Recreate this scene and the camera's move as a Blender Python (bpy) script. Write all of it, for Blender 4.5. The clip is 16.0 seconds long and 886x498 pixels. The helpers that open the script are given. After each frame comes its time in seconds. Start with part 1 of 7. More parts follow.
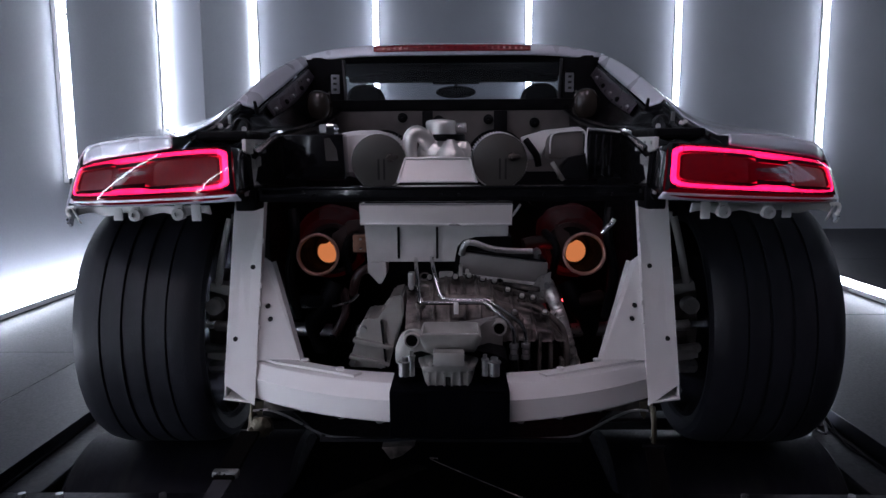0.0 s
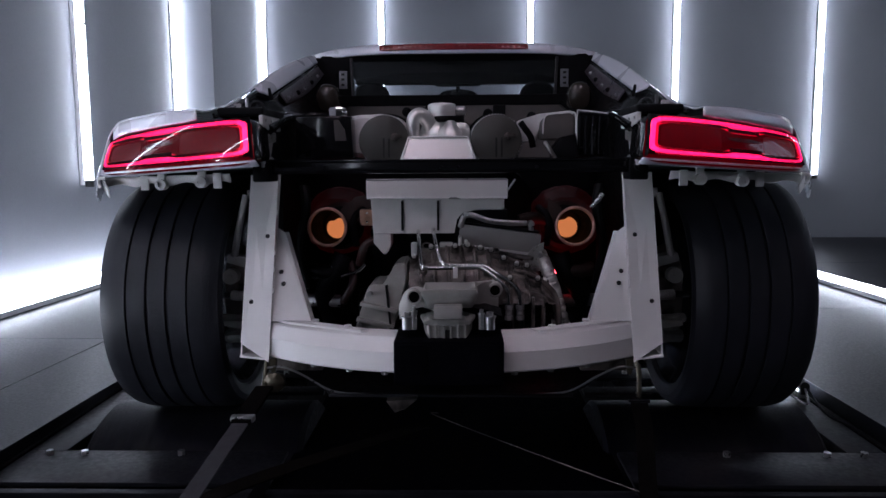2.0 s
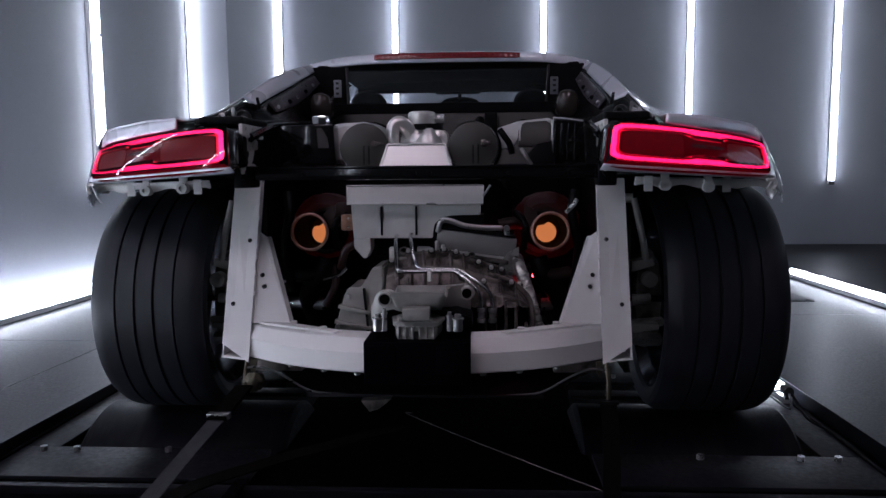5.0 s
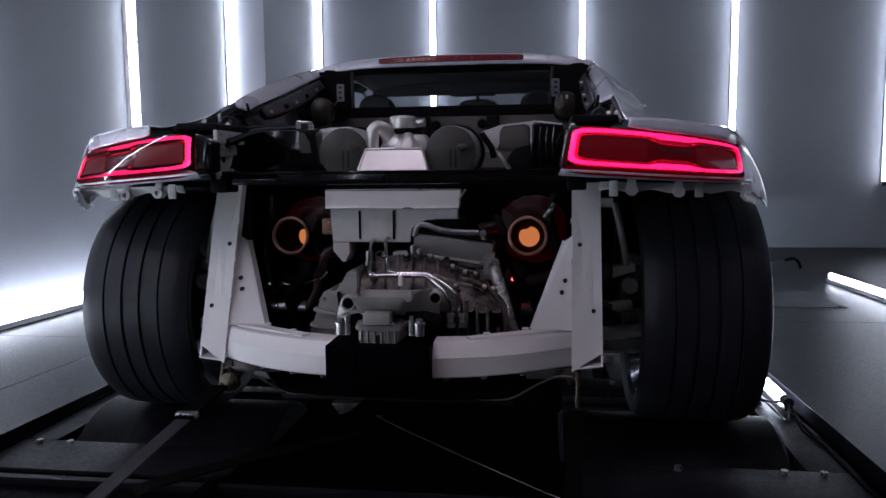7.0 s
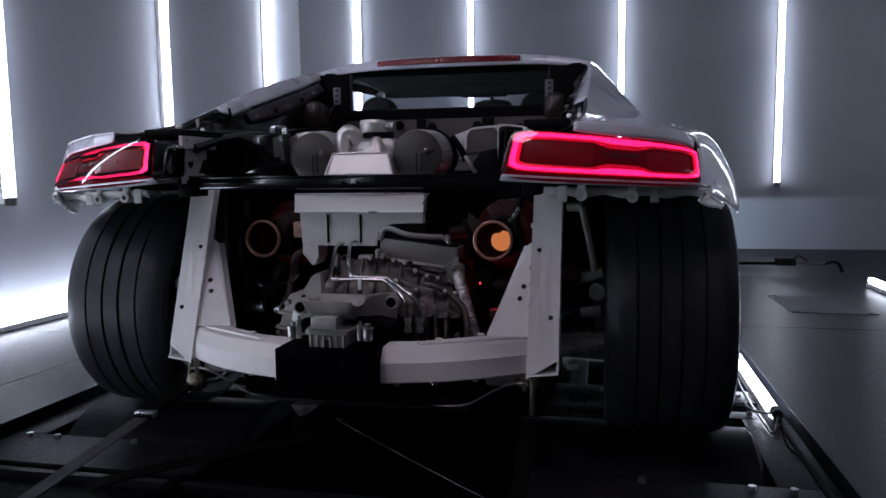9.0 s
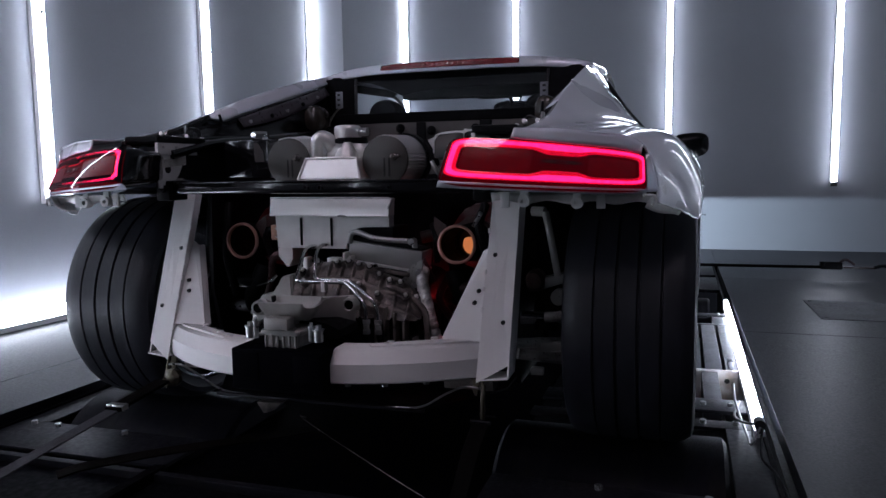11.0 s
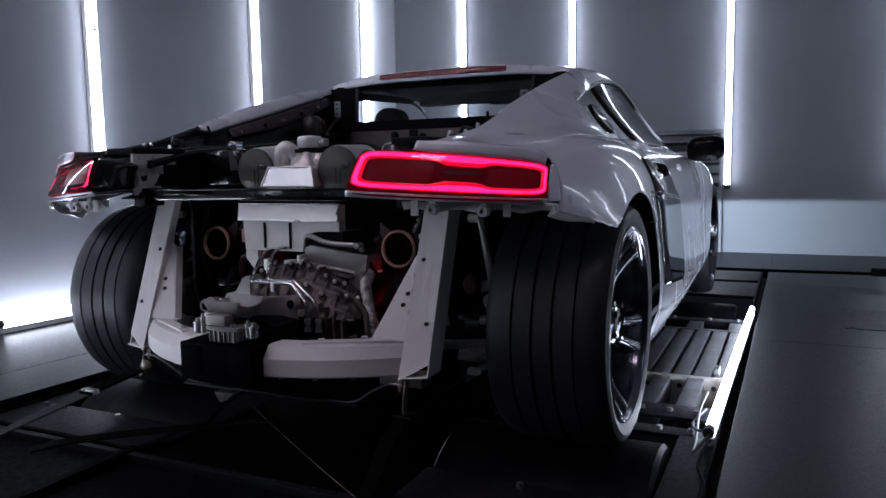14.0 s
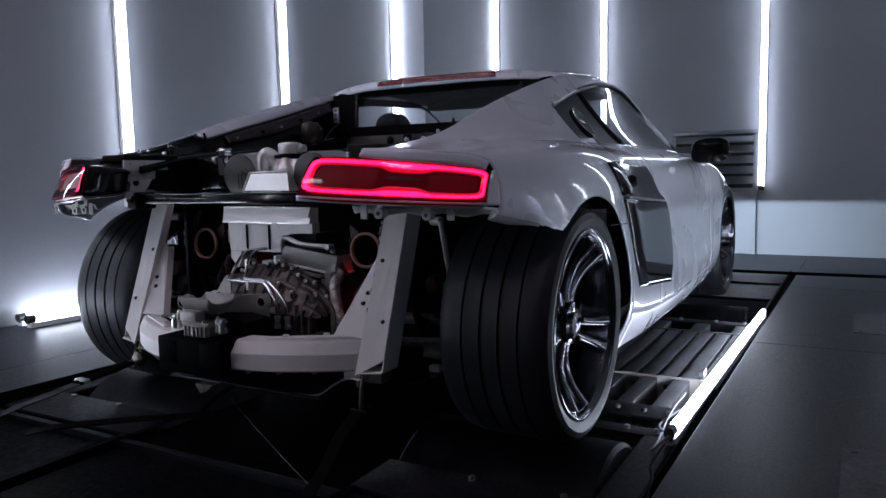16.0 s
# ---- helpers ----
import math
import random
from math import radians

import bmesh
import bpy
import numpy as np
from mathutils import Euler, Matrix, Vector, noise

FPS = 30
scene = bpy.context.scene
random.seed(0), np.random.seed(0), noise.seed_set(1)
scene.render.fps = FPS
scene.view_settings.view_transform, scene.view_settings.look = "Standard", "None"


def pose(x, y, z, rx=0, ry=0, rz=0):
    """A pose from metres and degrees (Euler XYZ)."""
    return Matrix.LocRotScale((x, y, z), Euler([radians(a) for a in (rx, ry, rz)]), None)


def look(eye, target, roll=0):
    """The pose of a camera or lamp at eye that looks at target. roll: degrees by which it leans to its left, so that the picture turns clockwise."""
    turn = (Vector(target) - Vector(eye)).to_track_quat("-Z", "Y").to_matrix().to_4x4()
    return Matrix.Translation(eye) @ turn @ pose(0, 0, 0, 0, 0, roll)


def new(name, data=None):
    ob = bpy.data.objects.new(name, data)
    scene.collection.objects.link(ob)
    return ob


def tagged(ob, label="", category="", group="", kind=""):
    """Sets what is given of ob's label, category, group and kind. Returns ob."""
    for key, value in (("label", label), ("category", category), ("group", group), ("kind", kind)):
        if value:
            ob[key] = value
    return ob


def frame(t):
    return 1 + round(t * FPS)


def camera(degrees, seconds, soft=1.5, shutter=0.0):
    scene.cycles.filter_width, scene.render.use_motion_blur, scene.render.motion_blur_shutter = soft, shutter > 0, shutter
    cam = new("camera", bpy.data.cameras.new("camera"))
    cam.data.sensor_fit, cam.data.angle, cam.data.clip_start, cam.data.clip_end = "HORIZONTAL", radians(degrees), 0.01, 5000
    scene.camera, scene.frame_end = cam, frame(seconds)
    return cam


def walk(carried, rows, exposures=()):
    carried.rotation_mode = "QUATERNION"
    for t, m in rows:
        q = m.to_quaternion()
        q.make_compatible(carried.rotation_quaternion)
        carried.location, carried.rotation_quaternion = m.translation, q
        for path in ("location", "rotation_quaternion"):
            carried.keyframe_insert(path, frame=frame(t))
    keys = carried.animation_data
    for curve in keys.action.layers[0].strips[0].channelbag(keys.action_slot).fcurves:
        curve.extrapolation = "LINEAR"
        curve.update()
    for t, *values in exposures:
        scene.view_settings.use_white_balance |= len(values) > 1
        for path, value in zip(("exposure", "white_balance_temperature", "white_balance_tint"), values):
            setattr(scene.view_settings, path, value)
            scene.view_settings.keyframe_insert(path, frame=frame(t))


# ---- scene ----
cam = camera(61.7, 16.0)
PATH = [
    (0, (0.0170, -1.9156, 0.8258), (-0.0130, -0.3912, 0.6092), -0.37),
    (0.5, (0.0217, -1.9537, 0.8062), (-0.0109, -0.4276, 0.6021), -0.45),
    (1, (0.0244, -2.0039, 0.7752), (-0.0066, -0.4772, 0.5754), -0.42),
    (1.5, (0.0281, -2.0380, 0.7446), (-0.0037, -0.5101, 0.5548), -0.42),
    (2, (0.0301, -2.0689, 0.7205), (-0.0095, -0.5394, 0.5450), -0.40),
    (2.5, (0.0348, -2.0955, 0.7129), (-0.0056, -0.5651, 0.5466), -0.46),
    (3, (0.0412, -2.1104, 0.7157), (0.0014, -0.5794, 0.5540), -0.36),
    (3.5, (0.0568, -2.1118, 0.7195), (0.0163, -0.5810, 0.5563), -0.39),
    (4, (0.0819, -2.1144, 0.7182), (0.0286, -0.5839, 0.5555), -0.44),
    (6.5, (0.3184, -2.1071, 0.7243), (0.1460, -0.5851, 0.5652), -0.59),
    (7, (0.3752, -2.0937, 0.7283), (0.1667, -0.5763, 0.5682), -0.61),
    (7.5, (0.4318, -2.0844, 0.7334), (0.1889, -0.5723, 0.5717), -0.60),
    (8, (0.4929, -2.0724, 0.7365), (0.2163, -0.5661, 0.5743), -0.65),
    (8.5, (0.5548, -2.0540, 0.7357), (0.2555, -0.5519, 0.5751), -0.68),
    (9, (0.6265, -2.0418, 0.7403), (0.2951, -0.5467, 0.5784), -0.75),
    (11.5, (0.9808, -1.9832, 0.7595), (0.4794, -0.5366, 0.5940), -0.81),
    (12, (1.0571, -1.9779, 0.7647), (0.5293, -0.5409, 0.5979), -0.78),
    (12.5, (1.1240, -1.9696, 0.7687), (0.5696, -0.5426, 0.6018), -0.81),
    (13, (1.1945, -1.9575, 0.7688), (0.6050, -0.5441, 0.6058), -0.85),
    (13.5, (1.2627, -1.9410, 0.7727), (0.6442, -0.5402, 0.6085), -0.97),
    (14, (1.3322, -1.9314, 0.7742), (0.6816, -0.5451, 0.6112), -0.98),
    (14.5, (1.3978, -1.9193, 0.7804), (0.7202, -0.5464, 0.6147), -1.12),
    (15, (1.4705, -1.9113, 0.7811), (0.7635, -0.5530, 0.6176), -1.08),
    (15.5, (1.5347, -1.8995, 0.7806), (0.8030, -0.5540, 0.6195), -1.10),
    (16, (1.6063, -1.8876, 0.7823), (0.8538, -0.5535, 0.6220), -1.17),
]
# exposure of the picture is set with the walk; the lamps below are the tubes, the car's own lamps, the hot pipes and
# unseen added panels

walk(cam, [(t, look(eye, target, roll)) for t, eye, target, roll in PATH], exposures=[(0.0, -0.12, 5950, 14), (16.0, -0.27, 5950, 14)])

# ---------------------------------------------------------------- world
world = bpy.data.worlds.new("world")
scene.world = world
world.use_nodes = True
world.node_tree.nodes["Background"].inputs[0].default_value = (0.02, 0.022, 0.028, 1)
world.node_tree.nodes["Background"].inputs[1].default_value = 0.3

TUBE_POWER = 18.5
LAMP_RED = 5.2


# ---------------------------------------------------------------- materials
def mat(name, col, rough=0.5, metal=0.0, vary=0.12, scale=8.0, bump=0.0, bscale=60.0, coat=0.0, spec=0.5,
        grime=None, gscale=2.5, stretch=(1, 1, 1)):
    """A surface with fine grain, larger stains, uneven gloss and a little relief."""
    m = bpy.data.materials.new(name)
    m.use_nodes = True
    n, l = m.node_tree.nodes, m.node_tree.links
    b = n["Principled BSDF"]
    tc = n.new("ShaderNodeTexCoord")
    mp = n.new("ShaderNodeMapping")
    mp.inputs["Scale"].default_value = stretch
    l.new(tc.outputs["Object"], mp.inputs["Vector"])
    big = n.new("ShaderNodeTexNoise")
    big.inputs["Scale"].default_value, big.inputs["Detail"].default_value = scale, 6
    fine = n.new("ShaderNodeTexNoise")
    fine.inputs["Scale"].default_value, fine.inputs["Detail"].default_value = bscale, 3
    l.new(mp.outputs["Vector"], big.inputs["Vector"])
    l.new(mp.outputs["Vector"], fine.inputs["Vector"])
    ramp = n.new("ShaderNodeMapRange")
    ramp.inputs["From Min"].default_value, ramp.inputs["From Max"].default_value = 0.3, 0.7
    ramp.inputs["To Min"].default_value, ramp.inputs["To Max"].default_value = 1 - vary, 1 + vary
    l.new(big.outputs["Fac"], ramp.inputs["Value"])
    mul = n.new("ShaderNodeMix")
    mul.data_type, mul.blend_type = "RGBA", "MULTIPLY"
    mul.inputs["Factor"].default_value = 1
    mul.inputs["A"].default_value = (*col, 1)
    l.new(ramp.outputs["Result"], mul.inputs["B"])
    out = mul.outputs["Result"]
    if grime:
        g = n.new("ShaderNodeTexNoise")
        g.inputs["Scale"].default_value, g.inputs["Detail"].default_value = gscale, 8
        l.new(mp.outputs["Vector"], g.inputs["Vector"])
        gr = n.new("ShaderNodeMapRange")
        gr.inputs["From Min"].default_value, gr.inputs["From Max"].default_value = 0.5, 0.68
        gr.inputs["To Max"].default_value = grime[3]
        l.new(g.outputs["Fac"], gr.inputs["Value"])
        mx = n.new("ShaderNodeMix")
        mx.data_type = "RGBA"
        l.new(gr.outputs["Result"], mx.inputs["Factor"])
        l.new(out, mx.inputs["A"])
        mx.inputs["B"].default_value = (*grime[:3], 1)
        out = mx.outputs["Result"]
    l.new(out, b.inputs["Base Color"])
    rr = n.new("ShaderNodeMapRange")
    rr.inputs["From Min"].default_value, rr.inputs["From Max"].default_value = 0.3, 0.7
    rr.inputs["To Min"].default_value, rr.inputs["To Max"].default_value = max(rough * 0.85, 0.01), min(rough * 1.2, 1)
    l.new(fine.outputs["Fac"], rr.inputs["Value"])
    l.new(rr.outputs["Result"], b.inputs["Roughness"])
    b.inputs["Metallic"].default_value = metal
    b.inputs["Coat Weight"].default_value = coat
    b.inputs["Coat Roughness"].default_value = 0.03
    b.inputs["Specular IOR Level"].default_value = spec
    if bump:
        bp = n.new("ShaderNodeBump")
        bp.inputs["Strength"].default_value, bp.inputs["Distance"].default_value = bump, 0.004
        l.new(fine.outputs["Fac"], bp.inputs["Height"])
        l.new(bp.outputs["Normal"], b.inputs["Normal"])
    return m


def glow(name, col, strength, base=(0.8, 0.8, 0.8), rough=0.3, coat=0.0, speckle=0.0, spec=0.5):
    """Something that gives off light, under a glossy skin."""
    m = bpy.data.materials.new(name)
    m.use_nodes = True
    n, l = m.node_tree.nodes, m.node_tree.links
    b = n["Principled BSDF"]
    b.inputs["Base Color"].default_value = (*base, 1)
    b.inputs["Roughness"].default_value = rough
    b.inputs["Coat Weight"].default_value = coat
    b.inputs["Specular IOR Level"].default_value = spec
    b.inputs["Coat Roughness"].default_value = 0.02
    b.inputs["Emission Color"].default_value = (*col, 1)
    b.inputs["Emission Strength"].default_value = strength
    if speckle:
        tc = n.new("ShaderNodeTexCoord")
        v = n.new("ShaderNodeTexNoise")
        v.inputs["Scale"].default_value, v.inputs["Detail"].default_value = 110, 2
        l.new(tc.outputs["Object"], v.inputs["Vector"])
        r = n.new("ShaderNodeMapRange")
        r.inputs["From Min"].default_value, r.inputs["From Max"].default_value = 0.35, 0.7
        r.inputs["To Min"].default_value, r.inputs["To Max"].default_value = strength * (1 - speckle), strength * (1 + speckle)
        l.new(v.outputs["Fac"], r.inputs["Value"])
        l.new(r.outputs["Result"], b.inputs["Emission Strength"])
    return m


def glass(name, tint, most=0.45):
    """Thin tinted window glass: partly clear, with a sharp reflection."""
    m = bpy.data.materials.new(name)
    m.use_nodes = True
    n, l = m.node_tree.nodes, m.node_tree.links
    n.remove(n["Principled BSDF"])
    t = n.new("ShaderNodeBsdfTransparent")
    t.inputs[0].default_value = (*tint, 1)
    g = n.new("ShaderNodeBsdfGlossy")
    g.inputs["Roughness"].default_value = 0.02
    lw = n.new("ShaderNodeLayerWeight")
    lw.inputs[0].default_value = 0.5
    pw = n.new("ShaderNodeMath")
    pw.operation = "POWER"
    pw.inputs[1].default_value = 3.5
    l.new(lw.outputs["Facing"], pw.inputs[0])
    f = n.new("ShaderNodeMapRange")
    f.inputs["To Min"].default_value, f.inputs["To Max"].default_value = 0.05, most
    l.new(pw.outputs[0], f.inputs["Value"])
    mix = n.new("ShaderNodeMixShader")
    l.new(f.outputs[0], mix.inputs[0])
    l.new(t.outputs[0], mix.inputs[1])
    l.new(g.outputs[0], mix.inputs[2])
    l.new(mix.outputs[0], n["Material Output"].inputs[0])
    return m


M = {}
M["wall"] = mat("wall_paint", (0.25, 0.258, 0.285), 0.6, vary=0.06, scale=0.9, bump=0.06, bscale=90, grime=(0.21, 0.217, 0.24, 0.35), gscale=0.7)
M["unseen_wall"] = mat("unseen_wall_dark", (0.035, 0.036, 0.041), 0.7, vary=0.1, scale=0.9, bump=0.06, bscale=90)
M["ceiling"] = mat("ceiling_paint", (0.20, 0.20, 0.21), 0.8, vary=0.1, scale=1.0)
M["floor"] = mat("floor_sheet", (0.0060, 0.0064, 0.0092), 0.38, spec=0.10, vary=0.22, scale=2.2, bump=0.02, bscale=120, grime=(0.0045, 0.0047, 0.0065, 0.5), gscale=1.3)
M["deck"] = mat("deck_steel", (0.012, 0.0125, 0.016), 0.46, spec=0.10, metal=0.2, vary=0.25, scale=6, bump=0.06, bscale=80, grime=(0.024, 0.020, 0.019, 0.7), gscale=4)
M["plate"] = mat("cover_plate_steel", (0.048, 0.050, 0.058), 0.60, spec=0.2, vary=0.25, scale=7, bump=0.06, bscale=80, grime=(0.022, 0.020, 0.020, 0.6), gscale=5)
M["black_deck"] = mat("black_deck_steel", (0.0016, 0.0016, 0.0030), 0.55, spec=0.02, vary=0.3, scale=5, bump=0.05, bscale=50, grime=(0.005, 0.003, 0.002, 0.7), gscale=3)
M["slat"] = mat("slat_steel", (0.10, 0.102, 0.112), 0.42, spec=0.4, metal=0.2, vary=0.22, scale=7, bump=0.06, bscale=80, grime=(0.04, 0.034, 0.03, 0.7), gscale=5)
M["end_plate"] = mat("scuffed_end_plate", (0.42, 0.41, 0.40), 0.5, vary=0.2, scale=12, bump=0.06, grime=(0.17, 0.11, 0.07, 0.8), gscale=9)
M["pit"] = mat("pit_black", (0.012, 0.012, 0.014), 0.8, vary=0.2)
M["roller"] = mat("roller_steel", (0.006, 0.006, 0.009), 0.5, metal=0.3, spec=0.08, vary=0.25, scale=14, bump=0.1, bscale=90, grime=(0.014, 0.014, 0.014, 0.7), gscale=5, stretch=(4, 1, 1))
M["batten"] = mat("lamp_batten", (0.8, 0.8, 0.8), 0.4, vary=0.03)
M["cap"] = mat("lamp_cap", (0.03, 0.03, 0.03), 0.5)
M["tube"] = glow("lamp_tube", (0.88, 0.93, 1.0), TUBE_POWER)
M["floor_tube"] = glow("floor_lamp_tube", (0.88, 0.93, 1.0), TUBE_POWER * 1.05)
M["floor_fill_tube"] = glow("floor_fill_glow", (0.88, 0.93, 1.0), TUBE_POWER * 2.8)
M["pit_tube"] = glow("pit_lamp_tube", (0.88, 0.93, 1.0), TUBE_POWER * 1.5)
M["paint"] = mat("car_paint", (0.73, 0.745, 0.82), 0.28, metal=0.12, vary=0.02, scale=3, bscale=4, coat=1.0)
M["blade"] = mat("side_blade", (0.011, 0.011, 0.014), 0.07, vary=0.04, coat=0.4, spec=0.5)
M["frame"] = mat("frame_paint", (0.76, 0.74, 0.73), 0.45, vary=0.05, scale=10, bump=0.04, bscale=140, grime=(0.62, 0.59, 0.58, 0.35), gscale=5)
M["gloss_black"] = mat("gloss_black", (0.005, 0.005, 0.006), 0.12, vary=0.2, coat=0.25, scale=12, spec=0.3)
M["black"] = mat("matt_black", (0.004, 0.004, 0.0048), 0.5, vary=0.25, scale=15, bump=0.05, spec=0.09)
M["box_black"] = mat("box_black", (0.0018, 0.0018, 0.0030), 0.5, vary=0.2, scale=15, spec=0.012)
M["channel"] = mat("channel_black", (0.004, 0.004, 0.0048), 0.22, vary=0.2, scale=12, spec=0.22)
M["quarter_glass"] = mat("quarter_black", (0.004, 0.004, 0.005), 0.06, vary=0.1, scale=12, spec=0.5)
M["smoke"] = mat("smoked_plastic", (0.030, 0.024, 0.020), 0.18, vary=0.2, scale=14, spec=0.4)
M["sail_shade"] = mat("shaded_sail_paint", (0.040, 0.031, 0.038), 0.3, vary=0.15, scale=10, spec=0.3)
M["trim"] = mat("black_trim", (0.009, 0.009, 0.010), 0.35, vary=0.2, scale=20, spec=0.4)
M["tyre"] = mat("tyre_rubber", (0.0155, 0.0162, 0.0215), 0.46, vary=0.25, scale=9, bump=0.10, bscale=160, spec=0.32, stretch=(3, 1, 1))
M["rim"] = mat("rim_metal", (0.17, 0.17, 0.19), 0.20, metal=1.0, vary=0.06, coat=0.4)
M["rim_lip"] = mat("rim_lip_metal", (0.26, 0.26, 0.29), 0.16, metal=1.0, vary=0.08)
M["disc"] = mat("brake_disc", (0.10, 0.10, 0.105), 0.4, metal=1.0, vary=0.1)
M["alu"] = mat("cast_aluminium", (0.15, 0.128, 0.118), 0.34, metal=0.45, vary=0.35, scale=24, bump=0.4, bscale=170, grime=(0.006, 0.004, 0.004, 0.95), gscale=22)
M["alu_light"] = mat("light_casting", (0.40, 0.39, 0.37), 0.30, metal=0.45, vary=0.24, scale=16, bump=0.4, bscale=170, grime=(0.08, 0.07, 0.062, 0.8), gscale=14)
M["cast_grey"] = mat("grey_casting", (0.34, 0.33, 0.31), 0.42, metal=0.25, vary=0.10, scale=18, bump=0.12, bscale=220, grime=(0.20, 0.19, 0.175, 0.5), gscale=11)
M["bright_cast"] = mat("bright_casting", (0.72, 0.705, 0.68), 0.34, metal=0.7, vary=0.12, scale=14, grime=(0.45, 0.43, 0.41, 0.5), gscale=12)
M["oily"] = mat("oily_casting", (0.15, 0.13, 0.12), 0.24, metal=0.6, vary=0.4, scale=20, bump=0.4, bscale=170, grime=(0.014, 0.008, 0.007, 0.9), gscale=16)
M["sheet"] = mat("heat_shield_sheet", (0.86, 0.85, 0.835), 0.28, metal=0.65, vary=0.06, scale=4, bscale=5)
M["dull_sheet"] = mat("dull_sheet", (0.62, 0.605, 0.595), 0.45, metal=0.25, vary=0.08, scale=9, bump=0.08, bscale=60, grime=(0.42, 0.41, 0.40, 0.5), gscale=6)
M["cooler"] = mat("cooler_grey", (0.25, 0.24, 0.235), 0.4, metal=0.35, vary=0.10, scale=12, bump=0.08, bscale=90)
M["chrome"] = mat("bright_pipe", (0.62, 0.62, 0.62), 0.14, metal=1.0, vary=0.05)
M["steel"] = mat("bolt_steel", (0.42, 0.42, 0.42), 0.3, metal=0.9, vary=0.15, scale=40)
M["hole"] = mat("hole_dark", (0.01, 0.01, 0.01), 0.9)
M["filter_cap"] = mat("filter_cap", (0.055, 0.052, 0.047), 0.42, metal=0.2, vary=0.10, scale=12, bump=0.05)
M["pleat"] = mat("filter_pleat", (0.78, 0.78, 0.78), 0.5, metal=0.1, vary=0.1)
M["polymer"] = mat("pale_polymer", (0.72, 0.70, 0.70), 0.32, vary=0.08, scale=9)
M["rust"] = mat("hot_steel", (0.030, 0.015, 0.013), 0.55, metal=0.3, vary=0.3, scale=20, bump=0.2, grime=(0.012, 0.006, 0.005, 0.6), gscale=9)
M["foil"] = mat("heat_sleeve", (0.62, 0.60, 0.58), 0.36, metal=0.75, vary=0.4, scale=40, bump=1.0, bscale=110, grime=(0.16, 0.15, 0.14, 0.8), gscale=45)
M["gold"] = mat("plated_steel", (0.08, 0.07, 0.05), 0.35, metal=0.8, vary=0.2, scale=30)
M["strap"] = mat("webbing", (0.038, 0.038, 0.043), 0.75, spec=0.15, vary=0.15, scale=60, bump=0.4, bscale=400)
M["strap_dark"] = mat("dark_webbing", (0.0035, 0.003, 0.003), 0.9, vary=0.3, scale=50, bump=0.4, bscale=300, spec=0.02)
M["strap_woven"] = mat("brown_webbing", (0.005, 0.004, 0.0035), 0.85, vary=0.35, scale=45, bump=0.5, bscale=260, spec=0.02)
M["cable"] = mat("cable_grey", (0.10, 0.10, 0.11), 0.4)
M["interior"] = mat("dark_trim_cloth", (0.005, 0.005, 0.0058), 0.8, vary=0.2, scale=30, spec=0.08)
M["bulkhead"] = mat("bulkhead_panel", (0.075, 0.067, 0.063), 0.5, vary=0.18, scale=8, grime=(0.035, 0.031, 0.03, 0.6), gscale=5)
# lenses glow faintly to stand in for light scattered from the strip
M["lamp_body"] = glow("lamp_dark_red", (1.0, 0.0, 0.03), 0.045, (0.035, 0.0005, 0.002), 0.1, 0.0, 0.0, 0.2)
M["lamp_inner"] = glow("lamp_inner_red", (1.0, 0.0, 0.02), 0.06, (0.05, 0.0005, 0.003), 0.3, 0.0, 0.35, 0.2)
M["lamp_clear"] = mat("lamp_clear_reflector", (0.10, 0.04, 0.045), 0.25, metal=0.5, vary=0.1)
M["lamp_strip"] = glow("lamp_strip", (1.0, 0.0014, 0.030), LAMP_RED * 0.22, (0.12, 0.0, 0.008), 0.25, 0.0, 0.12)
M["lamp_core"] = glow("lamp_core", (1.0, 0.008, 0.085), LAMP_RED, (0.12, 0.0, 0.01), 0.25, 0.0, 0.2)
M["lamp_cover"] = glass("lamp_cover_glass", (0.97, 0.93, 0.93), 0.5)
M["brake_red"] = mat("brake_lens", (0.22, 0.004, 0.010), 0.2, vary=0.2, scale=60, coat=1.0)
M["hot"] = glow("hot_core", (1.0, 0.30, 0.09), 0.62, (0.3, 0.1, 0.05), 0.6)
M["side_glass"] = glass("side_window_glass", (0.36, 0.38, 0.40), 0.65)
M["clear"] = glass("clear_glass", (0.94, 0.955, 0.965))
M["fill_glow"] = glow("fill_panel_glow", (1.0, 0.80, 0.87), 9.0)
M["pane"] = glow("unseen_pane_glow", (0.62, 0.78, 1.0), 1.3, (0.05, 0.05, 0.06), 0.1)
M["flat_black"] = mat("flat_black", (0.0015, 0.0014, 0.0014), 0.9, vary=0.2, spec=0.05)
M["vent"] = mat("vent_steel", (0.16, 0.165, 0.18), 0.4, metal=0.5, vary=0.12, scale=6)
M["turbo_hot"] = glow("turbo_hot_steel", (1.0, 0.015, 0.03), 0.006, (0.02, 0.010, 0.009), 0.5, 0.0, 0.9)
M["red_hot"] = glow("red_hot_steel", (1.0, 0.03, 0.04), 14.0, (0.2, 0.03, 0.02), 0.5, 0.0, 0.5)
# red in the lip's colour stands in for light from the hot core
M["lip_tinted"] = mat("pipe_lip_tinted", (0.36, 0.20, 0.16), 0.4, metal=0.5, vary=0.25, scale=30, bump=0.15)
M["copper"] = mat("copper_band", (0.36, 0.20, 0.14), 0.4, metal=0.6, vary=0.3, scale=60, bump=0.3, bscale=200)
M["red_hose"] = mat("dark_red_paint", (0.022, 0.006, 0.006), 0.4, vary=0.3)


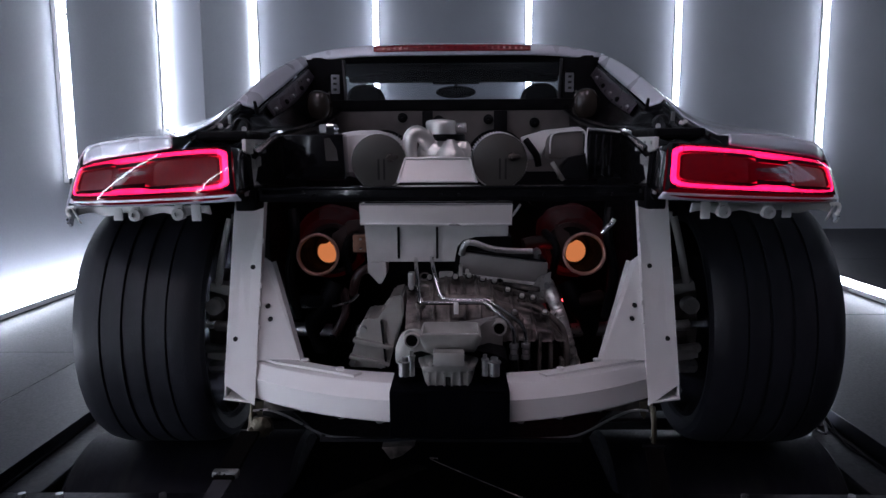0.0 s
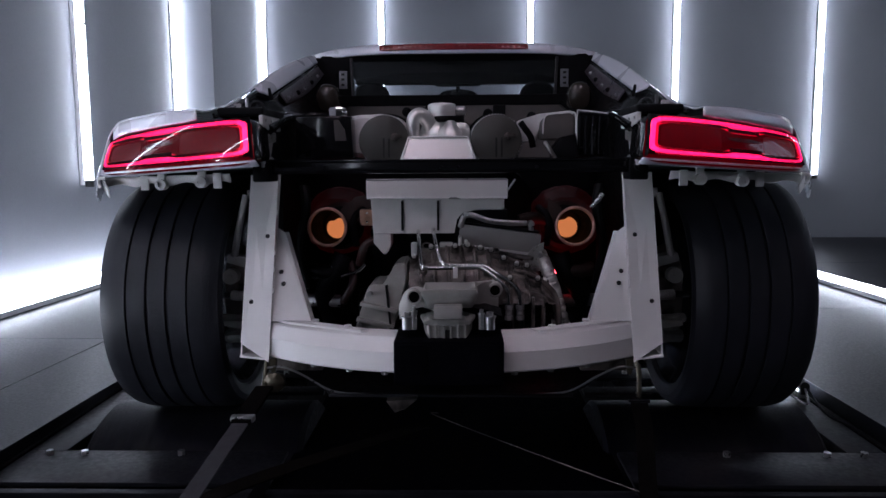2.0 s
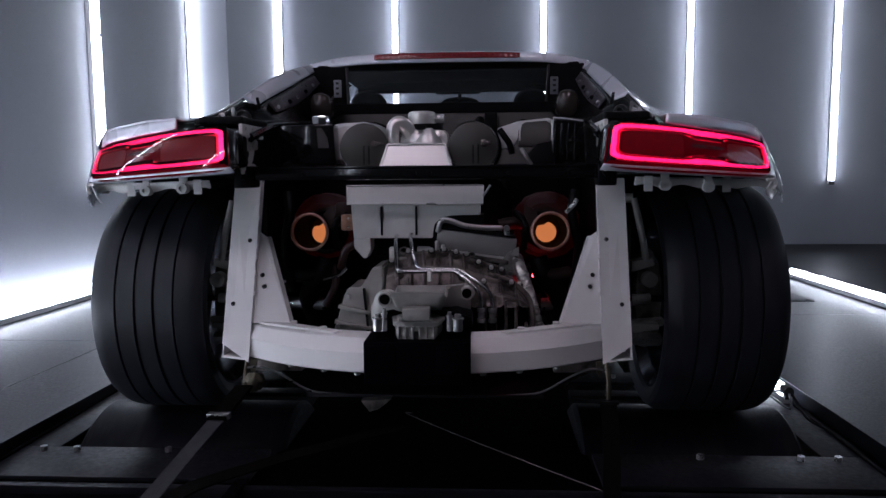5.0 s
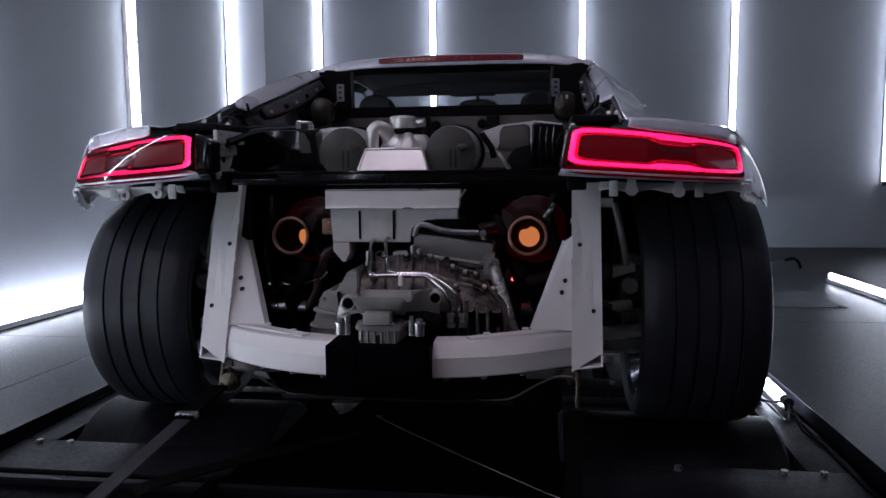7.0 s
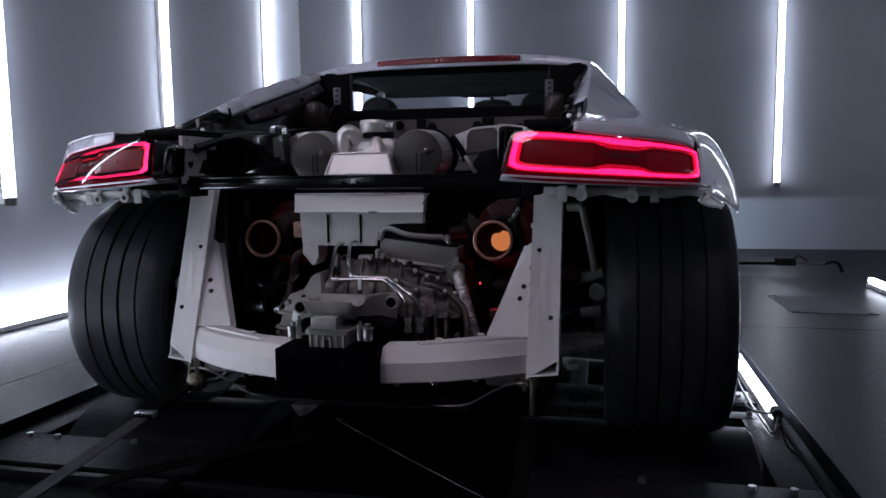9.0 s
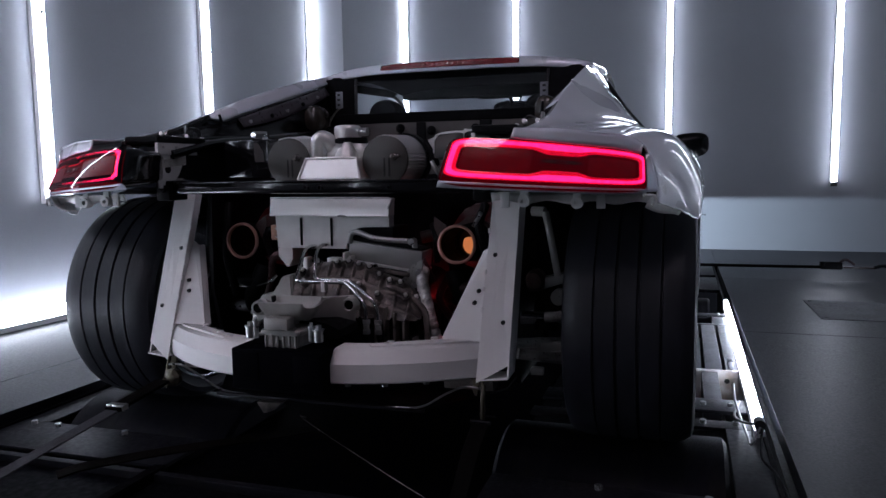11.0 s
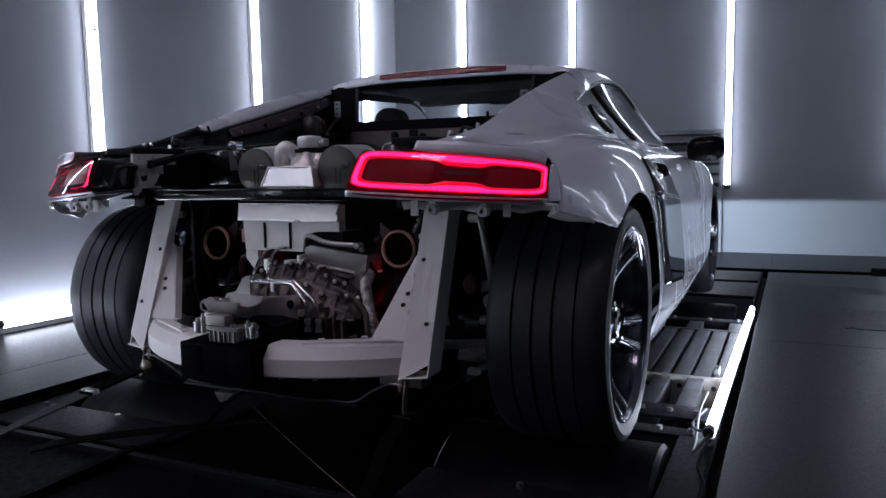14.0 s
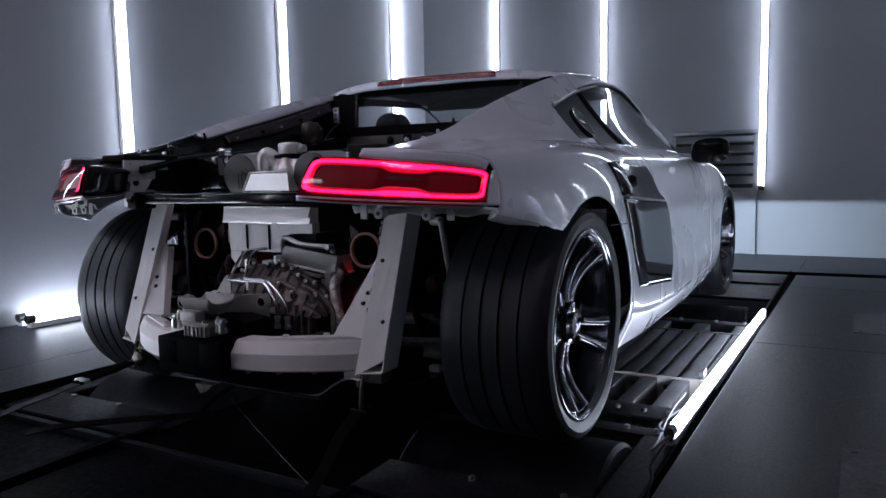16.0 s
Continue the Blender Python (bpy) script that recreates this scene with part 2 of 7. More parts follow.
# ---------------------------------------------------------------- mesh helpers
def part(name, bm, material, parent=None, label="", smooth=35):
    me = bpy.data.meshes.new(name)
    bmesh.ops.recalc_face_normals(bm, faces=bm.faces)
    bm.to_mesh(me)
    bm.free()
    me.materials.append(material if not isinstance(material, str) else M[material])
    if smooth:
        me.shade_smooth()
        me.set_sharp_from_angle(angle=radians(smooth))
    ob = new(name, me)
    if parent:
        ob.parent = parent
        ob.matrix_parent_inverse = parent.matrix_world.inverted()
    if label:
        tagged(ob, label)
    return ob


def thing(name, label, category, group="", kind="", at=(0, 0, 0)):
    e = new(name)
    e.empty_display_size = 0.05
    e.location = at
    bpy.context.view_layer.update()
    return tagged(e, label, category, group, kind)


def add_box(bm, lo, hi, bevel=0.0, m=None):
    r = bmesh.ops.create_cube(bm, size=1)
    vs = r["verts"]
    for v in vs:
        v.co = Vector([(lo[i] + hi[i]) / 2 + v.co[i] * (hi[i] - lo[i]) for i in range(3)])
    if m is not None:
        bmesh.ops.transform(bm, matrix=m, verts=vs)
    if bevel:
        es = list({e for v in vs for e in v.link_edges})
        bmesh.ops.bevel(bm, geom=es, offset=bevel, segments=2, affect="EDGES", profile=0.6)
    return vs


def box(lo, hi, bevel=0.0, m=None):
    bm = bmesh.new()
    add_box(bm, lo, hi, bevel, m)
    return bm


def add_cyl(bm, p0, p1, r0, r1=None, seg=20, caps=True):
    p0, p1 = Vector(p0), Vector(p1)
    r1 = r0 if r1 is None else r1
    q = (p1 - p0).to_track_quat("Z", "Y").to_matrix()
    rings = []
    for p, r in ((p0, r0), (p1, r1)):
        rings.append([bm.verts.new(p + q @ Vector((r * math.cos(2 * math.pi * i / seg), r * math.sin(2 * math.pi * i / seg), 0))) for i in range(seg)])
    for i in range(seg):
        bm.faces.new((rings[0][i], rings[0][(i + 1) % seg], rings[1][(i + 1) % seg], rings[1][i]))
    if caps:
        bm.faces.new(rings[0][::-1])
        bm.faces.new(rings[1])


def cyl(p0, p1, r0, r1=None, seg=20, caps=True):
    bm = bmesh.new()
    add_cyl(bm, p0, p1, r0, r1, seg, caps)
    return bm


def smooth_path(pts, n=6):
    """Catmull-Rom through the points."""
    pts = [Vector(p) for p in pts]
    if len(pts) < 3:
        return pts
    out = []
    e = [pts[0] * 2 - pts[1]] + pts + [pts[-1] * 2 - pts[-2]]
    for i in range(1, len(e) - 2):
        a, b, c, d = e[i - 1], e[i], e[i + 1], e[i + 2]
        for k in range(n):
            t = k / n
            out.append(0.5 * ((2 * b) + (c - a) * t + (2 * a - 5 * b + 4 * c - d) * t * t + (3 * b - a - 3 * c + d) * t ** 3))
    out.append(pts[-1])
    return out


def add_tube(bm, pts, r, seg=12, n=6, wobble=0.0):
    ps = smooth_path(pts, n)
    rings, up = [], Vector((0.12, 0.31, 0.94)).normalized()
    for i, p in enumerate(ps):
        d = (ps[min(i + 1, len(ps) - 1)] - ps[max(i - 1, 0)]).normalized()
        a = d.cross(up)
        if a.length < 1e-3:
            a = d.cross(Vector((1, 0, 0)))
        a.normalize()
        b = d.cross(a).normalized()
        up = -b if b.dot(up) < 0 else b
        rr = r(i / (len(ps) - 1)) if callable(r) else r
        rr *= 1 + wobble * (random.random() - 0.5)
        rings.append([bm.verts.new(p + rr * (math.cos(2 * math.pi * k / seg) * a + math.sin(2 * math.pi * k / seg) * b)) for k in range(seg)])
    for x, y in zip(rings, rings[1:]):
        for k in range(seg):
            bm.faces.new((x[k], x[(k + 1) % seg], y[(k + 1) % seg], y[k]))
    bm.faces.new(rings[0][::-1])
    bm.faces.new(rings[-1])


def tube(pts, r, seg=12, n=6, wobble=0.0):
    bm = bmesh.new()
    add_tube(bm, pts, r, seg, n, wobble)
    return bm


def add_prism(bm, poly, off):
    """A flat outline, thickened by the vector off."""
    off = Vector(off)
    a = [bm.verts.new(Vector(p)) for p in poly]
    b = [bm.verts.new(Vector(p) + off) for p in poly]
    n = len(a)
    bm.faces.new(a)
    bm.faces.new(b[::-1])
    for i in range(n):
        bm.faces.new((a[i], b[i], b[(i + 1) % n], a[(i + 1) % n]))


def prism(poly, off, bevel=0.0):
    bm = bmesh.new()
    add_prism(bm, poly, off)
    if bevel:
        bmesh.ops.bevel(bm, geom=list(bm.edges), offset=bevel, segments=2, affect="EDGES", profile=0.6)
    return bm


def add_grid(bm, f, nu, nv, u0=0.0, u1=1.0, v0=0.0, v1=1.0, keep=None):
    vs = [[bm.verts.new(f(u0 + (u1 - u0) * i / nu, v0 + (v1 - v0) * j / nv)) for j in range(nv + 1)] for i in range(nu + 1)]
    for i in range(nu):
        for j in range(nv):
            q = (vs[i][j], vs[i + 1][j], vs[i + 1][j + 1], vs[i][j + 1])
            if keep is None or keep(sum((v.co for v in q), Vector()) / 4):
                bm.faces.new(q)
    return vs


def grid(f, nu, nv, u0=0.0, u1=1.0, v0=0.0, v1=1.0, keep=None):
    bm = bmesh.new()
    add_grid(bm, f, nu, nv, u0, u1, v0, v1, keep)
    bmesh.ops.delete(bm, geom=[v for v in bm.verts if not v.link_faces], context="VERTS")
    return bm


def thicken(ob, t, offset=-1):
    m = ob.modifiers.new("thickness", "SOLIDIFY")
    m.thickness, m.offset = t, offset
    return ob


def lathe(bm, prof, origin, axis="x", seg=48):
    """Turn a profile of (along, radius) about an axis."""
    o = Vector(origin)
    rings = []
    for a, r in prof:
        ring = []
        for k in range(seg):
            c, s = math.cos(2 * math.pi * k / seg), math.sin(2 * math.pi * k / seg)
            v = Vector((a, r * c, r * s)) if axis == "x" else Vector((r * c, a, r * s)) if axis == "y" else Vector((r * c, r * s, a))
            ring.append(bm.verts.new(o + v))
        rings.append(ring)
    for x, y in zip(rings, rings[1:]):
        for k in range(seg):
            bm.faces.new((x[k], x[(k + 1) % seg], y[(k + 1) % seg], y[k]))
    return rings


def keyed(y, keys):
    """Smooth value at y from (y, value) keys."""
    if y <= keys[0][0]:
        return keys[0][1]
    for (a, va), (b, vb) in zip(keys, keys[1:]):
        if y <= b:
            t = (y - a) / (b - a)
            i = keys.index((a, va))
            sa = (vb - keys[i - 1][1]) / (b - keys[i - 1][0]) if i else (vb - va) / (b - a)
            sb = (keys[i + 2][1] - va) / (keys[i + 2][0] - a) if i + 2 < len(keys) else (vb - va) / (b - a)
            h = b - a
            return (2 * t ** 3 - 3 * t ** 2 + 1) * va + (t ** 3 - 2 * t ** 2 + t) * h * sa + (3 * t ** 2 - 2 * t ** 3) * vb + (t ** 3 - t ** 2) * h * sb
    return keys[-1][1]


# ---------------------------------------------------------------- the room
FLOOR_SLOPE = -0.0145


def fz(y):
    return -0.008 + FLOOR_SLOPE * y


WALL_L, WALL_B, WALL_R, WALL_F, CEIL = -2.44, 6.0, 4.95, -4.6, 3.6
PIT_L, PIT_R, PIT_N, PIT_F = -1.155, 1.19, -4.6, 4.45

floor_parts = []
for nm, x0, x1, y0, y1 in (("floor_left", -4.2, PIT_L, WALL_F, WALL_B + 0.2), ("floor_right", PIT_R, WALL_R, WALL_F, WALL_B + 0.2)):
    bm = bmesh.new()
    cuts = [y0, 1.75, 3.72, 4.85, y1] if x0 > 0 else [y0, -1.2, 1.05, 3.3, y1]
    for a, b in zip(cuts, cuts[1:]):
        cols = [x0, -1.5, x1] if x0 < 0 else [x0, x1]
        for c, d in zip(cols, cols[1:]):
            vs = add_box(bm, (c + 0.002, a + 0.002, -0.05), (d - 0.002, b - 0.002, 0.0), 0.0015)
    for v in bm.verts:
        v.co.z += fz(v.co.y)
    ob = part(nm, bm, "floor", smooth=0)
    tagged(ob, "dark grey smooth floor sheeting beside the rolling road pit", "floor", kind="structure")
bm = box((PIT_L + 0.0, PIT_F, -0.05), (PIT_R - 0.0, WALL_B + 0.2, 0.0))
for v in bm.verts:
    v.co.z += fz(v.co.y)
tagged(part("floor_front", bm, "floor", smooth=0), "grey floor in front of the rolling road, below the far wall", "floor", kind="structure")
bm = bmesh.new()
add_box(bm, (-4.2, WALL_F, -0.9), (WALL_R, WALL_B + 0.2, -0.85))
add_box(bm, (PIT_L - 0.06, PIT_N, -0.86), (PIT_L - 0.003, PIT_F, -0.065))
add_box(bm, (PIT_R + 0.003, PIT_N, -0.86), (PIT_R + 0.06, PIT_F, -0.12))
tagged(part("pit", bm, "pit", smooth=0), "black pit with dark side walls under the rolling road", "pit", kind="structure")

tagged(part("wall_left", box((WALL_L - 0.3, WALL_F, -0.2), (WALL_L, 4.398, CEIL)), "wall", smooth=0), "grey painted wall with vertical light tubes", "wall", kind="structure")
tagged(part("wall_pier", box((WALL_L - 0.3, 4.40, -0.2), (-2.105, WALL_B, CEIL)), "wall", smooth=0), "grey painted wall stepping forward beside the far wall", "wall", kind="structure")
tagged(part("wall_back", box((WALL_L - 0.3, WALL_B, -0.3), (WALL_R + 0.2, WALL_B + 0.2, CEIL)), "wall", smooth=0), "grey painted far wall with vertical light tubes", "wall", kind="structure")
# two unseen walls, coloured dark to hold down bounced light
tagged(part("wall_right", box((WALL_R, WALL_F, -0.3), (WALL_R + 0.2, WALL_B, CEIL)), "unseen_wall", smooth=0), "unseen wall coloured dark to limit bounced light, with added lit panes", "wall", kind="structure")
tagged(part("wall_behind", box((WALL_L - 0.3, WALL_F - 0.2, -0.3), (WALL_R + 0.2, WALL_F, CEIL)), "unseen_wall", smooth=0), "unseen wall coloured dark to limit bounced light", "wall", kind="structure")
tagged(part("ceiling", box((-4.4, WALL_F - 0.2, CEIL), (WALL_R + 0.2, WALL_B + 0.2, CEIL + 0.15)), "ceiling", smooth=0), "dark ceiling", "ceiling", kind="structure")


# vertical and floor light tubes
def tube_lamp(name, p0, p1, back, label, group, r=0.019, deep=0.027, lit="tube"):
    """A bare tube with dark end caps on a narrow white batten; back points from the tube to its support."""
    p0, p1, back = Vector(p0), Vector(p1), Vector(back)
    t = thing(name, label, "tube light", group, at=p0)
    d = (p1 - p0).normalized()
    side = d.cross(back).normalized()
    bm = bmesh.new()
    add_prism(bm, [p0 + back * 0.020 + side * s * (r + 0.001) for s in (-1, 1)] + [p1 + back * 0.020 + side * s * (r + 0.001) for s in (1, -1)], back * deep)
    part("batten", bm, "wall" if deep > 0.05 else "batten", t, smooth=0)
    part("glass_tube", cyl(p0 + d * 0.03, p1 - d * 0.03, r, seg=14), lit, t, "glowing white tube")
    if d.z > 0.9:
        c = p0 + d * (1.02 if abs(back.x) > 0.5 else 1.35)
        part("spring_clip", box((-0.006, -0.006, -0.008), (0.006, 0.006, 0.008), 0.002, Matrix.Translation(c - back * (r + 0.004) + side * r * 0.4)), "cap", t)
    for q, s in ((p0, 1), (p1, -1)):
        bm = cyl(q - d * s * 0.012, q + d * s * 0.032, r + 0.002, seg=14)
        add_box(bm, (-0.008, -0.008, -0.008), (0.008, 0.008, 0.008), 0, Matrix.Translation(q + d * s * 0.005 + back * 0.02))
        part("end_cap", bm, "cap", t)
    return t


for y, off in ((-3.4, 0.05), (-1.95, 0.05), (-0.36, 0.05), (1.235, 0.05), (2.715, 0.05), (4.345, 0.035)):
    tube_lamp("wall_tube_light", (WALL_L + off, y, 0.60), (WALL_L + off, y, 3.0), (-1, 0, 0), "glowing white vertical light tube on the grey wall", "wall tubes", 0.026, off - 0.021)
for x in (-2.075, -0.816, 0.757, 2.285, 3.78):
    tube_lamp("wall_tube_light", (x, WALL_B - 0.048, 0.55), (x, WALL_B - 0.048, 2.95), (0, 1, 0), "glowing white vertical light tube on the grey wall", "wall tubes", 0.027)
for y in (2.0, 3.6):
    tube_lamp("wall_tube_light", (WALL_R - 0.048, y, 0.60), (WALL_R - 0.048, y, 3.0), (1, 0, 0), "glowing white vertical light tube on the dark wall", "wall tubes", 0.026)
# lit panes high in the wall beside the car, unseen, added for lamp reflections
win = thing("window_1", "four unseen bluish lit panes, added for lamp reflections", "window", kind="structure", at=(WALL_R, 0.0, 2.1))
part("window_frame", box((WALL_R - 0.03, -0.66, 2.10), (WALL_R - 0.002, 0.74, 3.10), 0.004), "cap", win, smooth=0)
for k in range(4):
    part("pane", box((WALL_R - 0.036, -0.60 + k * 0.34, 2.16), (WALL_R - 0.029, -0.34 + k * 0.34, 3.04)), "pane", win, smooth=0)
for x in (-1.5,):
    tube_lamp("wall_tube_light", (x, WALL_F + 0.048, 0.55), (x, WALL_F + 0.048, 2.95), (0, -1, 0), "glowing white vertical light tube on the dark wall", "wall tubes")
# unseen warm panels added overhead as fill for the engine bay and frame
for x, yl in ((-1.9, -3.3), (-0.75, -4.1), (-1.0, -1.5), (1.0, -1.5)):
    lampbox = thing("ceiling_light", "unseen warm white fill panel added under the ceiling", "ceiling light", "ceiling lights", at=(x, yl, CEIL))
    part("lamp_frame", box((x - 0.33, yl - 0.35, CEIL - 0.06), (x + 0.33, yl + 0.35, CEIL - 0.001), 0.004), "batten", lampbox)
    part("diffuser", box((x - 0.30, yl - 0.32, CEIL - 0.066), (x + 0.30, yl + 0.32, CEIL - 0.058)), "fill_glow", lampbox, "glowing warm face of the added fill panel", smooth=0)
# the -2.33 tube is unseen, added extra bright to light the left floor
for x0, ya, yb in ((-2.375, 0.45, 3.4), (-2.275, 0.44, 3.35), (-2.33, -2.7, 0.22), (2.31, 0.25, 3.25)):
    t = tube_lamp("floor_tube_light", (x0, ya, fz(ya) + 0.05), (x0, yb, fz(yb) + 0.05), (0, 0, -1), "glowing white light tube lying on the floor", "floor tubes", lit="tube" if x0 > 0 else "floor_fill_tube" if ya < 0 else "floor_tube")
tube_lamp("pit_tube_light", (1.135, 0.30, -0.004), (1.155, 2.55, -0.03), (0, 0, -1), "glowing white light tube lying along the pit edge", "floor tubes", 0.014, lit="pit_tube")

# louvred vent on the far wall
vent = thing("wall_vent", "dark steel louvred vent set in the grey wall", "vent", at=(0.31, WALL_B, 0.84))
bm = bmesh.new()
for a, b in (((-0.10, 0.52), (0.72, 0.56)), ((-0.10, 1.09), (0.72, 1.13)), ((-0.10, 0.56), (-0.06, 1.09)), ((0.68, 0.56), (0.72, 1.09))):
    add_box(bm, (a[0], WALL_B - 0.03, a[1]), (b[0], WALL_B - 0.004, b[1]), 0.003)
part("vent_frame", bm, "vent", vent)
part("backing", box((-0.08, WALL_B - 0.012, 0.54), (0.70, WALL_B - 0.006, 1.11)), "hole", vent)
for k in range(5):
    z = 0.60 + k * 0.102
    part("slat", prism([(-0.06, WALL_B - 0.012, z + 0.075), (-0.06, WALL_B - 0.075, z + 0.01), (-0.06, WALL_B - 0.075, z), (-0.06, WALL_B - 0.012, z + 0.055)], (0.74, 0, 0)), "vent", vent, smooth=0)
tagged(part("wall_duct", box((0.66, WALL_B - 0.05, fz(6.0)), (0.715, WALL_B - 0.002, 0.53), 0.004), "wall"), "narrow grey painted upright duct under the vent", "duct")

# ---------------------------------------------------------------- the rolling road
DZ = -0.045
road = thing("rolling_road", "dark steel rolling road with rollers and slatted deck", "dynamometer", at=(0, 0.1, -0.5))
for s in (-1, 1):
    for yc, r in ((0.10, 0.30), (2.62, 0.12)):
        bm = bmesh.new()
        x0, x1 = (0.42, 1.035) if r > 0.2 else (0.45, 1.07)
        zc = -r - 0.002 if r > 0.2 else -r - 0.03
        lathe(bm, [(x0, 0.02), (x0, r - 0.012), (x0 + 0.012, r), (x1 - 0.012, r), (x1, r - 0.012), (x1, r - 0.06), (x1 - 0.01, r - 0.06), (x1 - 0.01, 0.02)], (0, yc, zc), seg=96)
        if s < 0:
            for v in bm.verts:
                v.co.x = -v.co.x
        part("roller", bm, "roller", road)
    # cross plates with their bolts, before and behind the drum
    for ya, yb in ((-0.36, -0.155), (0.36, 0.43)):
        bm = box((0.44, ya, DZ - 0.012), (1.145, yb, DZ), 0.003)
        for v in bm.verts:
            v.co.x *= s
        part("cross_plate", bm, "deck", road)
        for bx in (0.72, 0.98, 1.075):
            y = yb - 0.03 if ya < 0 else (ya + yb) / 2
            part("bolt", cyl((s * bx, y, DZ), (s * bx, y, DZ + 0.012), 0.010, seg=6), "steel", road)
    bm = box((1.045, -0.155, DZ - 0.012), (1.145, 0.36, DZ - 0.0), 0.003)
    for v in bm.verts:
        v.co.x *= s
    part("side_plate", bm, "deck", road)
    # bolted cross plate, open bay of deep bars before a pale end plate, long slats, open end bay
    bm = box((0.45, 0.53, DZ - 0.012), (1.145, 0.66, DZ), 0.003)
    for v in bm.verts:
        v.co.x *= s
    part("cross_plate", bm, "deck", road)
    for bx in (0.62, 0.80, 0.895, 0.985, 1.07):
        part("bolt", cyl((s * bx, 0.585, DZ), (s * bx, 0.585, DZ + 0.011), 0.010, seg=6), "steel", road)
    for bx in (0.53, 0.65, 0.77, 0.895, 1.02):
        bm = box((bx - 0.030, 0.655, DZ - 0.10), (bx + 0.030, 1.035, DZ - 0.004), 0.004)
        for v in bm.verts:
            v.co.x *= s
        part("bar", bm, "slat", road)
    bm = box((0.45, 1.035, DZ - 0.13), (1.145, 1.05, DZ + 0.002), 0.002)
    for v in bm.verts:
        v.co.x *= s
    endp = part("end_plate", bm, "end_plate", road, "pale scuffed steel end plate with holes")
    for bx in (0.59, 0.71, 0.832, 0.957, 1.085):
        part("bolt_hole", cyl((s * bx, 1.0335, DZ - 0.04), (s * bx, 1.037, DZ - 0.04), 0.010, seg=12), "hole", endp)
    for k in range(9):
        bx = 0.490 + k * 0.0782
        bm = box((bx - 0.0325, 1.05, DZ - 0.03), (bx + 0.0325, 1.93, DZ - 0.002), 0.004)
        for v in bm.verts:
            v.co.x *= s
        part("slat", bm, "slat", road)
    bm = box((0.45, 1.93, DZ - 0.05), (1.145, 1.96, DZ), 0.003)
    for v in bm.verts:
        v.co.x *= s
    part("cross_plate", bm, "slat", road)
    for bx in (0.50, 0.70, 0.90, 1.10):
        bm = box((bx - 0.036, 1.96, DZ - 0.06), (bx + 0.036, 2.16, DZ - 0.003), 0.003)
        for v in bm.verts:
            v.co.x *= s
        part("bar", bm, "slat", road)
    bm = box((0.45, 2.16, DZ - 0.06), (1.145, 2.24, DZ), 0.003)
    for v in bm.verts:
        v.co.x *= s
    part("cross_plate", bm, "deck", road)
    for bx in (0.6, 0.78, 0.96, 1.1):
        part("bolt", cyl((s * bx, 2.2, DZ), (s * bx, 2.2, DZ + 0.01), 0.010, seg=6), "steel", road)
    bm = box((0.45, 3.05, DZ - 0.02), (1.145, 3.62, DZ), 0.003)
    for v in bm.verts:
        v.co.x *= s
    part("front_plate", bm, "deck", road)
    bm = box((0.45, 3.80, DZ - 0.03), (1.145, 4.42, DZ - 0.01), 0.003)
    for v in bm.verts:
        v.co.x *= s
    part("front_plate", bm, "deck", road)
    part("edge_rail", box((s * 1.15 - 0.006, PIT_N, -0.10), (s * 1.15 + 0.006, PIT_F, -0.02 - 0.02), 0.002), "black_deck", road)
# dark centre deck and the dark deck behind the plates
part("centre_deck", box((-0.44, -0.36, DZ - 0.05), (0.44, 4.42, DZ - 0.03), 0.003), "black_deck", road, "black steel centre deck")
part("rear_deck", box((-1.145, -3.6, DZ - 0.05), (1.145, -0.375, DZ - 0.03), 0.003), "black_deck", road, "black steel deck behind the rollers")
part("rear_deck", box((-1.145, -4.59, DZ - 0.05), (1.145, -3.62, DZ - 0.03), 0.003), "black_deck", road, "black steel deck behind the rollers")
for s in (-1, 1):
    part("angle_rail", prism([(s * 0.44, -0.9, DZ - 0.03), (s * 0.47, -0.9, DZ - 0.03), (s * 0.47, -0.9, DZ + 0.0), (s * 0.44, -0.9, DZ + 0.0)], (0, 0.55, 0)), "black_deck", road)
bm = box((-1.14, -0.40, DZ - 0.03), (1.14, -0.375, DZ - 0.008), 0.002)
part("edge_strip", bm, "deck", road, "bright worn steel edge strip")

# plates let into the floor beside the pit
for x0, x1, y0, y1 in ((1.597, 2.02, 2.17, 2.78), (1.585, 2.3, -0.4, 0.41)):
    bm = box((x0, y0, 0), (x1, y1, 0.004), 0.001)
    for bx in (x0 + 0.03, x1 - 0.03):
        for by in (y0 + 0.03, y1 - 0.03):
            add_cyl(bm, (bx, by, 0.004), (bx, by, 0.007), 0.010, seg=8)
    for v in bm.verts:
        v.co.z += fz(v.co.y)
    tagged(part("floor_plate", bm, "plate", smooth=0), "flat grey steel cover plate screwed to the floor", "cover plate", "floor plates")

# ---------------------------------------------------------------- the car
car = thing("car", "white sports coupe on rollers, rear bumper and engine lid removed", "car", at=(0, 0, 0))
RA, FA = 0.135, 2.83      # axles along the car
WR = 0.338


def mirror_bm(bm):
    for v in bm.verts:
        v.co.x = -v.co.x
    return bm


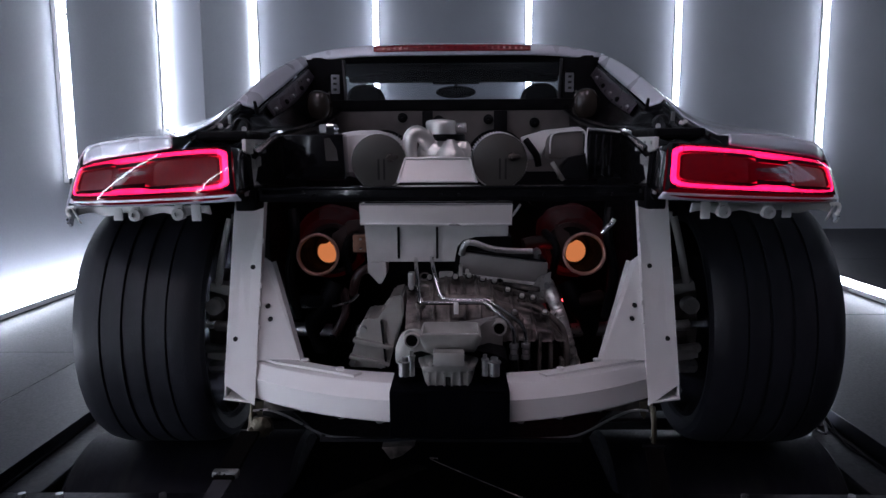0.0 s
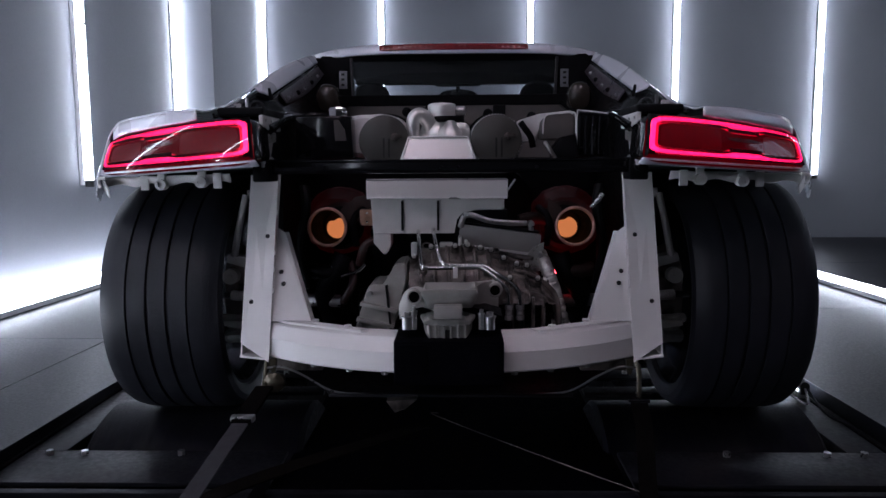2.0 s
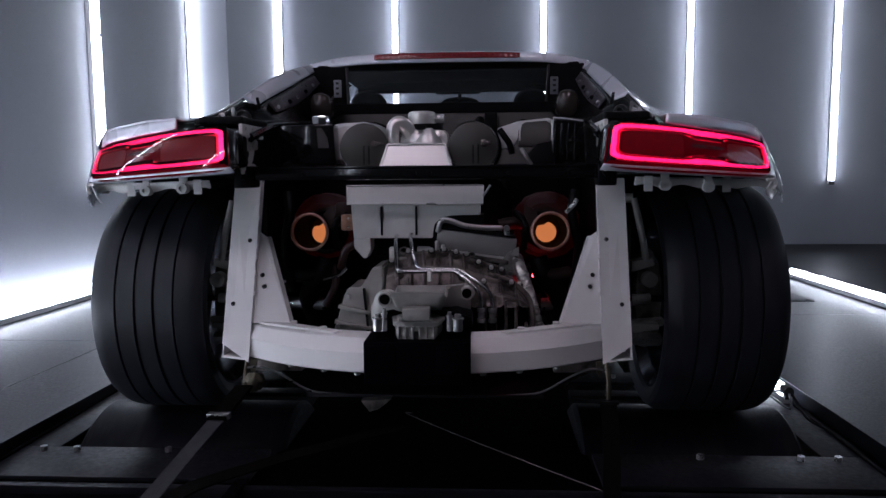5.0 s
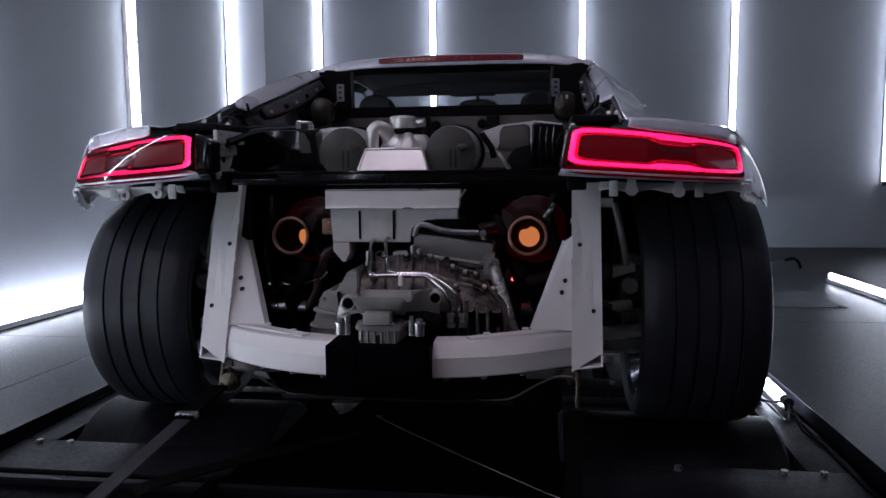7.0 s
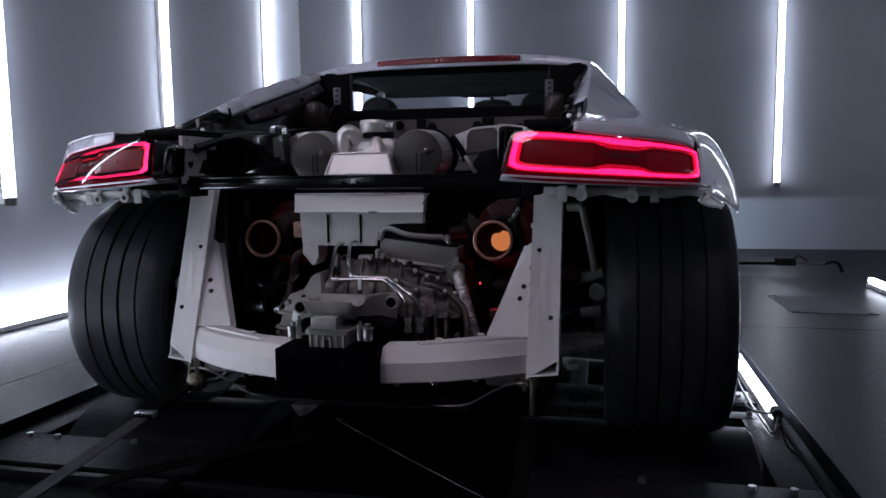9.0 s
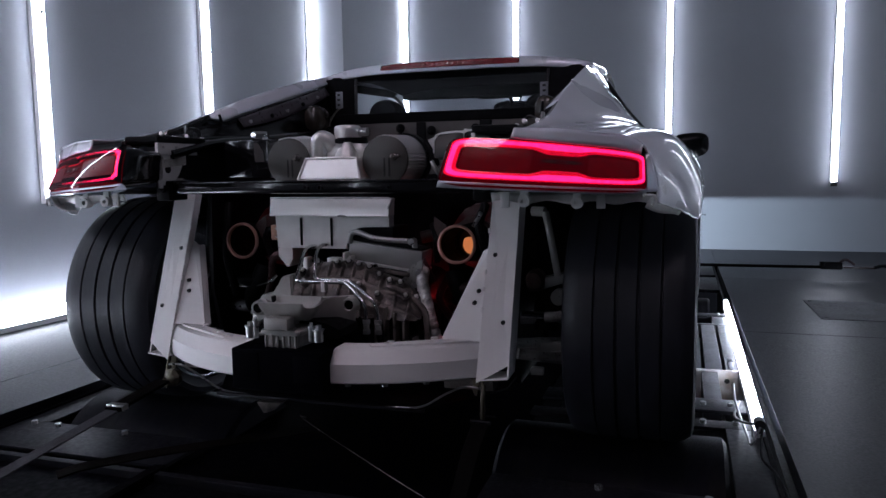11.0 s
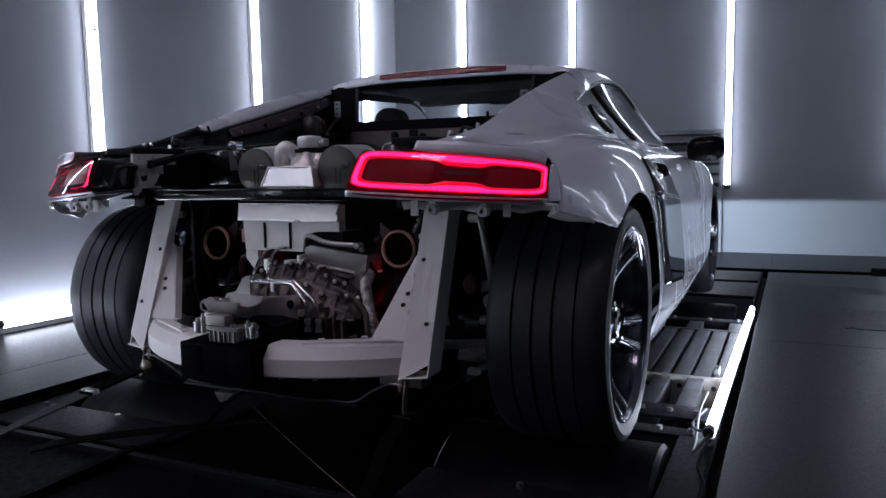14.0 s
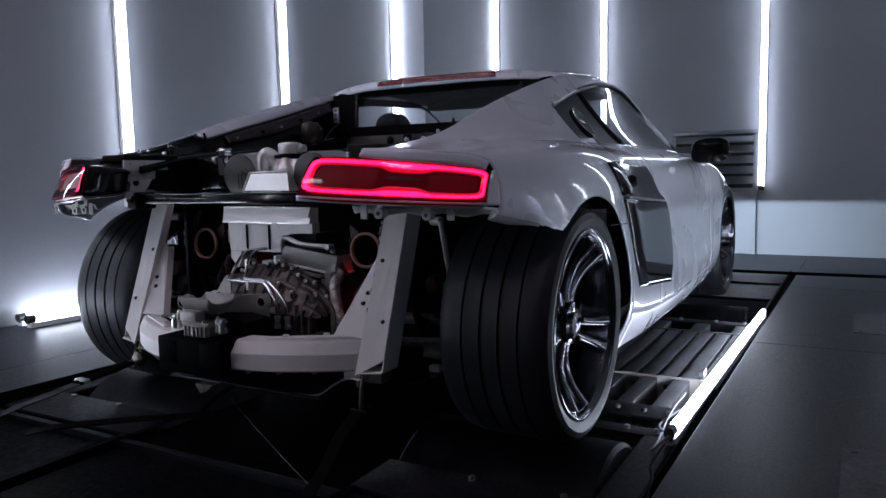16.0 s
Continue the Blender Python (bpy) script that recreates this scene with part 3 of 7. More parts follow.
# body side: six edges run along the car, from the lid opening to the sill
EDGE_X = [
    [(-0.34, 0.560), (0.0, 0.574), (0.12, 0.571), (0.45, 0.570), (0.95, 0.563)],
    [(-0.34, 0.660), (0.0, 0.66), (0.25, 0.672), (0.5, 0.680), (0.62, 0.664), (0.8, 0.638), (0.95, 0.609)],
    [(-0.34, 0.770), (0.0, 0.785), (0.3, 0.785), (0.6, 0.788), (1.3, 0.786), (2.0, 0.765), (2.4, 0.715), (2.8, 0.67), (3.2, 0.58), (3.6, 0.42)],
    [(-0.27, 0.818), (0.0, 0.878), (0.3, 0.892), (0.7, 0.872), (1.3, 0.868), (2.0, 0.868), (2.6, 0.865), (3.2, 0.77), (3.6, 0.52)],
    [(-0.27, 0.838), (-0.15, 0.889), (0.0, 0.932), (0.3, 0.950), (0.7, 0.920), (1.3, 0.908), (2.0, 0.905), (2.6, 0.918), (3.2, 0.84), (3.6, 0.57)],
    [(-0.28, 0.845), (-0.15, 0.914), (0.0, 0.957), (0.3, 0.967), (0.7, 0.937), (1.3, 0.920), (2.0, 0.912), (2.6, 0.925), (3.2, 0.86), (3.6, 0.60)],
    [(-0.29, 0.848), (-0.15, 0.918), (0.0, 0.962), (0.3, 0.970), (0.7, 0.948), (1.3, 0.936), (2.0, 0.925), (2.6, 0.920), (3.2, 0.85), (3.6, 0.60)],
    [(-0.34, 0.84), (0.0, 0.90), (0.3, 0.905), (0.7, 0.900), (1.3, 0.89), (2.0, 0.88), (2.6, 0.87), (3.2, 0.80), (3.6, 0.58)],
]
EDGE_Z = [
    [(-0.34, 0.842), (-0.1, 0.882), (0.05, 0.924), (0.2, 0.972), (0.35, 1.016), (0.58, 1.075), (0.8, 1.125), (0.95, 1.153)],
    [(-0.34, 0.838), (0.0, 0.872), (0.25, 0.912), (0.5, 0.968), (0.62, 1.010), (0.8, 1.060), (0.95, 1.108)],
    [(-0.34, 0.822), (0.0, 0.857), (0.3, 0.872), (0.6, 0.872), (1.3, 0.870), (2.0, 0.860), (2.4, 0.850), (2.8, 0.81), (3.2, 0.71), (3.6, 0.56)],
    [(-0.34, 0.796), (0.0, 0.826), (0.3, 0.832), (0.7, 0.822), (1.3, 0.808), (2.0, 0.802), (2.6, 0.785), (3.2, 0.67), (3.6, 0.53)],
    [(-0.34, 0.752), (0.0, 0.745), (0.3, 0.740), (0.7, 0.73), (1.3, 0.72), (2.0, 0.70), (2.6, 0.69), (3.2, 0.60), (3.6, 0.48)],
    [(-0.34, 0.725), (0.0, 0.66), (0.3, 0.61), (0.7, 0.56), (1.3, 0.50), (2.0, 0.50), (2.6, 0.52), (3.2, 0.47), (3.6, 0.42)],
    [(-0.34, 0.705), (0.0, 0.57), (0.3, 0.40), (0.7, 0.30), (1.3, 0.26), (2.0, 0.27), (2.6, 0.30), (3.2, 0.32), (3.6, 0.34)],
    [(-0.34, 0.690), (0.0, 0.48), (0.3, 0.22), (0.7, 0.165), (1.3, 0.15), (2.0, 0.155), (2.6, 0.19), (3.2, 0.20), (3.6, 0.22)],
]


def side_point(y, s, out=0.0):
    """A point on the body side: s from 0 (lid edge) to 7 (under the sill)."""
    k = min(int(s), 6)
    t = s - k

    def c(i):
        i = max(0, min(7, i))
        return Vector((keyed(y, EDGE_X[i]), 0, keyed(y, EDGE_Z[i])))
    lo = 2 if y > 0.95 else 0
    a, b, cc, d = c(max(k - 1, lo)), c(k), c(k + 1), c(k + 2)
    p = 0.5 * ((2 * b) + (cc - a) * t + (2 * a - 5 * b + 4 * cc - d) * t * t + (3 * b - a - 3 * cc + d) * t ** 3)
    if out:
        tan = 0.5 * ((cc - a) + (4 * a - 10 * b + 8 * cc - 2 * d) * t + (9 * b - 3 * a - 9 * cc + 3 * d) * t * t)
        n = Vector((-tan.z, 0, tan.x))
        if n.x < 0:
            n = -n
        p += n.normalized() * out
    return Vector((p.x, y, p.z))


def s_at(y, z):
    """Where on the side the height z lies, below the shoulder."""
    lo, hi = 2.0, 7.0
    for _ in range(24):
        m = (lo + hi) / 2
        if side_point(y, m).z > z:
            lo = m
        else:
            hi = m
    return lo


def arch_cut(bm, cy, cz, r):
    """Opens a round wheel arch: drops what is inside, pulls the edge to the circle."""
    kill = []
    for f in bm.faces:
        c = f.calc_center_median()
        if c.x > 0.6 and math.hypot(c.y - cy, c.z - cz) < r:
            kill.append(f)
    bmesh.ops.delete(bm, geom=kill, context="FACES")
    for v in bm.verts:
        d = math.hypot(v.co.y - cy, v.co.z - cz)
        if v.co.x > 0.6 and (d < r or (v.is_boundary and d < r + 0.022)):
            v.co.y, v.co.z = cy + (v.co.y - cy) * r / d, cz + (v.co.z - cz) * r / d


def dlo_top(y):
    """Upper edge of the side windows."""
    return keyed(y, [(0.555, 0.945), (0.565, 0.978), (0.60, 0.999), (0.70, 1.022), (0.80, 1.046), (1.0, 1.088), (1.3, 1.135), (1.5, 1.150), (1.68, 1.148), (1.85, 1.12), (2.1, 1.02), (2.25, 0.94), (2.36, 0.868)])


def sail_end(y):
    """How far down the side the sail panel reaches: to the shoulder, or to the window."""
    if y < 0.53:
        return 2.0
    lo, hi, z = 0.0, 2.0, dlo_top(max(y, 0.56)) + 0.010
    for _ in range(22):
        m = (lo + hi) / 2
        if side_point(y, m).z > z:
            lo = m
        else:
            hi = m
    f = min(1.0, (y - 0.53) / 0.03)
    return 2.0 + (lo - 2.0) * f


def side_panel(y0, y1, s0, s1, ny, ns, arch=None, out=0.0):
    bm = grid(lambda u, v: side_point(u, v, out), ny, ns, y0, y1, s0, s1)
    if arch:
        arch_cut(bm, *arch)
    return bm


RARCH, FARCH = (RA + 0.005, 0.338, 0.366), (FA, 0.335, 0.366)
for s in (1, -1):
    def put(name, bm, material, label="", t=0.004):
        if s < 0:
            mirror_bm(bm)
        ob = part(name, bm, material, car, label, smooth=60)
        if t:
            thicken(ob, t, -1)
        return ob

    # rear quarter: the upper part ends at the side glass, the lower part holds the arch
    def upper(u, v):
        ys = keyed(v, [(0.0, -0.415), (1.0, -0.372), (2.0, -0.305)])
        y = ys + u * (0.9499 - ys)
        return side_point(y, v / 2 * sail_end(y))
    bm = grid(upper, 90, 36, 0, 1, 0, 2)
    # shoulder under the window
    add_grid(bm, lambda u, v: side_point(0.528 + 0.17 * u, 1.86 + 0.14 * v), 12, 4)
    lower = grid(lambda u, v: side_point(keyed(v, [(2.0, -0.305), (3.0, -0.258), (5.0, -0.268), (7.0, -0.290)]) * (1 - u) + 0.545 * u, v), 60, 90, 0, 1, 2.0, 7.0)
    arch_cut(lower, *RARCH)
    kill = [f for f in lower.faces if f.calc_center_median().z < 0.69 - 0.27 * max(f.calc_center_median().y + 0.33, 0) and f.calc_center_median().y < RARCH[0]]
    bmesh.ops.delete(lower, geom=kill, context="FACES")
    bmesh.ops.delete(lower, geom=[v for v in lower.verts if not v.link_faces], context="VERTS")
    me = bpy.data.meshes.new("tmp")
    lower.to_mesh(me)
    lower.free()
    bm.from_mesh(me)
    bpy.data.meshes.remove(me)
    bmesh.ops.remove_doubles(bm, verts=bm.verts, dist=0.0012)
    put("rear_quarter_panel", bm, "paint")
    # folded rear edge down to the lamp
    def lip(u, v):
        a = side_point(keyed(u * 3, [(0.0, -0.415), (1.0, -0.372), (2.0, -0.305), (3.0, -0.258)]), u * 3)
        b = Vector((a.x - 0.004, a.y - 0.012, 0.8225 - 0.040 * u))
        return a.lerp(b, v)
    put("rear_lip", grid(lip, 24, 3), "paint")
    # side skirt and door
    put("side_skirt", side_panel(0.549, 2.32, 6.1, 7.0, 60, 12), "paint")
    put("door", side_panel(1.02, 2.20, 2.0, 6.09, 50, 44), "paint")
    put("rear_side_panel", side_panel(0.549, 1.016, 2.0, 6.097, 26, 44), "paint")
    put("front_wing", side_panel(2.204, 3.6, 2.0, 7.0, 80, 80, FARCH), "paint")
    # dark blade standing proud behind the door, in an upper and a lower piece
    for nm, low, top in (("side_blade", (0.372, 0.318), (0.684, 0.640)), ("side_blade_top", (0.694, 0.650), (0.798, 0.776))):
        def blade(u, v, low=low, top=top):
            z = (low[0] + (low[1] - low[0]) * u) * (1 - v) + (top[0] + (top[1] - top[0]) * u) * v
            ya = keyed(z, [(0.31, 0.665), (0.392, 0.628), (0.455, 0.590), (0.544, 0.550), (0.613, 0.500), (0.689, 0.430), (0.743, 0.392), (0.80, 0.366)])
            yb = keyed(z, [(0.31, 1.167), (0.354, 1.224), (0.441, 1.282), (0.537, 1.265), (0.642, 1.175), (0.687, 1.035), (0.774, 0.955), (0.80, 0.940)])
            y = ya + (yb - ya) * u
            e = min(1.0, min(u, 1 - u) * 9)
            crown = 0.004 + 0.012 * e + (0.010 * (1 - v) if top[0] > 0.7 else 0.006 * v) * e
            return side_point(y, s_at(y, z), crown)
        put(nm, grid(blade, 34, 18), "blade", "dark glossy side blade")
    # thin pale tube drawn for the highlight along the blade's fold
    fold = [side_point(y, s_at(y, z), 0.019) for y, z in [(0.455 + 0.66 * k / 12, 0.688 - 0.042 * k / 12) for k in range(13)]]
    put("blade_strip", tube(fold, 0.0035, 8, 2), "paint", t=0)
    seam = [side_point(y, s_at(y, 0.616 - 0.05 * (y - 0.233)), 0.0005) for y in [0.245 + 0.235 * k / 8 for k in range(9)]]
    put("panel_seam", tube(seam, 0.0016, 6, 2), "hole", t=0)
    # wheel arch liners
    for cy, cz, r, x0 in ((*RARCH, 0.50), (*FARCH, 0.55)):
        bm = bmesh.new()
        prof = []
        for k in range(25):
            a = radians(-12 + k * 8.5)
            prof.append((cy + (r + 0.004) * math.cos(a), cz + (r + 0.004) * math.sin(a)))
        vs = [[bm.verts.new((x * s, p[0], p[1])) for p in prof] for x in (x0, 0.885)]
        for k in range(24):
            if cy > 1 or prof[k][0] > RARCH[0] - 0.10:
                bm.faces.new((vs[0][k], vs[0][k + 1], vs[1][k + 1], vs[1][k]))
        bmesh.ops.delete(bm, geom=[v for v in bm.verts if not v.link_faces], context="VERTS")
        thicken(part("arch_liner", bm, "black", car), 0.004)
    # rear closing face under the lamp at the corner, thin torn flap of the panel
    bm = grid(lambda u, v: Vector((s * (0.842 + 0.070 * u - 0.014 * v), -0.285 + 0.15 * u, 0.688 - 0.030 * u - (0.024 + 0.004 * math.sin(5 * u)) * v)), 10, 4)
    thicken(part("corner_flap", bm, "frame", car, "crumpled pale sheet flap"), 0.003)


# roof, windscreen, bonnet
def roof_pt(u, v):
    y = 0.905 + (1.74 - 0.905) * v + 0.05 * u * u * (1 - v)
    hw = keyed(y, [(0.9, 0.560), (1.1, 0.558), (1.4, 0.545), (1.75, 0.51)])
    zc = keyed(y, [(0.9, 1.192), (1.1, 1.212), (1.4, 1.220), (1.75, 1.187)])
    return Vector((hw * u, y, zc - 0.014 * u * u - 0.027 * abs(u) ** 5))


thicken(part("roof", grid(roof_pt, 40, 24, -1, 1), "paint", car, smooth=60), 0.006)


def roof_lip(u, v):
    p = roof_pt(u, 0)
    return p + Vector((0, -0.014 * math.sin(v * 1.9) + 0.004 * v, -0.044 * (1 - 0.25 * u * u) * v))


thicken(part("roof_lip", grid(roof_lip, 40, 6, -1, 1), "paint", car, "pale rear lip of the roof", smooth=60), 0.003)


def screen_pt(u, v):
    a = Vector((0.515 * u, 1.765 - 0.03 * u * u, 1.183 - 0.045 * u * u))
    b = Vector((0.70 * u, 2.74 - 0.36 * u * u, 0.83 + 0.02 * u * u))
    p = a.lerp(b, v)
    p.z += 0.035 * 4 * v * (1 - v) * 0.6
    return p


part("windscreen", grid(screen_pt, 20, 10, -1, 1), "clear", car, "clear windscreen")
thicken(part("bonnet", grid(lambda u, v: Vector(((0.71 - 0.28 * v ** 2) * u, 2.75 - 0.36 * u * u * (1 - v) + 0.83 * v, 0.825 - 0.27 * v ** 1.6 + 0.02 * u * u * (1 - v) - 0.01 * u ** 4)), 20, 12, -1, 1), "paint", car, smooth=60), 0.005)
thicken(part("nose", grid(lambda u, v: Vector((0.60 * u, 3.60 - 0.12 * u * u, 0.49 - 0.29 * v)), 16, 6, -1, 1), "paint", car, smooth=60), 0.005)
part("underbody", box((-0.80, 0.45, 0.12), (0.80, 3.5, 0.15), 0.004), "black", car, "black underbody panel")

# side glass, with pillars and frame
for s in (1, -1):
    def glass_pt(y, z):
        d = z - 0.871
        x = 0.787 - 0.95 * d * (1 - 0.9 * d) - 0.066 * max(0, y - 1.2) ** 2 - 0.045 * max(0, 1.15 - y)
        return Vector((x * s, y, z))

    def dlo_low(y):
        return keyed(y, [(0.55, 0.876), (0.8, 0.872), (1.4, 0.870), (2.0, 0.862), (2.36, 0.853)])
    bm = grid(lambda u, v: glass_pt(1.00 + 1.35 * u, dlo_low(1.00 + 1.35 * u) + (dlo_top(1.00 + 1.35 * u) - dlo_low(1.00 + 1.35 * u)) * v), 40, 8)
    if s > 0:
        part("side_window", bm, "side_glass", car, "tinted side window")
    else:
        bm.free()    # glass left out on this side to brighten the view through the cabin
    bm = grid(lambda u, v: glass_pt(0.556 + 0.44 * u, dlo_low(0.556 + 0.44 * u) + (dlo_top(0.556 + 0.44 * u) - dlo_low(0.556 + 0.44 * u)) * v), 24, 8)
    part("quarter_window", bm, "quarter_glass", car, "black rear quarter window")
    # chrome oval ring of the air vent in the quarter window
    bm = bmesh.new()
    pts = [glass_pt(0.775 + 0.046 * math.cos(a) + 0.012 * math.sin(a), 0.950 + 0.052 * math.sin(a)) + Vector((s * 0.005, 0, 0.003)) for a in [2 * math.pi * k / 24 for k in range(25)]]
    add_tube(bm, pts, 0.0036, 8, 2)
    ring = part("vent_ring", bm, "chrome", car, "bright oval vent ring")
    bm = bmesh.new()
    add_prism(bm, [p - Vector((s * 0.003, 0, 0.002)) for p in pts[:-1]], Vector((s * 0.001, 0, 0.001)))
    part("vent_disc", bm, "vent", ring, "grey vent disc")
    part("vent_bar", tube([glass_pt(0.74, 0.955) + Vector((s * 0.006, 0, 0.004)), glass_pt(0.80, 0.945) + Vector((s * 0.006, 0, 0.004))], 0.003, 8, 2), "chrome", ring)
    # frame strip round the glass
    pts = [glass_pt(y, dlo_top(y) + 0.006) + Vector((s * 0.004, 0, 0)) for y in (0.555, 0.562, 0.575, 0.60, 0.7, 0.8, 1.0, 1.15, 1.3, 1.5, 1.68, 1.85, 2.0, 2.1, 2.25, 2.36)]
    part("window_seal", tube(pts, 0.008, 8, 3), "trim", car)
    pts = [glass_pt(y, dlo_low(y) - 0.004) + Vector((s * 0.004, 0, 0)) for y in (0.556, 0.6, 0.7, 1.0, 1.4, 1.8, 2.1, 2.36)]
    part("window_seal", tube(pts, 0.006, 8, 3), "chrome", car)
    part("window_seal", tube([glass_pt(0.553, 0.874), glass_pt(0.550, 0.92), glass_pt(0.553, 0.955)], 0.006, 8, 3), "trim", car)
    part("window_pillar", tube([glass_pt(1.03, 0.876), glass_pt(1.01, 0.98), glass_pt(0.985, 1.082)], 0.009, 8, 4), "trim", car)

    # painted roof rail between the glass and the roof, running down the windscreen pillar
    def rail_pt(u, v):
        y = 0.935 + 1.435 * u
        a = glass_pt(y, dlo_top(y) + 0.010)
        if y < 0.95:
            sp = side_point(y, 0.0)
            b = Vector((sp.x * s, y, sp.z))
        elif y < 1.74:
            p = roof_pt(1, (y - 0.955) / (1.74 - 0.955))
            b = Vector((p.x * s, y, p.z))
        else:
            w = (y - 1.74) / 0.63
            p = screen_pt(1.0, w * 0.99)
            b = Vector((p.x * s, y, p.z))
        p = a.lerp(b, v)
        p += Vector((s * 0.6, 0, 0.8)) * 0.014 * 4 * v * (1 - v) * min(1.0, max(0.0, y - 0.95) / 0.25)
        return p
    thicken(part("roof_rail", grid(rail_pt, 50, 8), "paint", car, smooth=60), 0.003)
    # door mirror
    bm = bmesh.new()
    bmesh.ops.create_uvsphere(bm, u_segments=24, v_segments=14, radius=1)
    for v in bm.verts:
        x, y, z = v.co
        v.co = Vector((s * (0.937 + 0.093 * math.copysign(abs(x) ** 0.75, x)), 2.05 + 0.07 * (y if y > 0 else y * 0.55), 0.859 + 0.064 * math.copysign(abs(z) ** 0.65, z) + 0.006 * x))
    mir = part("door_mirror", bm, "channel", car, "black door mirror", smooth=60)
    part("mirror_foot", tube([(s * 0.80, 2.10, 0.825), (s * 0.86, 2.09, 0.825), (s * 0.90, 2.06, 0.845)], 0.022, 10), "paint", mir)
    # handle recess
    bm = bmesh.new()
    bmesh.ops.create_uvsphere(bm, u_segments=20, v_segments=10, radius=1)
    c = side_point(1.40, s_at(1.40, 0.765))
    for v in bm.verts:
        v.co = Vector((s * (c.x - 0.001 + 0.008 * v.co.x), c.y + 0.075 * v.co.y, c.z + 0.020 * v.co.z))
    part("door_handle", bm, "paint", car)
    # headlight: a shutter lip, added unseen ahead of the nose, cuts the beam level
    hl = part("headlight", grid(lambda u, v: Vector((s * (0.28 + 0.28 * u), 3.575 - 0.05 * u, 0.55 - 0.06 * v)), 10, 4), "black", car, "headlight")
    part("beam_shutter", box((s * 0.40 - 0.20, 3.675, 0.5315), (s * 0.40 + 0.20, 3.68, 0.80)), "black", hl)
    part("shutter_arm", box((s * 0.40 - 0.02, 3.56, 0.556), (s * 0.40 + 0.02, 3.68, 0.562)), "black", hl)
    lamp = bpy.data.lights.new("headlight_beam", "SPOT")
    lamp.energy, lamp.color, lamp.spot_size, lamp.spot_blend, lamp.shadow_soft_size = 240, (0.78, 0.92, 1.0), radians(88), 1.0, 0.001
    lo = new("headlight_beam", lamp)
    lo.matrix_world = look((s * 0.40, 3.60, 0.535), (s * 0.40 + 0.5, 6.0, 0.15))
    lo.parent = hl
    lo.matrix_parent_inverse = hl.matrix_world.inverted()

# ---------------------------------------------------------------- wheels
def wheel(name, xc, yc, w, side, rear):
    """Tyre with grooves, dark polished rim of five split spokes, brake disc. xc: middle of the tread."""
    e = bpy.data.objects.new(name, None)
    scene.collection.objects.link(e)
    e.parent = car
    h = w / 2
    R = WR
    prof = [(-h + 0.022, 0.268), (-h + 0.010, 0.276), (-h + 0.002, 0.292), (-h, 0.304), (-h + 0.006, 0.319), (-h + 0.022, R - 0.008), (-h + 0.045, R - 0.002)]
    marks = (-0.080, -0.026, 0.026, 0.080) if rear else (-0.05, 0.0, 0.05)
    for g in marks:
        gw = 0.0045 if abs(g) < 0.05 else 0.003
        prof += [(g - gw, R - 0.0002), (g - gw + 0.001, R - 0.008), (g + gw - 0.001, R - 0.008), (g + gw, R - 0.0002)]
    prof += [(h - 0.045, R - 0.002), (h - 0.022, R - 0.008), (h - 0.006, 0.319), (h, 0.304), (h - 0.002, 0.292), (h - 0.010, 0.276), (h - 0.022, 0.268)]
    prof += [(h - 0.05, 0.262), (-h + 0.05, 0.262), (-h + 0.022, 0.268)]
    bm = bmesh.new()
    lathe(bm, prof, (xc * side, yc, R), seg=128)
    # fine sidewall ribs
    part("tyre", bm, "tyre", e, "black grooved tyre", smooth=28)
    bm = bmesh.new()
    o = side * (h - 0.022)
    sgn = side
    x0 = xc * side
    lathe(bm, [(x0 + sgn * (h - 0.022), 0.274), (x0 + sgn * (h - 0.008), 0.272), (x0 + sgn * (h - 0.008), 0.262), (x0 + sgn * (h - 0.020), 0.256), (x0 + sgn * (h - 0.045), 0.250), (x0 + sgn * (-h + 0.05), 0.235), (x0 + sgn * (-h + 0.02), 0.262), (x0 + sgn * (-h + 0.018), 0.272)], (0, yc, R), seg=96)
    rim = part("rim", bm, "rim", e, "dark polished alloy rim")
    # polished outer lip with two turned steps
    bm = bmesh.new()
    lathe(bm, [(x0 + sgn * (h - a), r) for a, r in ((0.0215, 0.2735), (0.006, 0.2725), (0.0045, 0.2685), (0.010, 0.2655), (0.010, 0.2625), (0.0065, 0.2595), (0.011, 0.2555), (0.024, 0.2525), (0.024, 0.2490), (0.038, 0.2470))], (0, yc, R), seg=96)
    part("rim_lip", bm, "rim_lip", rim, "bright turned rim lip")
    # five twin spokes, each bar crowned, joined near the hub
    for k in range(5):
        bm = bmesh.new()
        for tw in (-1, 1):
            rows = []
            for q in range(11):
                f = q / 10
                r = 0.040 + f * 0.212
                a = radians(-90 + 72 * k) + tw * (0.30 - 0.42 * f + 0.29 * f * f)
                hw = 0.023 - 0.008 * f + 0.008 * max(0.0, f - 0.85) / 0.15
                xo = x0 + sgn * (h - 0.070 + 0.044 * f - 0.030 * math.sin(math.pi * f))
                d = Vector((0, math.cos(a), math.sin(a)))
                n = Vector((0, -math.sin(a), math.cos(a)))
                c = Vector((xo, yc, R)) + d * r
                rows.append([bm.verts.new(c + n * hw * p + Vector((sgn * b, 0, 0))) for p, b in ((-1, -0.045), (-1.1, -0.010), (-0.55, 0.004), (0.0, 0.006), (0.55, 0.004), (1.1, -0.010), (1, -0.045))])
            for p, q in zip(rows, rows[1:]):
                for m in range(6):
                    bm.faces.new((p[m], p[m + 1], q[m + 1], q[m]))
        part("spoke", bm, "rim", rim, "dark glossy twin spoke", smooth=50)
    bm = bmesh.new()
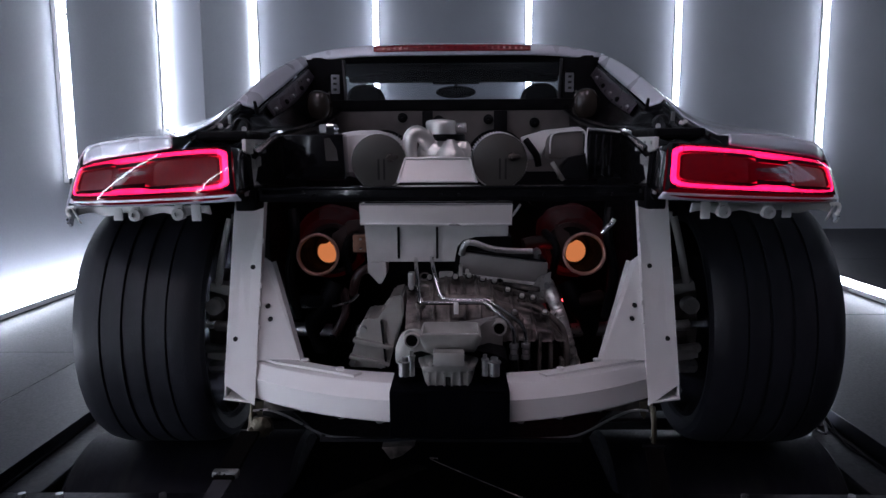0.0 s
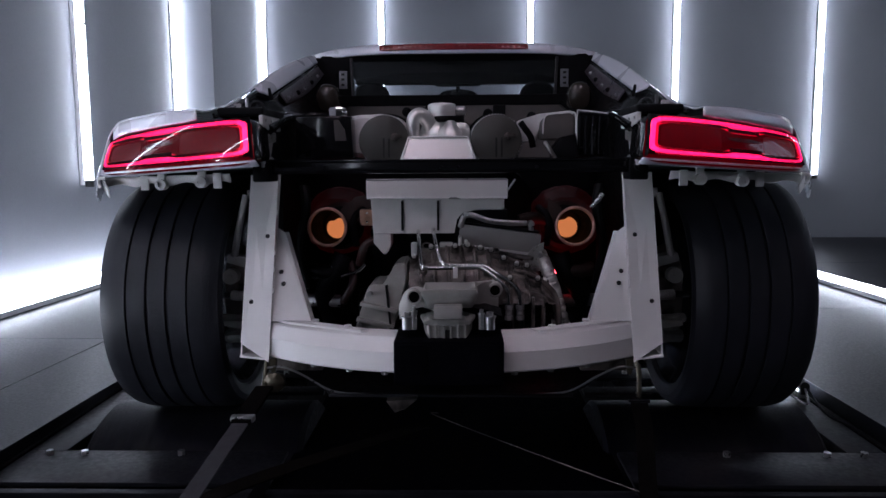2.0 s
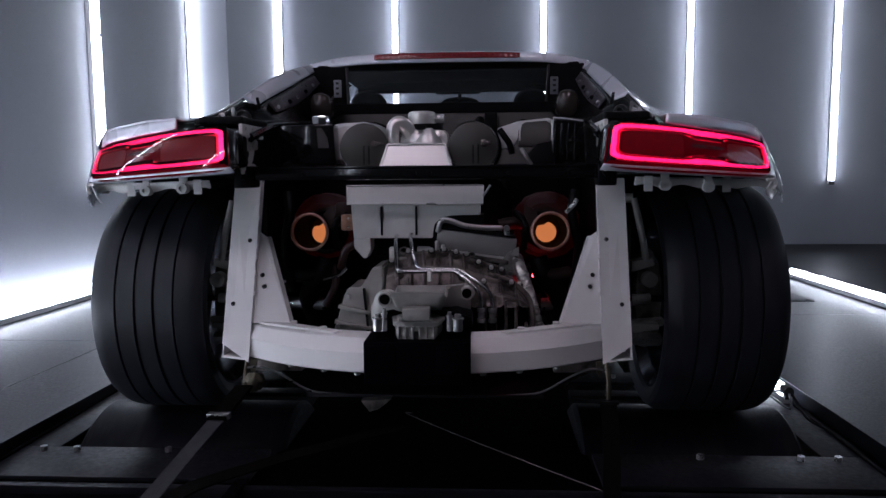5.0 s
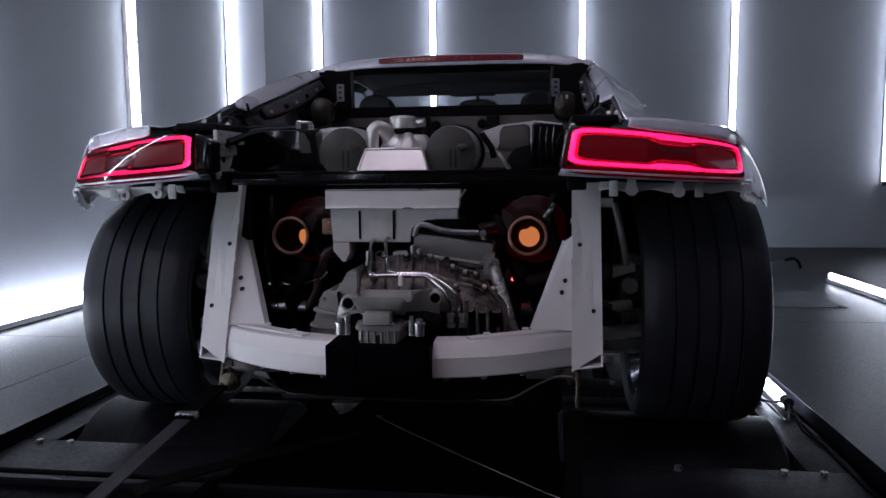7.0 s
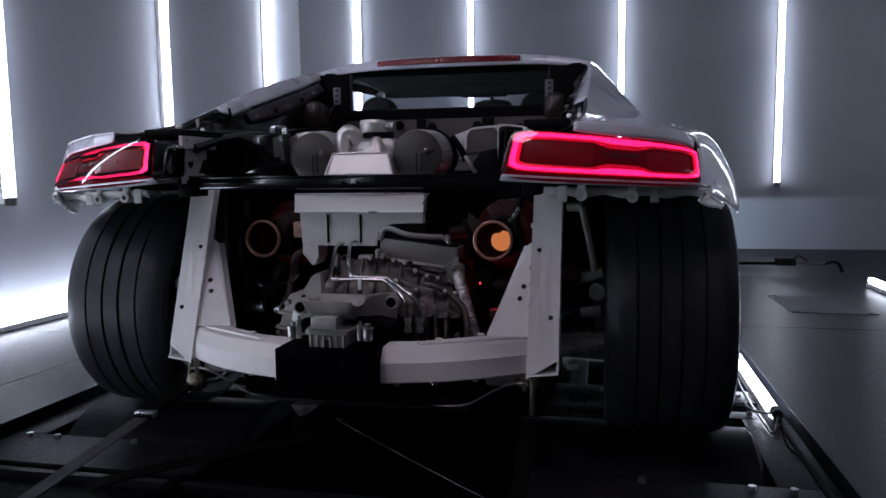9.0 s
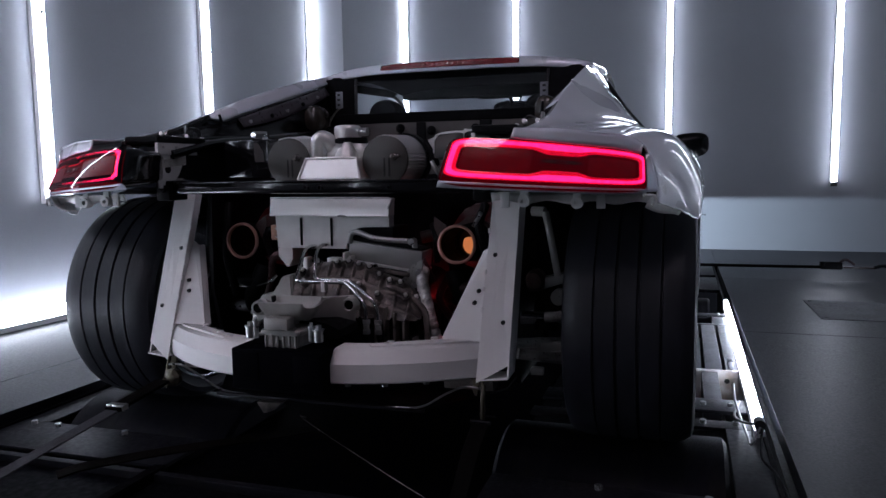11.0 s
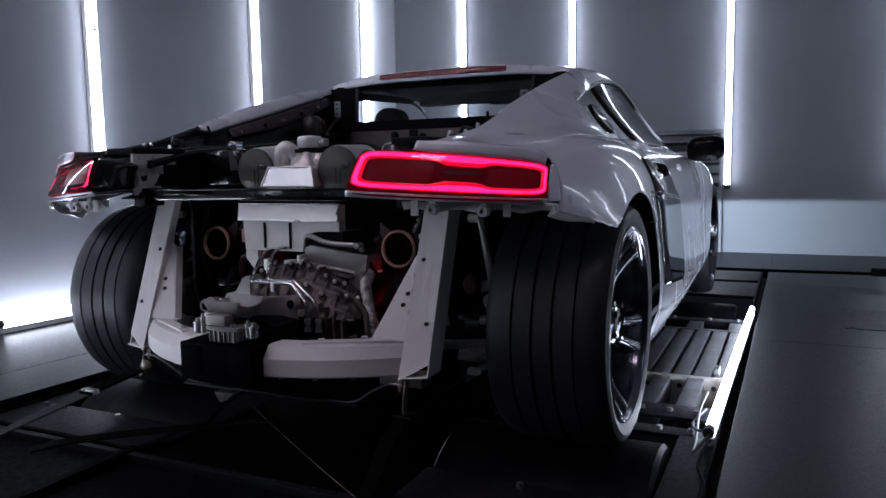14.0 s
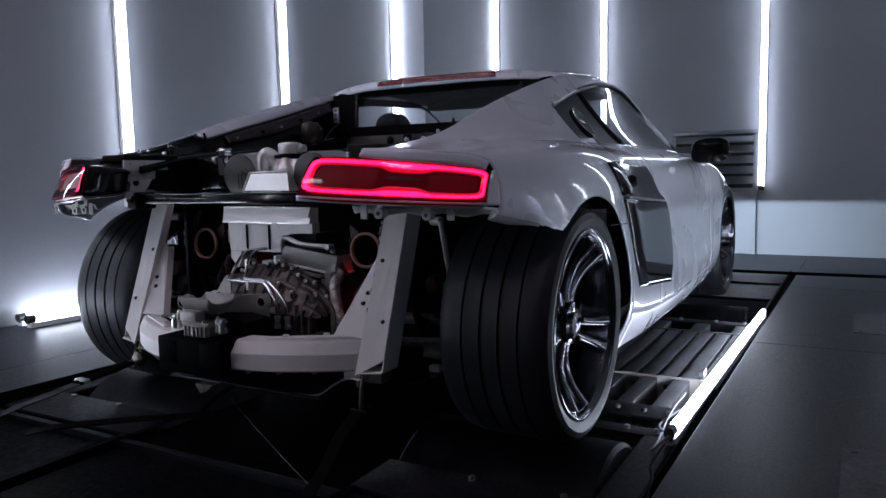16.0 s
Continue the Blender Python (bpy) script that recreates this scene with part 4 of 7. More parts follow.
    lathe(bm, [(x0 + sgn * (h - 0.10), 0.062), (x0 + sgn * (h - 0.052), 0.060), (x0 + sgn * (h - 0.046), 0.050), (x0 + sgn * (h - 0.050), 0.034), (x0 + sgn * (h - 0.044), 0.030), (x0 + sgn * (h - 0.042), 0.001)], (0, yc, R), seg=40)
    for k in range(5):
        a = 2 * math.pi * k / 5
        p = Vector((x0 + sgn * (h - 0.05), yc + 0.05 * math.cos(a), R + 0.05 * math.sin(a)))
        add_cyl(bm, p, p + Vector((sgn * 0.016, 0, 0)), 0.0085, seg=6)
    part("hub_cap", bm, "rim_lip", rim)
    bm = bmesh.new()
    lathe(bm, [(x0 + sgn * (h - 0.155), 0.06), (x0 + sgn * (h - 0.155), 0.178), (x0 + sgn * (h - 0.120), 0.178), (x0 + sgn * (h - 0.120), 0.06)], (0, yc, R), seg=64)
    part("brake_disc", bm, "disc", e)
    bm = bmesh.new()
    for k in range(9):
        a = radians(40 + k * 12)
        add_box(bm, (-0.04, -0.022, -0.045), (0.04, 0.022, 0.045), 0.006, Matrix.Translation((x0 + sgn * (h - 0.135), yc - 0.155 * math.sin(a), R + 0.155 * math.cos(a))) @ Matrix.Rotation(a, 4, "X"))
    part("brake_caliper", bm, "black", e)
    return e


for s in (1, -1):
    wheel("wheel", 0.784 if s > 0 else 0.762, RA, 0.322, s, True)
    wheel("wheel", 0.795, FA, 0.245, s, False)

# ---------------------------------------------------------------- rear lamps
def lamp_pt(u, v, out=0.0):
    """On the lamp's face: u from the inner end to the outer, v from the bottom up."""
    lo = Vector((0.408, -0.488, 0.722)).lerp(Vector((0.832, -0.300, 0.697)), u)
    hi = Vector((0.428, -0.438, 0.826)).lerp(Vector((0.825, -0.253, 0.784)), u)
    p = lo.lerp(hi, v)
    b = 4 * u * (1 - u)
    p += Vector((0.010, -0.026, 0.006 * (v - 0.3))) * b
    p.y -= 0.008 * 4 * v * (1 - v)
    p += Vector((0.38, -0.92, 0.1)).normalized() * out
    return p


LAMP_MID = lamp_pt(0.5, 0.5)


def ring_grid(bm, outer, inner, out, n=96, rows=4, crown=0.004):
    """A band on the lamp's face between two outlines of (u, v), rounded across."""
    rs = []
    for j in range(rows + 1):
        f = j / rows
        rs.append([bm.verts.new(lamp_pt(*[outer(k / n)[i] * (1 - f) + inner(k / n)[i] * f for i in (0, 1)], out + crown * 4 * f * (1 - f))) for k in range(n)])
    for a, b in zip(rs, rs[1:]):
        for k in range(n):
            bm.faces.new((a[k], a[(k + 1) % n], b[(k + 1) % n], b[k]))


def rounded(u0, u1, v0, v1, p=5.0, notch=0.0):
    """A rounded rectangle in (u, v), walked once round; notch lifts part of its lower edge."""
    def f(t):
        a = 2 * math.pi * t
        c, s_ = math.cos(a), math.sin(a)
        m = (abs(c) ** p + abs(s_) ** p) ** (-1 / p)
        u, v = (u0 + u1) / 2 + (u1 - u0) / 2 * c * m, (v0 + v1) / 2 + (v1 - v0) / 2 * s_ * m
        if notch:
            w = max(0.0, min(1.0, (u - 0.41) / 0.07)) * (1 - max(0.0, min(1.0, (u - 0.64) / 0.07)))
            v -= notch * w * max(-1.0, min(1.0, s_ * 1.6))
        return u, v
    return f


for s in (1, -1):
    e = bpy.data.objects.new("tail_light", None)
    scene.collection.objects.link(e)
    e.parent = car
    tagged(e, "rear lamp with glowing red outline and dark red lens")
    fl = mirror_bm if s < 0 else (lambda b: b)
    # housing: the face's rim, drawn back into a dark box
    bm = bmesh.new()
    n = 80
    loops = []
    face = rounded(0.0, 1.0, 0.0, 1.0, 9)
    for k, (grow, back) in enumerate(((1.0, 0.0), (1.02, 0.012), (1.0, 0.05), (0.86, 0.12), (0.7, 0.16))):
        loop = []
        for i in range(n):
            p = lamp_pt(*face(i / n), -0.001)
            p = LAMP_MID + (p - LAMP_MID) * grow + Vector((-0.25 if k > 2 else -0.1, 1, 0)) * back
            loop.append(bm.verts.new(p))
        loops.append(loop)
    for a, b in zip(loops, loops[1:]):
        for k in range(n):
            bm.faces.new((a[k], a[(k + 1) % n], b[(k + 1) % n], b[k]))
    bm.faces.new(loops[-1])
    part("housing", fl(bm), "gloss_black", e, "black lamp housing", smooth=50)
    # lens: dark red field
    bm = bmesh.new()
    ring_grid(bm, rounded(0.0, 1.0, 0.0, 1.0, 9), rounded(0.495, 0.505, 0.49, 0.51, 3), 0.0, 80, 10, 0.0)
    part("lens", fl(bm), "lamp_body", e, "dark red glossy lens", smooth=60)
    bm = bmesh.new()
    ring_grid(bm, rounded(0.010, 0.992, 0.165, 0.985, 9), rounded(0.062, 0.960, 0.315, 0.825, 9, 0.09), 0.0025, 160, 4, 0.002)
    part("light_strip", fl(bm), "lamp_strip", e, "glowing red light strip", smooth=60)
    bm = bmesh.new()
    ring_grid(bm, rounded(0.018, 0.987, 0.192, 0.955, 9), rounded(0.044, 0.974, 0.265, 0.875, 9, 0.05), 0.0055, 160, 3, 0.001)
    part("light_core", fl(bm), "lamp_core", e, "brighter glowing core of the red strip", smooth=60)
    bm = bmesh.new()
    ring_grid(bm, rounded(0.075, 0.41, 0.32, 0.80, 7), rounded(0.25, 0.27, 0.53, 0.57, 3), 0.0018, 60, 5, 0.0)
    part("inner_lens", fl(bm), "lamp_inner", e, smooth=60)
    bm = bmesh.new()
    ring_grid(bm, rounded(0.69, 0.94, 0.31, 0.76, 6), rounded(0.77, 0.78, 0.52, 0.54, 3), 0.0018, 60, 5, 0.0)
    part("inner_lens", fl(bm), "lamp_inner", e, smooth=60)
    bm = bmesh.new()
    ring_grid(bm, rounded(0.45, 0.66, 0.56, 0.64, 2.5), rounded(0.53, 0.58, 0.59, 0.61, 2.5), 0.003, 50, 3, 0.0)
    part("reflector", fl(bm), "lamp_clear", e, smooth=60)
    # thin upright baffles, added unseen over the glowing strip, narrow the beam sideways
    bm = bmesh.new()
    count = 154
    for k in range(count):
        u = 0.008 + 0.986 * (k + 0.5) / count
        mid = 0.07 * (0.45 < u < 0.66)
        spans = ((0.155, 0.99),) if u < 0.064 or u > 0.956 else ((0.155, 0.33 + mid), (0.81 - mid, 0.99))
        for va, vb in spans:
            q = [lamp_pt(u, va, 0.0045), lamp_pt(u, vb, 0.0045), lamp_pt(u, vb, 0.0076), lamp_pt(u, va, 0.0076)]
            vs = [bm.verts.new(p) for p in q]
            bm.faces.new(vs)
    for k in range(10):
        u = 0.0165 + 0.0064 * (k + 0.5) * 0.5
        bm.faces.new([bm.verts.new(lamp_pt(u, v, o)) for v, o in ((0.17, 0.0045), (0.98, 0.0045), (0.98, 0.0084), (0.17, 0.0084))])
    part("beam_baffles", fl(bm), "black", e, "fine dark baffles added over the strip to narrow its beam", smooth=0)
    part("end_bezel", fl(grid(lambda u, v: lamp_pt(0.008 + 0.004 * u, 0.12 + 0.87 * v, 0.0095 * u), 4, 14)), "black", e, "thin black bezel at the lamp's inner end", smooth=60)
    bm = bmesh.new()
    ring_grid(bm, rounded(0.002, 0.998, 0.12, 0.998, 9), rounded(0.495, 0.505, 0.55, 0.57, 3), 0.010, 80, 12, 0.0)
    cover = part("lens_cover", fl(bm), "lamp_cover", e, "clear glossy lens cover", smooth=80)
    cover.visible_shadow = False
    # pale lip under the lens
    bm = bmesh.new()
    add_grid(bm, lambda u, v: lamp_pt(u, 0.075 - 0.11 * v, 0.003 - 0.012 * v), 30, 3)
    thicken(part("lower_lip", fl(bm), "paint", e, smooth=60), 0.003)
    # painted return from the lamp's outer end to the quarter panel
    def closing(u, v):
        a = lamp_pt(1.0, 0.02 + 0.96 * v, -0.004)
        lo, hi = 2.0, 6.5
        for _ in range(20):
            m = (lo + hi) / 2
            if side_point(-0.27, m).z > a.z:
                lo = m
            else:
                hi = m
        ye = keyed(lo, [(2.0, -0.305), (3.0, -0.258), (5.0, -0.268), (7.0, -0.290)])
        return a.lerp(side_point(ye, lo), u)
    thicken(part("lamp_surround", fl(grid(closing, 6, 12)), "paint", car, smooth=60), 0.002)
    # carrier under the lamp with its lugs
    bm = bmesh.new()

    def rail(u, v):
        a = Vector((0.50, -0.385, 0.700)).lerp(Vector((0.850, -0.255, 0.690)), u)
        return a + Vector((0, 0.012 * v, -0.019 * v + 0.004 * math.sin(23 * u) * v))
    add_grid(bm, rail, 24, 3)
    ob = part("lamp_carrier", fl(bm), "frame", car, "pale lamp carrier under the rear lamp")
    thicken(ob, 0.004)
    for k, (x, y, z, r) in enumerate(((0.571, -0.362, 0.682, 0.013), (0.682, -0.318, 0.676, 0.013))):
        bm = bmesh.new()
        lathe(bm, [(-0.012, 0.006), (-0.012, r), (0.012, r), (0.012, 0.006), (0.006, 0.006), (0.006, 0.0008)], (x, y, z), "y", 24)
        add_box(bm, (x - 0.009, y - 0.004, z + 0.008), (x + 0.009, y + 0.008, z + 0.034), 0.002)
        part("lug", fl(bm), "frame", ob)
    for x, y, z in ((0.530, -0.375, 0.668), (0.732, -0.296, 0.662)):
        bm = box((x - 0.010, y - 0.003, z), (x + 0.010, y + 0.003, z + 0.036), 0.002)
        add_cyl(bm, (x, y - 0.0035, z + 0.010), (x, y + 0.0035, z + 0.010), 0.0045, seg=10)
        part("tab", fl(bm), "frame", ob)
    # hooked clip at the outer corner
    part("corner_clip", fl(tube([(0.825, -0.300, 0.692), (0.846, -0.290, 0.690), (0.850, -0.285, 0.678), (0.842, -0.290, 0.668)], 0.004, 8)), "frame", ob)
    # bracket from the frame to the lamp
    bm = bmesh.new()
    add_prism(bm, [(0.435, -0.33, 0.768), (0.435, -0.20, 0.778), (0.505, -0.20, 0.778), (0.515, -0.33, 0.768)], (0, 0, 0.022))
    add_prism(bm, [(0.44, -0.255, 0.735), (0.44, -0.20, 0.735), (0.475, -0.20, 0.768), (0.475, -0.255, 0.768)], (0.006, 0, 0))
    part("lamp_bracket", fl(bm), "alu_light", car, "pale sheet bracket holding the rear lamp")

# third brake light let into the roof's rear lip
def brake_pt(u, v, out):
    p = roof_lip(0.52 * u, 0.12 + 0.56 * v + 0.10 * abs(u) ** 10 * (0.5 - v))
    return p + Vector((0, -out, out * 0.3))


tl = part("high_brake_light", grid(lambda u, v: brake_pt(u, v, 0.004), 40, 5, -1, 1), "brake_red", car, "dark red high brake light lens", smooth=60)
thicken(tl, 0.006, 1)
for k in range(26):
    u = (k - 12.5) / 13.6
    c = brake_pt(u, 0.5, 0.0075)
    part("led", box((c.x - 0.0065, c.y - 0.002, c.z - 0.0045), (c.x + 0.0065, c.y + 0.002, c.z + 0.0045), 0.001), "brake_red", tl)

# ---------------------------------------------------------------- rear frame
for s in (1, -1):
    fl = mirror_bm if s < 0 else (lambda b: b)

    def post_pt(w, z):
        """Face of the post: w from its inner to its outer edge."""
        t = (0.69 - z) / 0.44
        return Vector((0.446 + 0.071 * w - 0.004 * t * (1 - w), -0.148 - 0.167 * t + 0.012 * w * t, z))
    bm = bmesh.new()
    face = [post_pt(0, 0.695), post_pt(1, 0.695), post_pt(1, 0.285), post_pt(0, 0.243)]
    add_prism(bm, face, (0, 0.004, 0.001))
    post = part("rear_post", fl(bm), "frame", car, "pale painted sheet post with bolt holes", smooth=0)
    bm = bmesh.new()
    side = [post_pt(1, 0.695), post_pt(1, 0.252), post_pt(1, 0.252) + Vector((0, 0.075, 0)), post_pt(1, 0.695) + Vector((0, 0.075, 0))]
    add_prism(bm, [p - Vector((0.004, -0.0045, 0)) for p in side], (0.004, 0, 0))
    part("flange", fl(bm), "frame", post, smooth=0)
    bm = bmesh.new()
    side = [post_pt(0, 0.695), post_pt(0, 0.32), post_pt(0, 0.32) + Vector((0, 0.025, 0)), post_pt(0, 0.695) + Vector((0, 0.025, 0))]
    add_prism(bm, [p + Vector((0, 0.0045, 0)) for p in side], (0.004, 0, 0))
    part("flange", fl(bm), "frame", post, smooth=0)
    part("flange", fl(prism([post_pt(0.1, 0.248), post_pt(1, 0.252), post_pt(1, 0.252) + Vector((0, 0.07, 0)), post_pt(0.1, 0.248) + Vector((0, 0.07, 0))], (0, 0, 0.004))), "frame", post, smooth=0)
    for x, z in ((0.464, 0.541), (0.496, 0.382)):
        p = post_pt((x - 0.445) / 0.071, z)
        part("bolt_hole", fl(cyl(p + Vector((0, -0.0012, 0)), p + Vector((0, 0.004, 0)), 0.0055, seg=12)), "hole", post)
    # gusset between post and beam
    g0, g1, g2, g3 = Vector((0.446, -0.170, 0.560)), Vector((0.450, -0.277, 0.336)), Vector((0.343, -0.277, 0.336)), Vector((0.425, -0.172, 0.545))
    bm = bmesh.new()
    add_prism(bm, [g0, g1, g2, g3], (0, 0.004, 0))
    gus = part("gusset", fl(bm), "frame", car, "pale painted triangular gusset", smooth=0)
    bm = bmesh.new()
    add_prism(bm, [g3 + Vector((0, 0.004, 0)), g2 + Vector((0, 0.004, 0)), g2 + Vector((-0.004, 0.022, 0.0)), g3 + Vector((-0.004, 0.022, 0))], (0.003, 0, 0.002))
    part("flange", fl(bm), "frame", gus, smooth=0)
    for x, z in ((0.427, 0.452), (0.419, 0.424)):
        f = (0.56 - z) / 0.235
        y = -0.170 - 0.112 * f
        part("bolt_hole", fl(cyl((x, y - 0.006, z), (x, y + 0.004, z), 0.0055, seg=12)), "hole", gus)
    for z in (0.60, 0.50, 0.46, 0.41):
        p = post_pt(0, z)
        part("spot_weld", fl(box((p.x - 0.004, p.y - 0.002, z - 0.006), (p.x + 0.002, p.y + 0.006, z + 0.006), 0.001)), "frame", post)


# bowed crash beam with a chamfered face
def beam_mid(u):
    x = 0.452 * u
    return x, -0.285 - 0.170 * (1 - abs(u) ** 2.2)


bm = bmesh.new()
rings = []
N = 40
for i in range(N + 1):
    u = -1 + 2 * i / N
    x, y = beam_mid(u)
    zb = 0.254 - 0.004 * abs(u)
    rings.append([bm.verts.new(Vector((x, y + dy, zb + dz))) for dy, dz in ((0.004, 0.0), (0.0, 0.004), (0.0, 0.048), (0.004, 0.053), (0.022, 0.078), (0.030, 0.081), (0.085, 0.081), (0.090, 0.076), (0.090, 0.004), (0.085, 0.0))])
for a, b in zip(rings, rings[1:]):
    for k in range(10):
        bm.faces.new((a[k], a[(k + 1) % 10], b[(k + 1) % 10], b[k]))
bm.faces.new(rings[0])
bm.faces.new(rings[-1])
beam = part("crash_beam", bm, "frame", car, "pale painted bowed crash beam", smooth=25)
for u in (-0.72, -0.52, -0.33, 0.33, 0.52, 0.72):
    x, y = beam_mid(u)
    part("bolt", cyl((x, y + 0.03, 0.240), (x, y + 0.03, 0.254), 0.008, seg=8), "steel", beam)
for s in (1, -1):
    fl = mirror_bm if s < 0 else (lambda b: b)
    bm = bmesh.new()
    add_prism(bm, [(0.19, -0.370, 0.3335), (0.205, -0.392, 0.3335), (0.40, -0.292, 0.3335), (0.435, -0.262, 0.3335), (0.345, -0.282, 0.3335)], (0, 0, 0.005))
    pl = part("beam_plate", fl(bm), "frame", beam, smooth=0)
    for x, y in ((0.24, -0.355), (0.33, -0.29), (0.385, -0.26)):
        part("bolt", fl(cyl((x, y, 0.339), (x, y, 0.344), 0.009, seg=10)), "frame", beam)
# black box clamped on the middle of the beam
bm = box((-0.121, -0.485, 0.236), (0.121, -0.335, 0.336), 0.004)
blk = part("beam_box", bm, "box_black", car, "black box on the middle of the crash beam")
for x0 in (-0.117, 0.045):
    part("panel", box((x0, -0.4875, 0.262), (x0 + 0.070, -0.484, 0.328), 0.001), "box_black", blk)
# black beam across the top of the engine bay
bm = bmesh.new()
add_box(bm, (-0.445, -0.270, 0.698), (0.445, -0.225, 0.728), 0.004)
add_box(bm, (-0.445, -0.276, 0.727), (0.445, -0.215, 0.732), 0.001)
top = part("top_beam", bm, "gloss_black", car, "gloss black beam across the engine bay")
for x in (-0.30, -0.02, 0.02, 0.21, 0.36):
    part("bolt", cyl((x, -0.276, 0.713), (x, -0.268, 0.713), 0.0045, seg=8), "black", top)
for s in (1, -1):
    fl = mirror_bm if s < 0 else (lambda b: b)
    bm = bmesh.new()
    add_box(bm, (0.43, -0.285, 0.680), (0.475, -0.205, 0.735), 0.006)
    add_cyl(bm, (0.452, -0.295, 0.715), (0.452, -0.280, 0.715), 0.014, seg=12)
    add_cyl(bm, (0.452, -0.300, 0.715), (0.452, -0.294, 0.715), 0.008, seg=6)
    part("beam_joint", fl(bm), "black", top)

# ---------------------------------------------------------------- engine bay
def ribbed(bm, lo, hi, n, axis, depth, t=0.006):
    """Thin ribs standing on the rear face (small y) of a box."""
    for k in range(n):
        f = (k + 0.5) / n
        if axis == "x":
            x = lo[0] + (hi[0] - lo[0]) * f
            add_box(bm, (x - t / 2, lo[1] - depth, lo[2]), (x + t / 2, lo[1] + 0.002, hi[2]), 0.0015)
        else:
            z = lo[2] + (hi[2] - lo[2]) * f
            add_box(bm, (lo[0], lo[1] - depth, z - t / 2), (hi[0], lo[1] + 0.002, z + t / 2), 0.0015)


def lump(rings, seg=28, power=3.2):
    """A casting lofted along y from (y, x, z, half width, half height)."""
    bm = bmesh.new()
    loops = []
    for y, x, z, w, h in rings:
        loop = []
        for k in range(seg):
            a = 2 * math.pi * k / seg
            c, s_ = math.cos(a), math.sin(a)
            m = (abs(c) ** power + abs(s_) ** power) ** (-1 / power)
            loop.append(bm.verts.new((x + w * c * m, y, z + h * s_ * m)))
        loops.append(loop)
    for a, b in zip(loops, loops[1:]):
        for k in range(seg):
            bm.faces.new((a[k], a[(k + 1) % seg], b[(k + 1) % seg], b[k]))
    bm.faces.new(loops[0])
    bm.faces.new(loops[-1])
    return bm


def rough_up(bm, size, amount):
    bmesh.ops.subdivide_edges(bm, edges=list(bm.edges), cuts=2, use_grid_fill=True)
    bm.normal_update()
    for v in bm.verts:
        v.co += v.normal * amount * noise.noise(v.co / size)
    return bm


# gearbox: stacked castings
# body is black to stand in for deep shade below and between castings
gb = part("gearbox", rough_up(lump([(-0.235, 0.055, 0.335, 0.06, 0.030), (-0.225, 0.06, 0.335, 0.135, 0.045), (-0.17, 0.07, 0.345, 0.165, 0.055), (-0.09, 0.07, 0.355, 0.175, 0.070), (0.02, 0.05, 0.37, 0.205, 0.09), (0.12, 0.02, 0.38, 0.23, 0.11)]), 0.02, 0.006), "black", car, "cast aluminium gearbox body under oily grey castings, blackened for shade", smooth=50)
# sloping ribbed top cover
COVER = [(-0.105, 0.470), (-0.07, 0.492), (-0.02, 0.504), (0.04, 0.505), (0.08, 0.500), (0.137, 0.474), (0.197, 0.451), (0.243, 0.412), (0.265, 0.372)]
WEBS = (-0.082, -0.048, -0.012, 0.026, 0.060, 0.096, 0.140, 0.186, 0.226)


def cover_pt(x, v, out=0.0):
    """On the cover: v from the bolted edge at the top down towards the rear."""
    hi = keyed(x, COVER)
    y = -0.135 - 0.110 * v ** 0.8
    z = hi - (hi - 0.372) * v ** 1.5
    return Vector((x, y - 0.6 * out, z + 0.8 * out))


def cover_relief(u, v):
    x = -0.105 + 0.370 * u
    web = max(math.exp(-((x - w - 0.014 * v) / 0.0042) ** 4) for w in WEBS)
    cross = max(math.exp(-((v - c) / 0.055) ** 4) for c in (0.10, 0.46, 0.80))
    cell = noise.noise(Vector((math.floor((x + 0.1) * 26), math.floor(v * 3.2), 3.7)))
    h = 0.0075 * max(web, 0.85 * cross) + 0.004 * cell * (1 - max(web, cross)) + 0.0018 * noise.noise(Vector((x * 90, v * 9, 0.3)))
    return cover_pt(x, v, h)


part("top_cover", grid(cover_relief, 150, 56), "alu", gb, "ribbed oily cast top cover", smooth=40)
for x, v in ((-0.094, 0.16), (-0.050, 0.10), (0.012, 0.16), (0.045, 0.12), (0.077, 0.16), (0.105, 0.10), (0.137, 0.18), (0.170, 0.24), (0.197, 0.16), (0.222, 0.42), (0.243, 0.20), (0.150, 0.62), (0.095, 0.55), (-0.07, 0.52)):
    a, b = cover_pt(x, v, 0.0), cover_pt(x, v, 0.013)
    part("bolt_boss", cyl(a, b, 0.0125, 0.0105, seg=14), "alu", gb)
    part("washer", cyl(b, cover_pt(x, v, 0.0145), 0.0085, seg=14), "black", gb)
    part("bolt", cyl(cover_pt(x, v, 0.0135), cover_pt(x, v, 0.022), 0.0062, 0.0056, seg=6), "bright_cast", gb)
# vent boss with a dark bore, small fittings behind the bolted edge
for x, r in ((-0.062, 0.014), (0.118, 0.009)):
    bm = cyl(cover_pt(x, 0.05, 0.0), cover_pt(x, 0.05, 0.020), r, seg=18)
    part("vent_boss", bm, "alu", gb)
    # black plug drawn for the dark inside of the bore
    part("bore", cyl(cover_pt(x, 0.05, 0.0195), cover_pt(x, 0.05, 0.0205), r * 0.6, seg=14), "flat_black", gb)
for x0, x1, z0, z1 in ((-0.103, -0.088, 0.480, 0.516), (-0.028, 0.006, 0.500, 0.516), (0.020, 0.029, 0.498, 0.532), (0.036, 0.045, 0.498, 0.522)):
    part("lug", box((x0, -0.150, z0), (x1, -0.120, z1), 0.003), "bright_cast", gb)
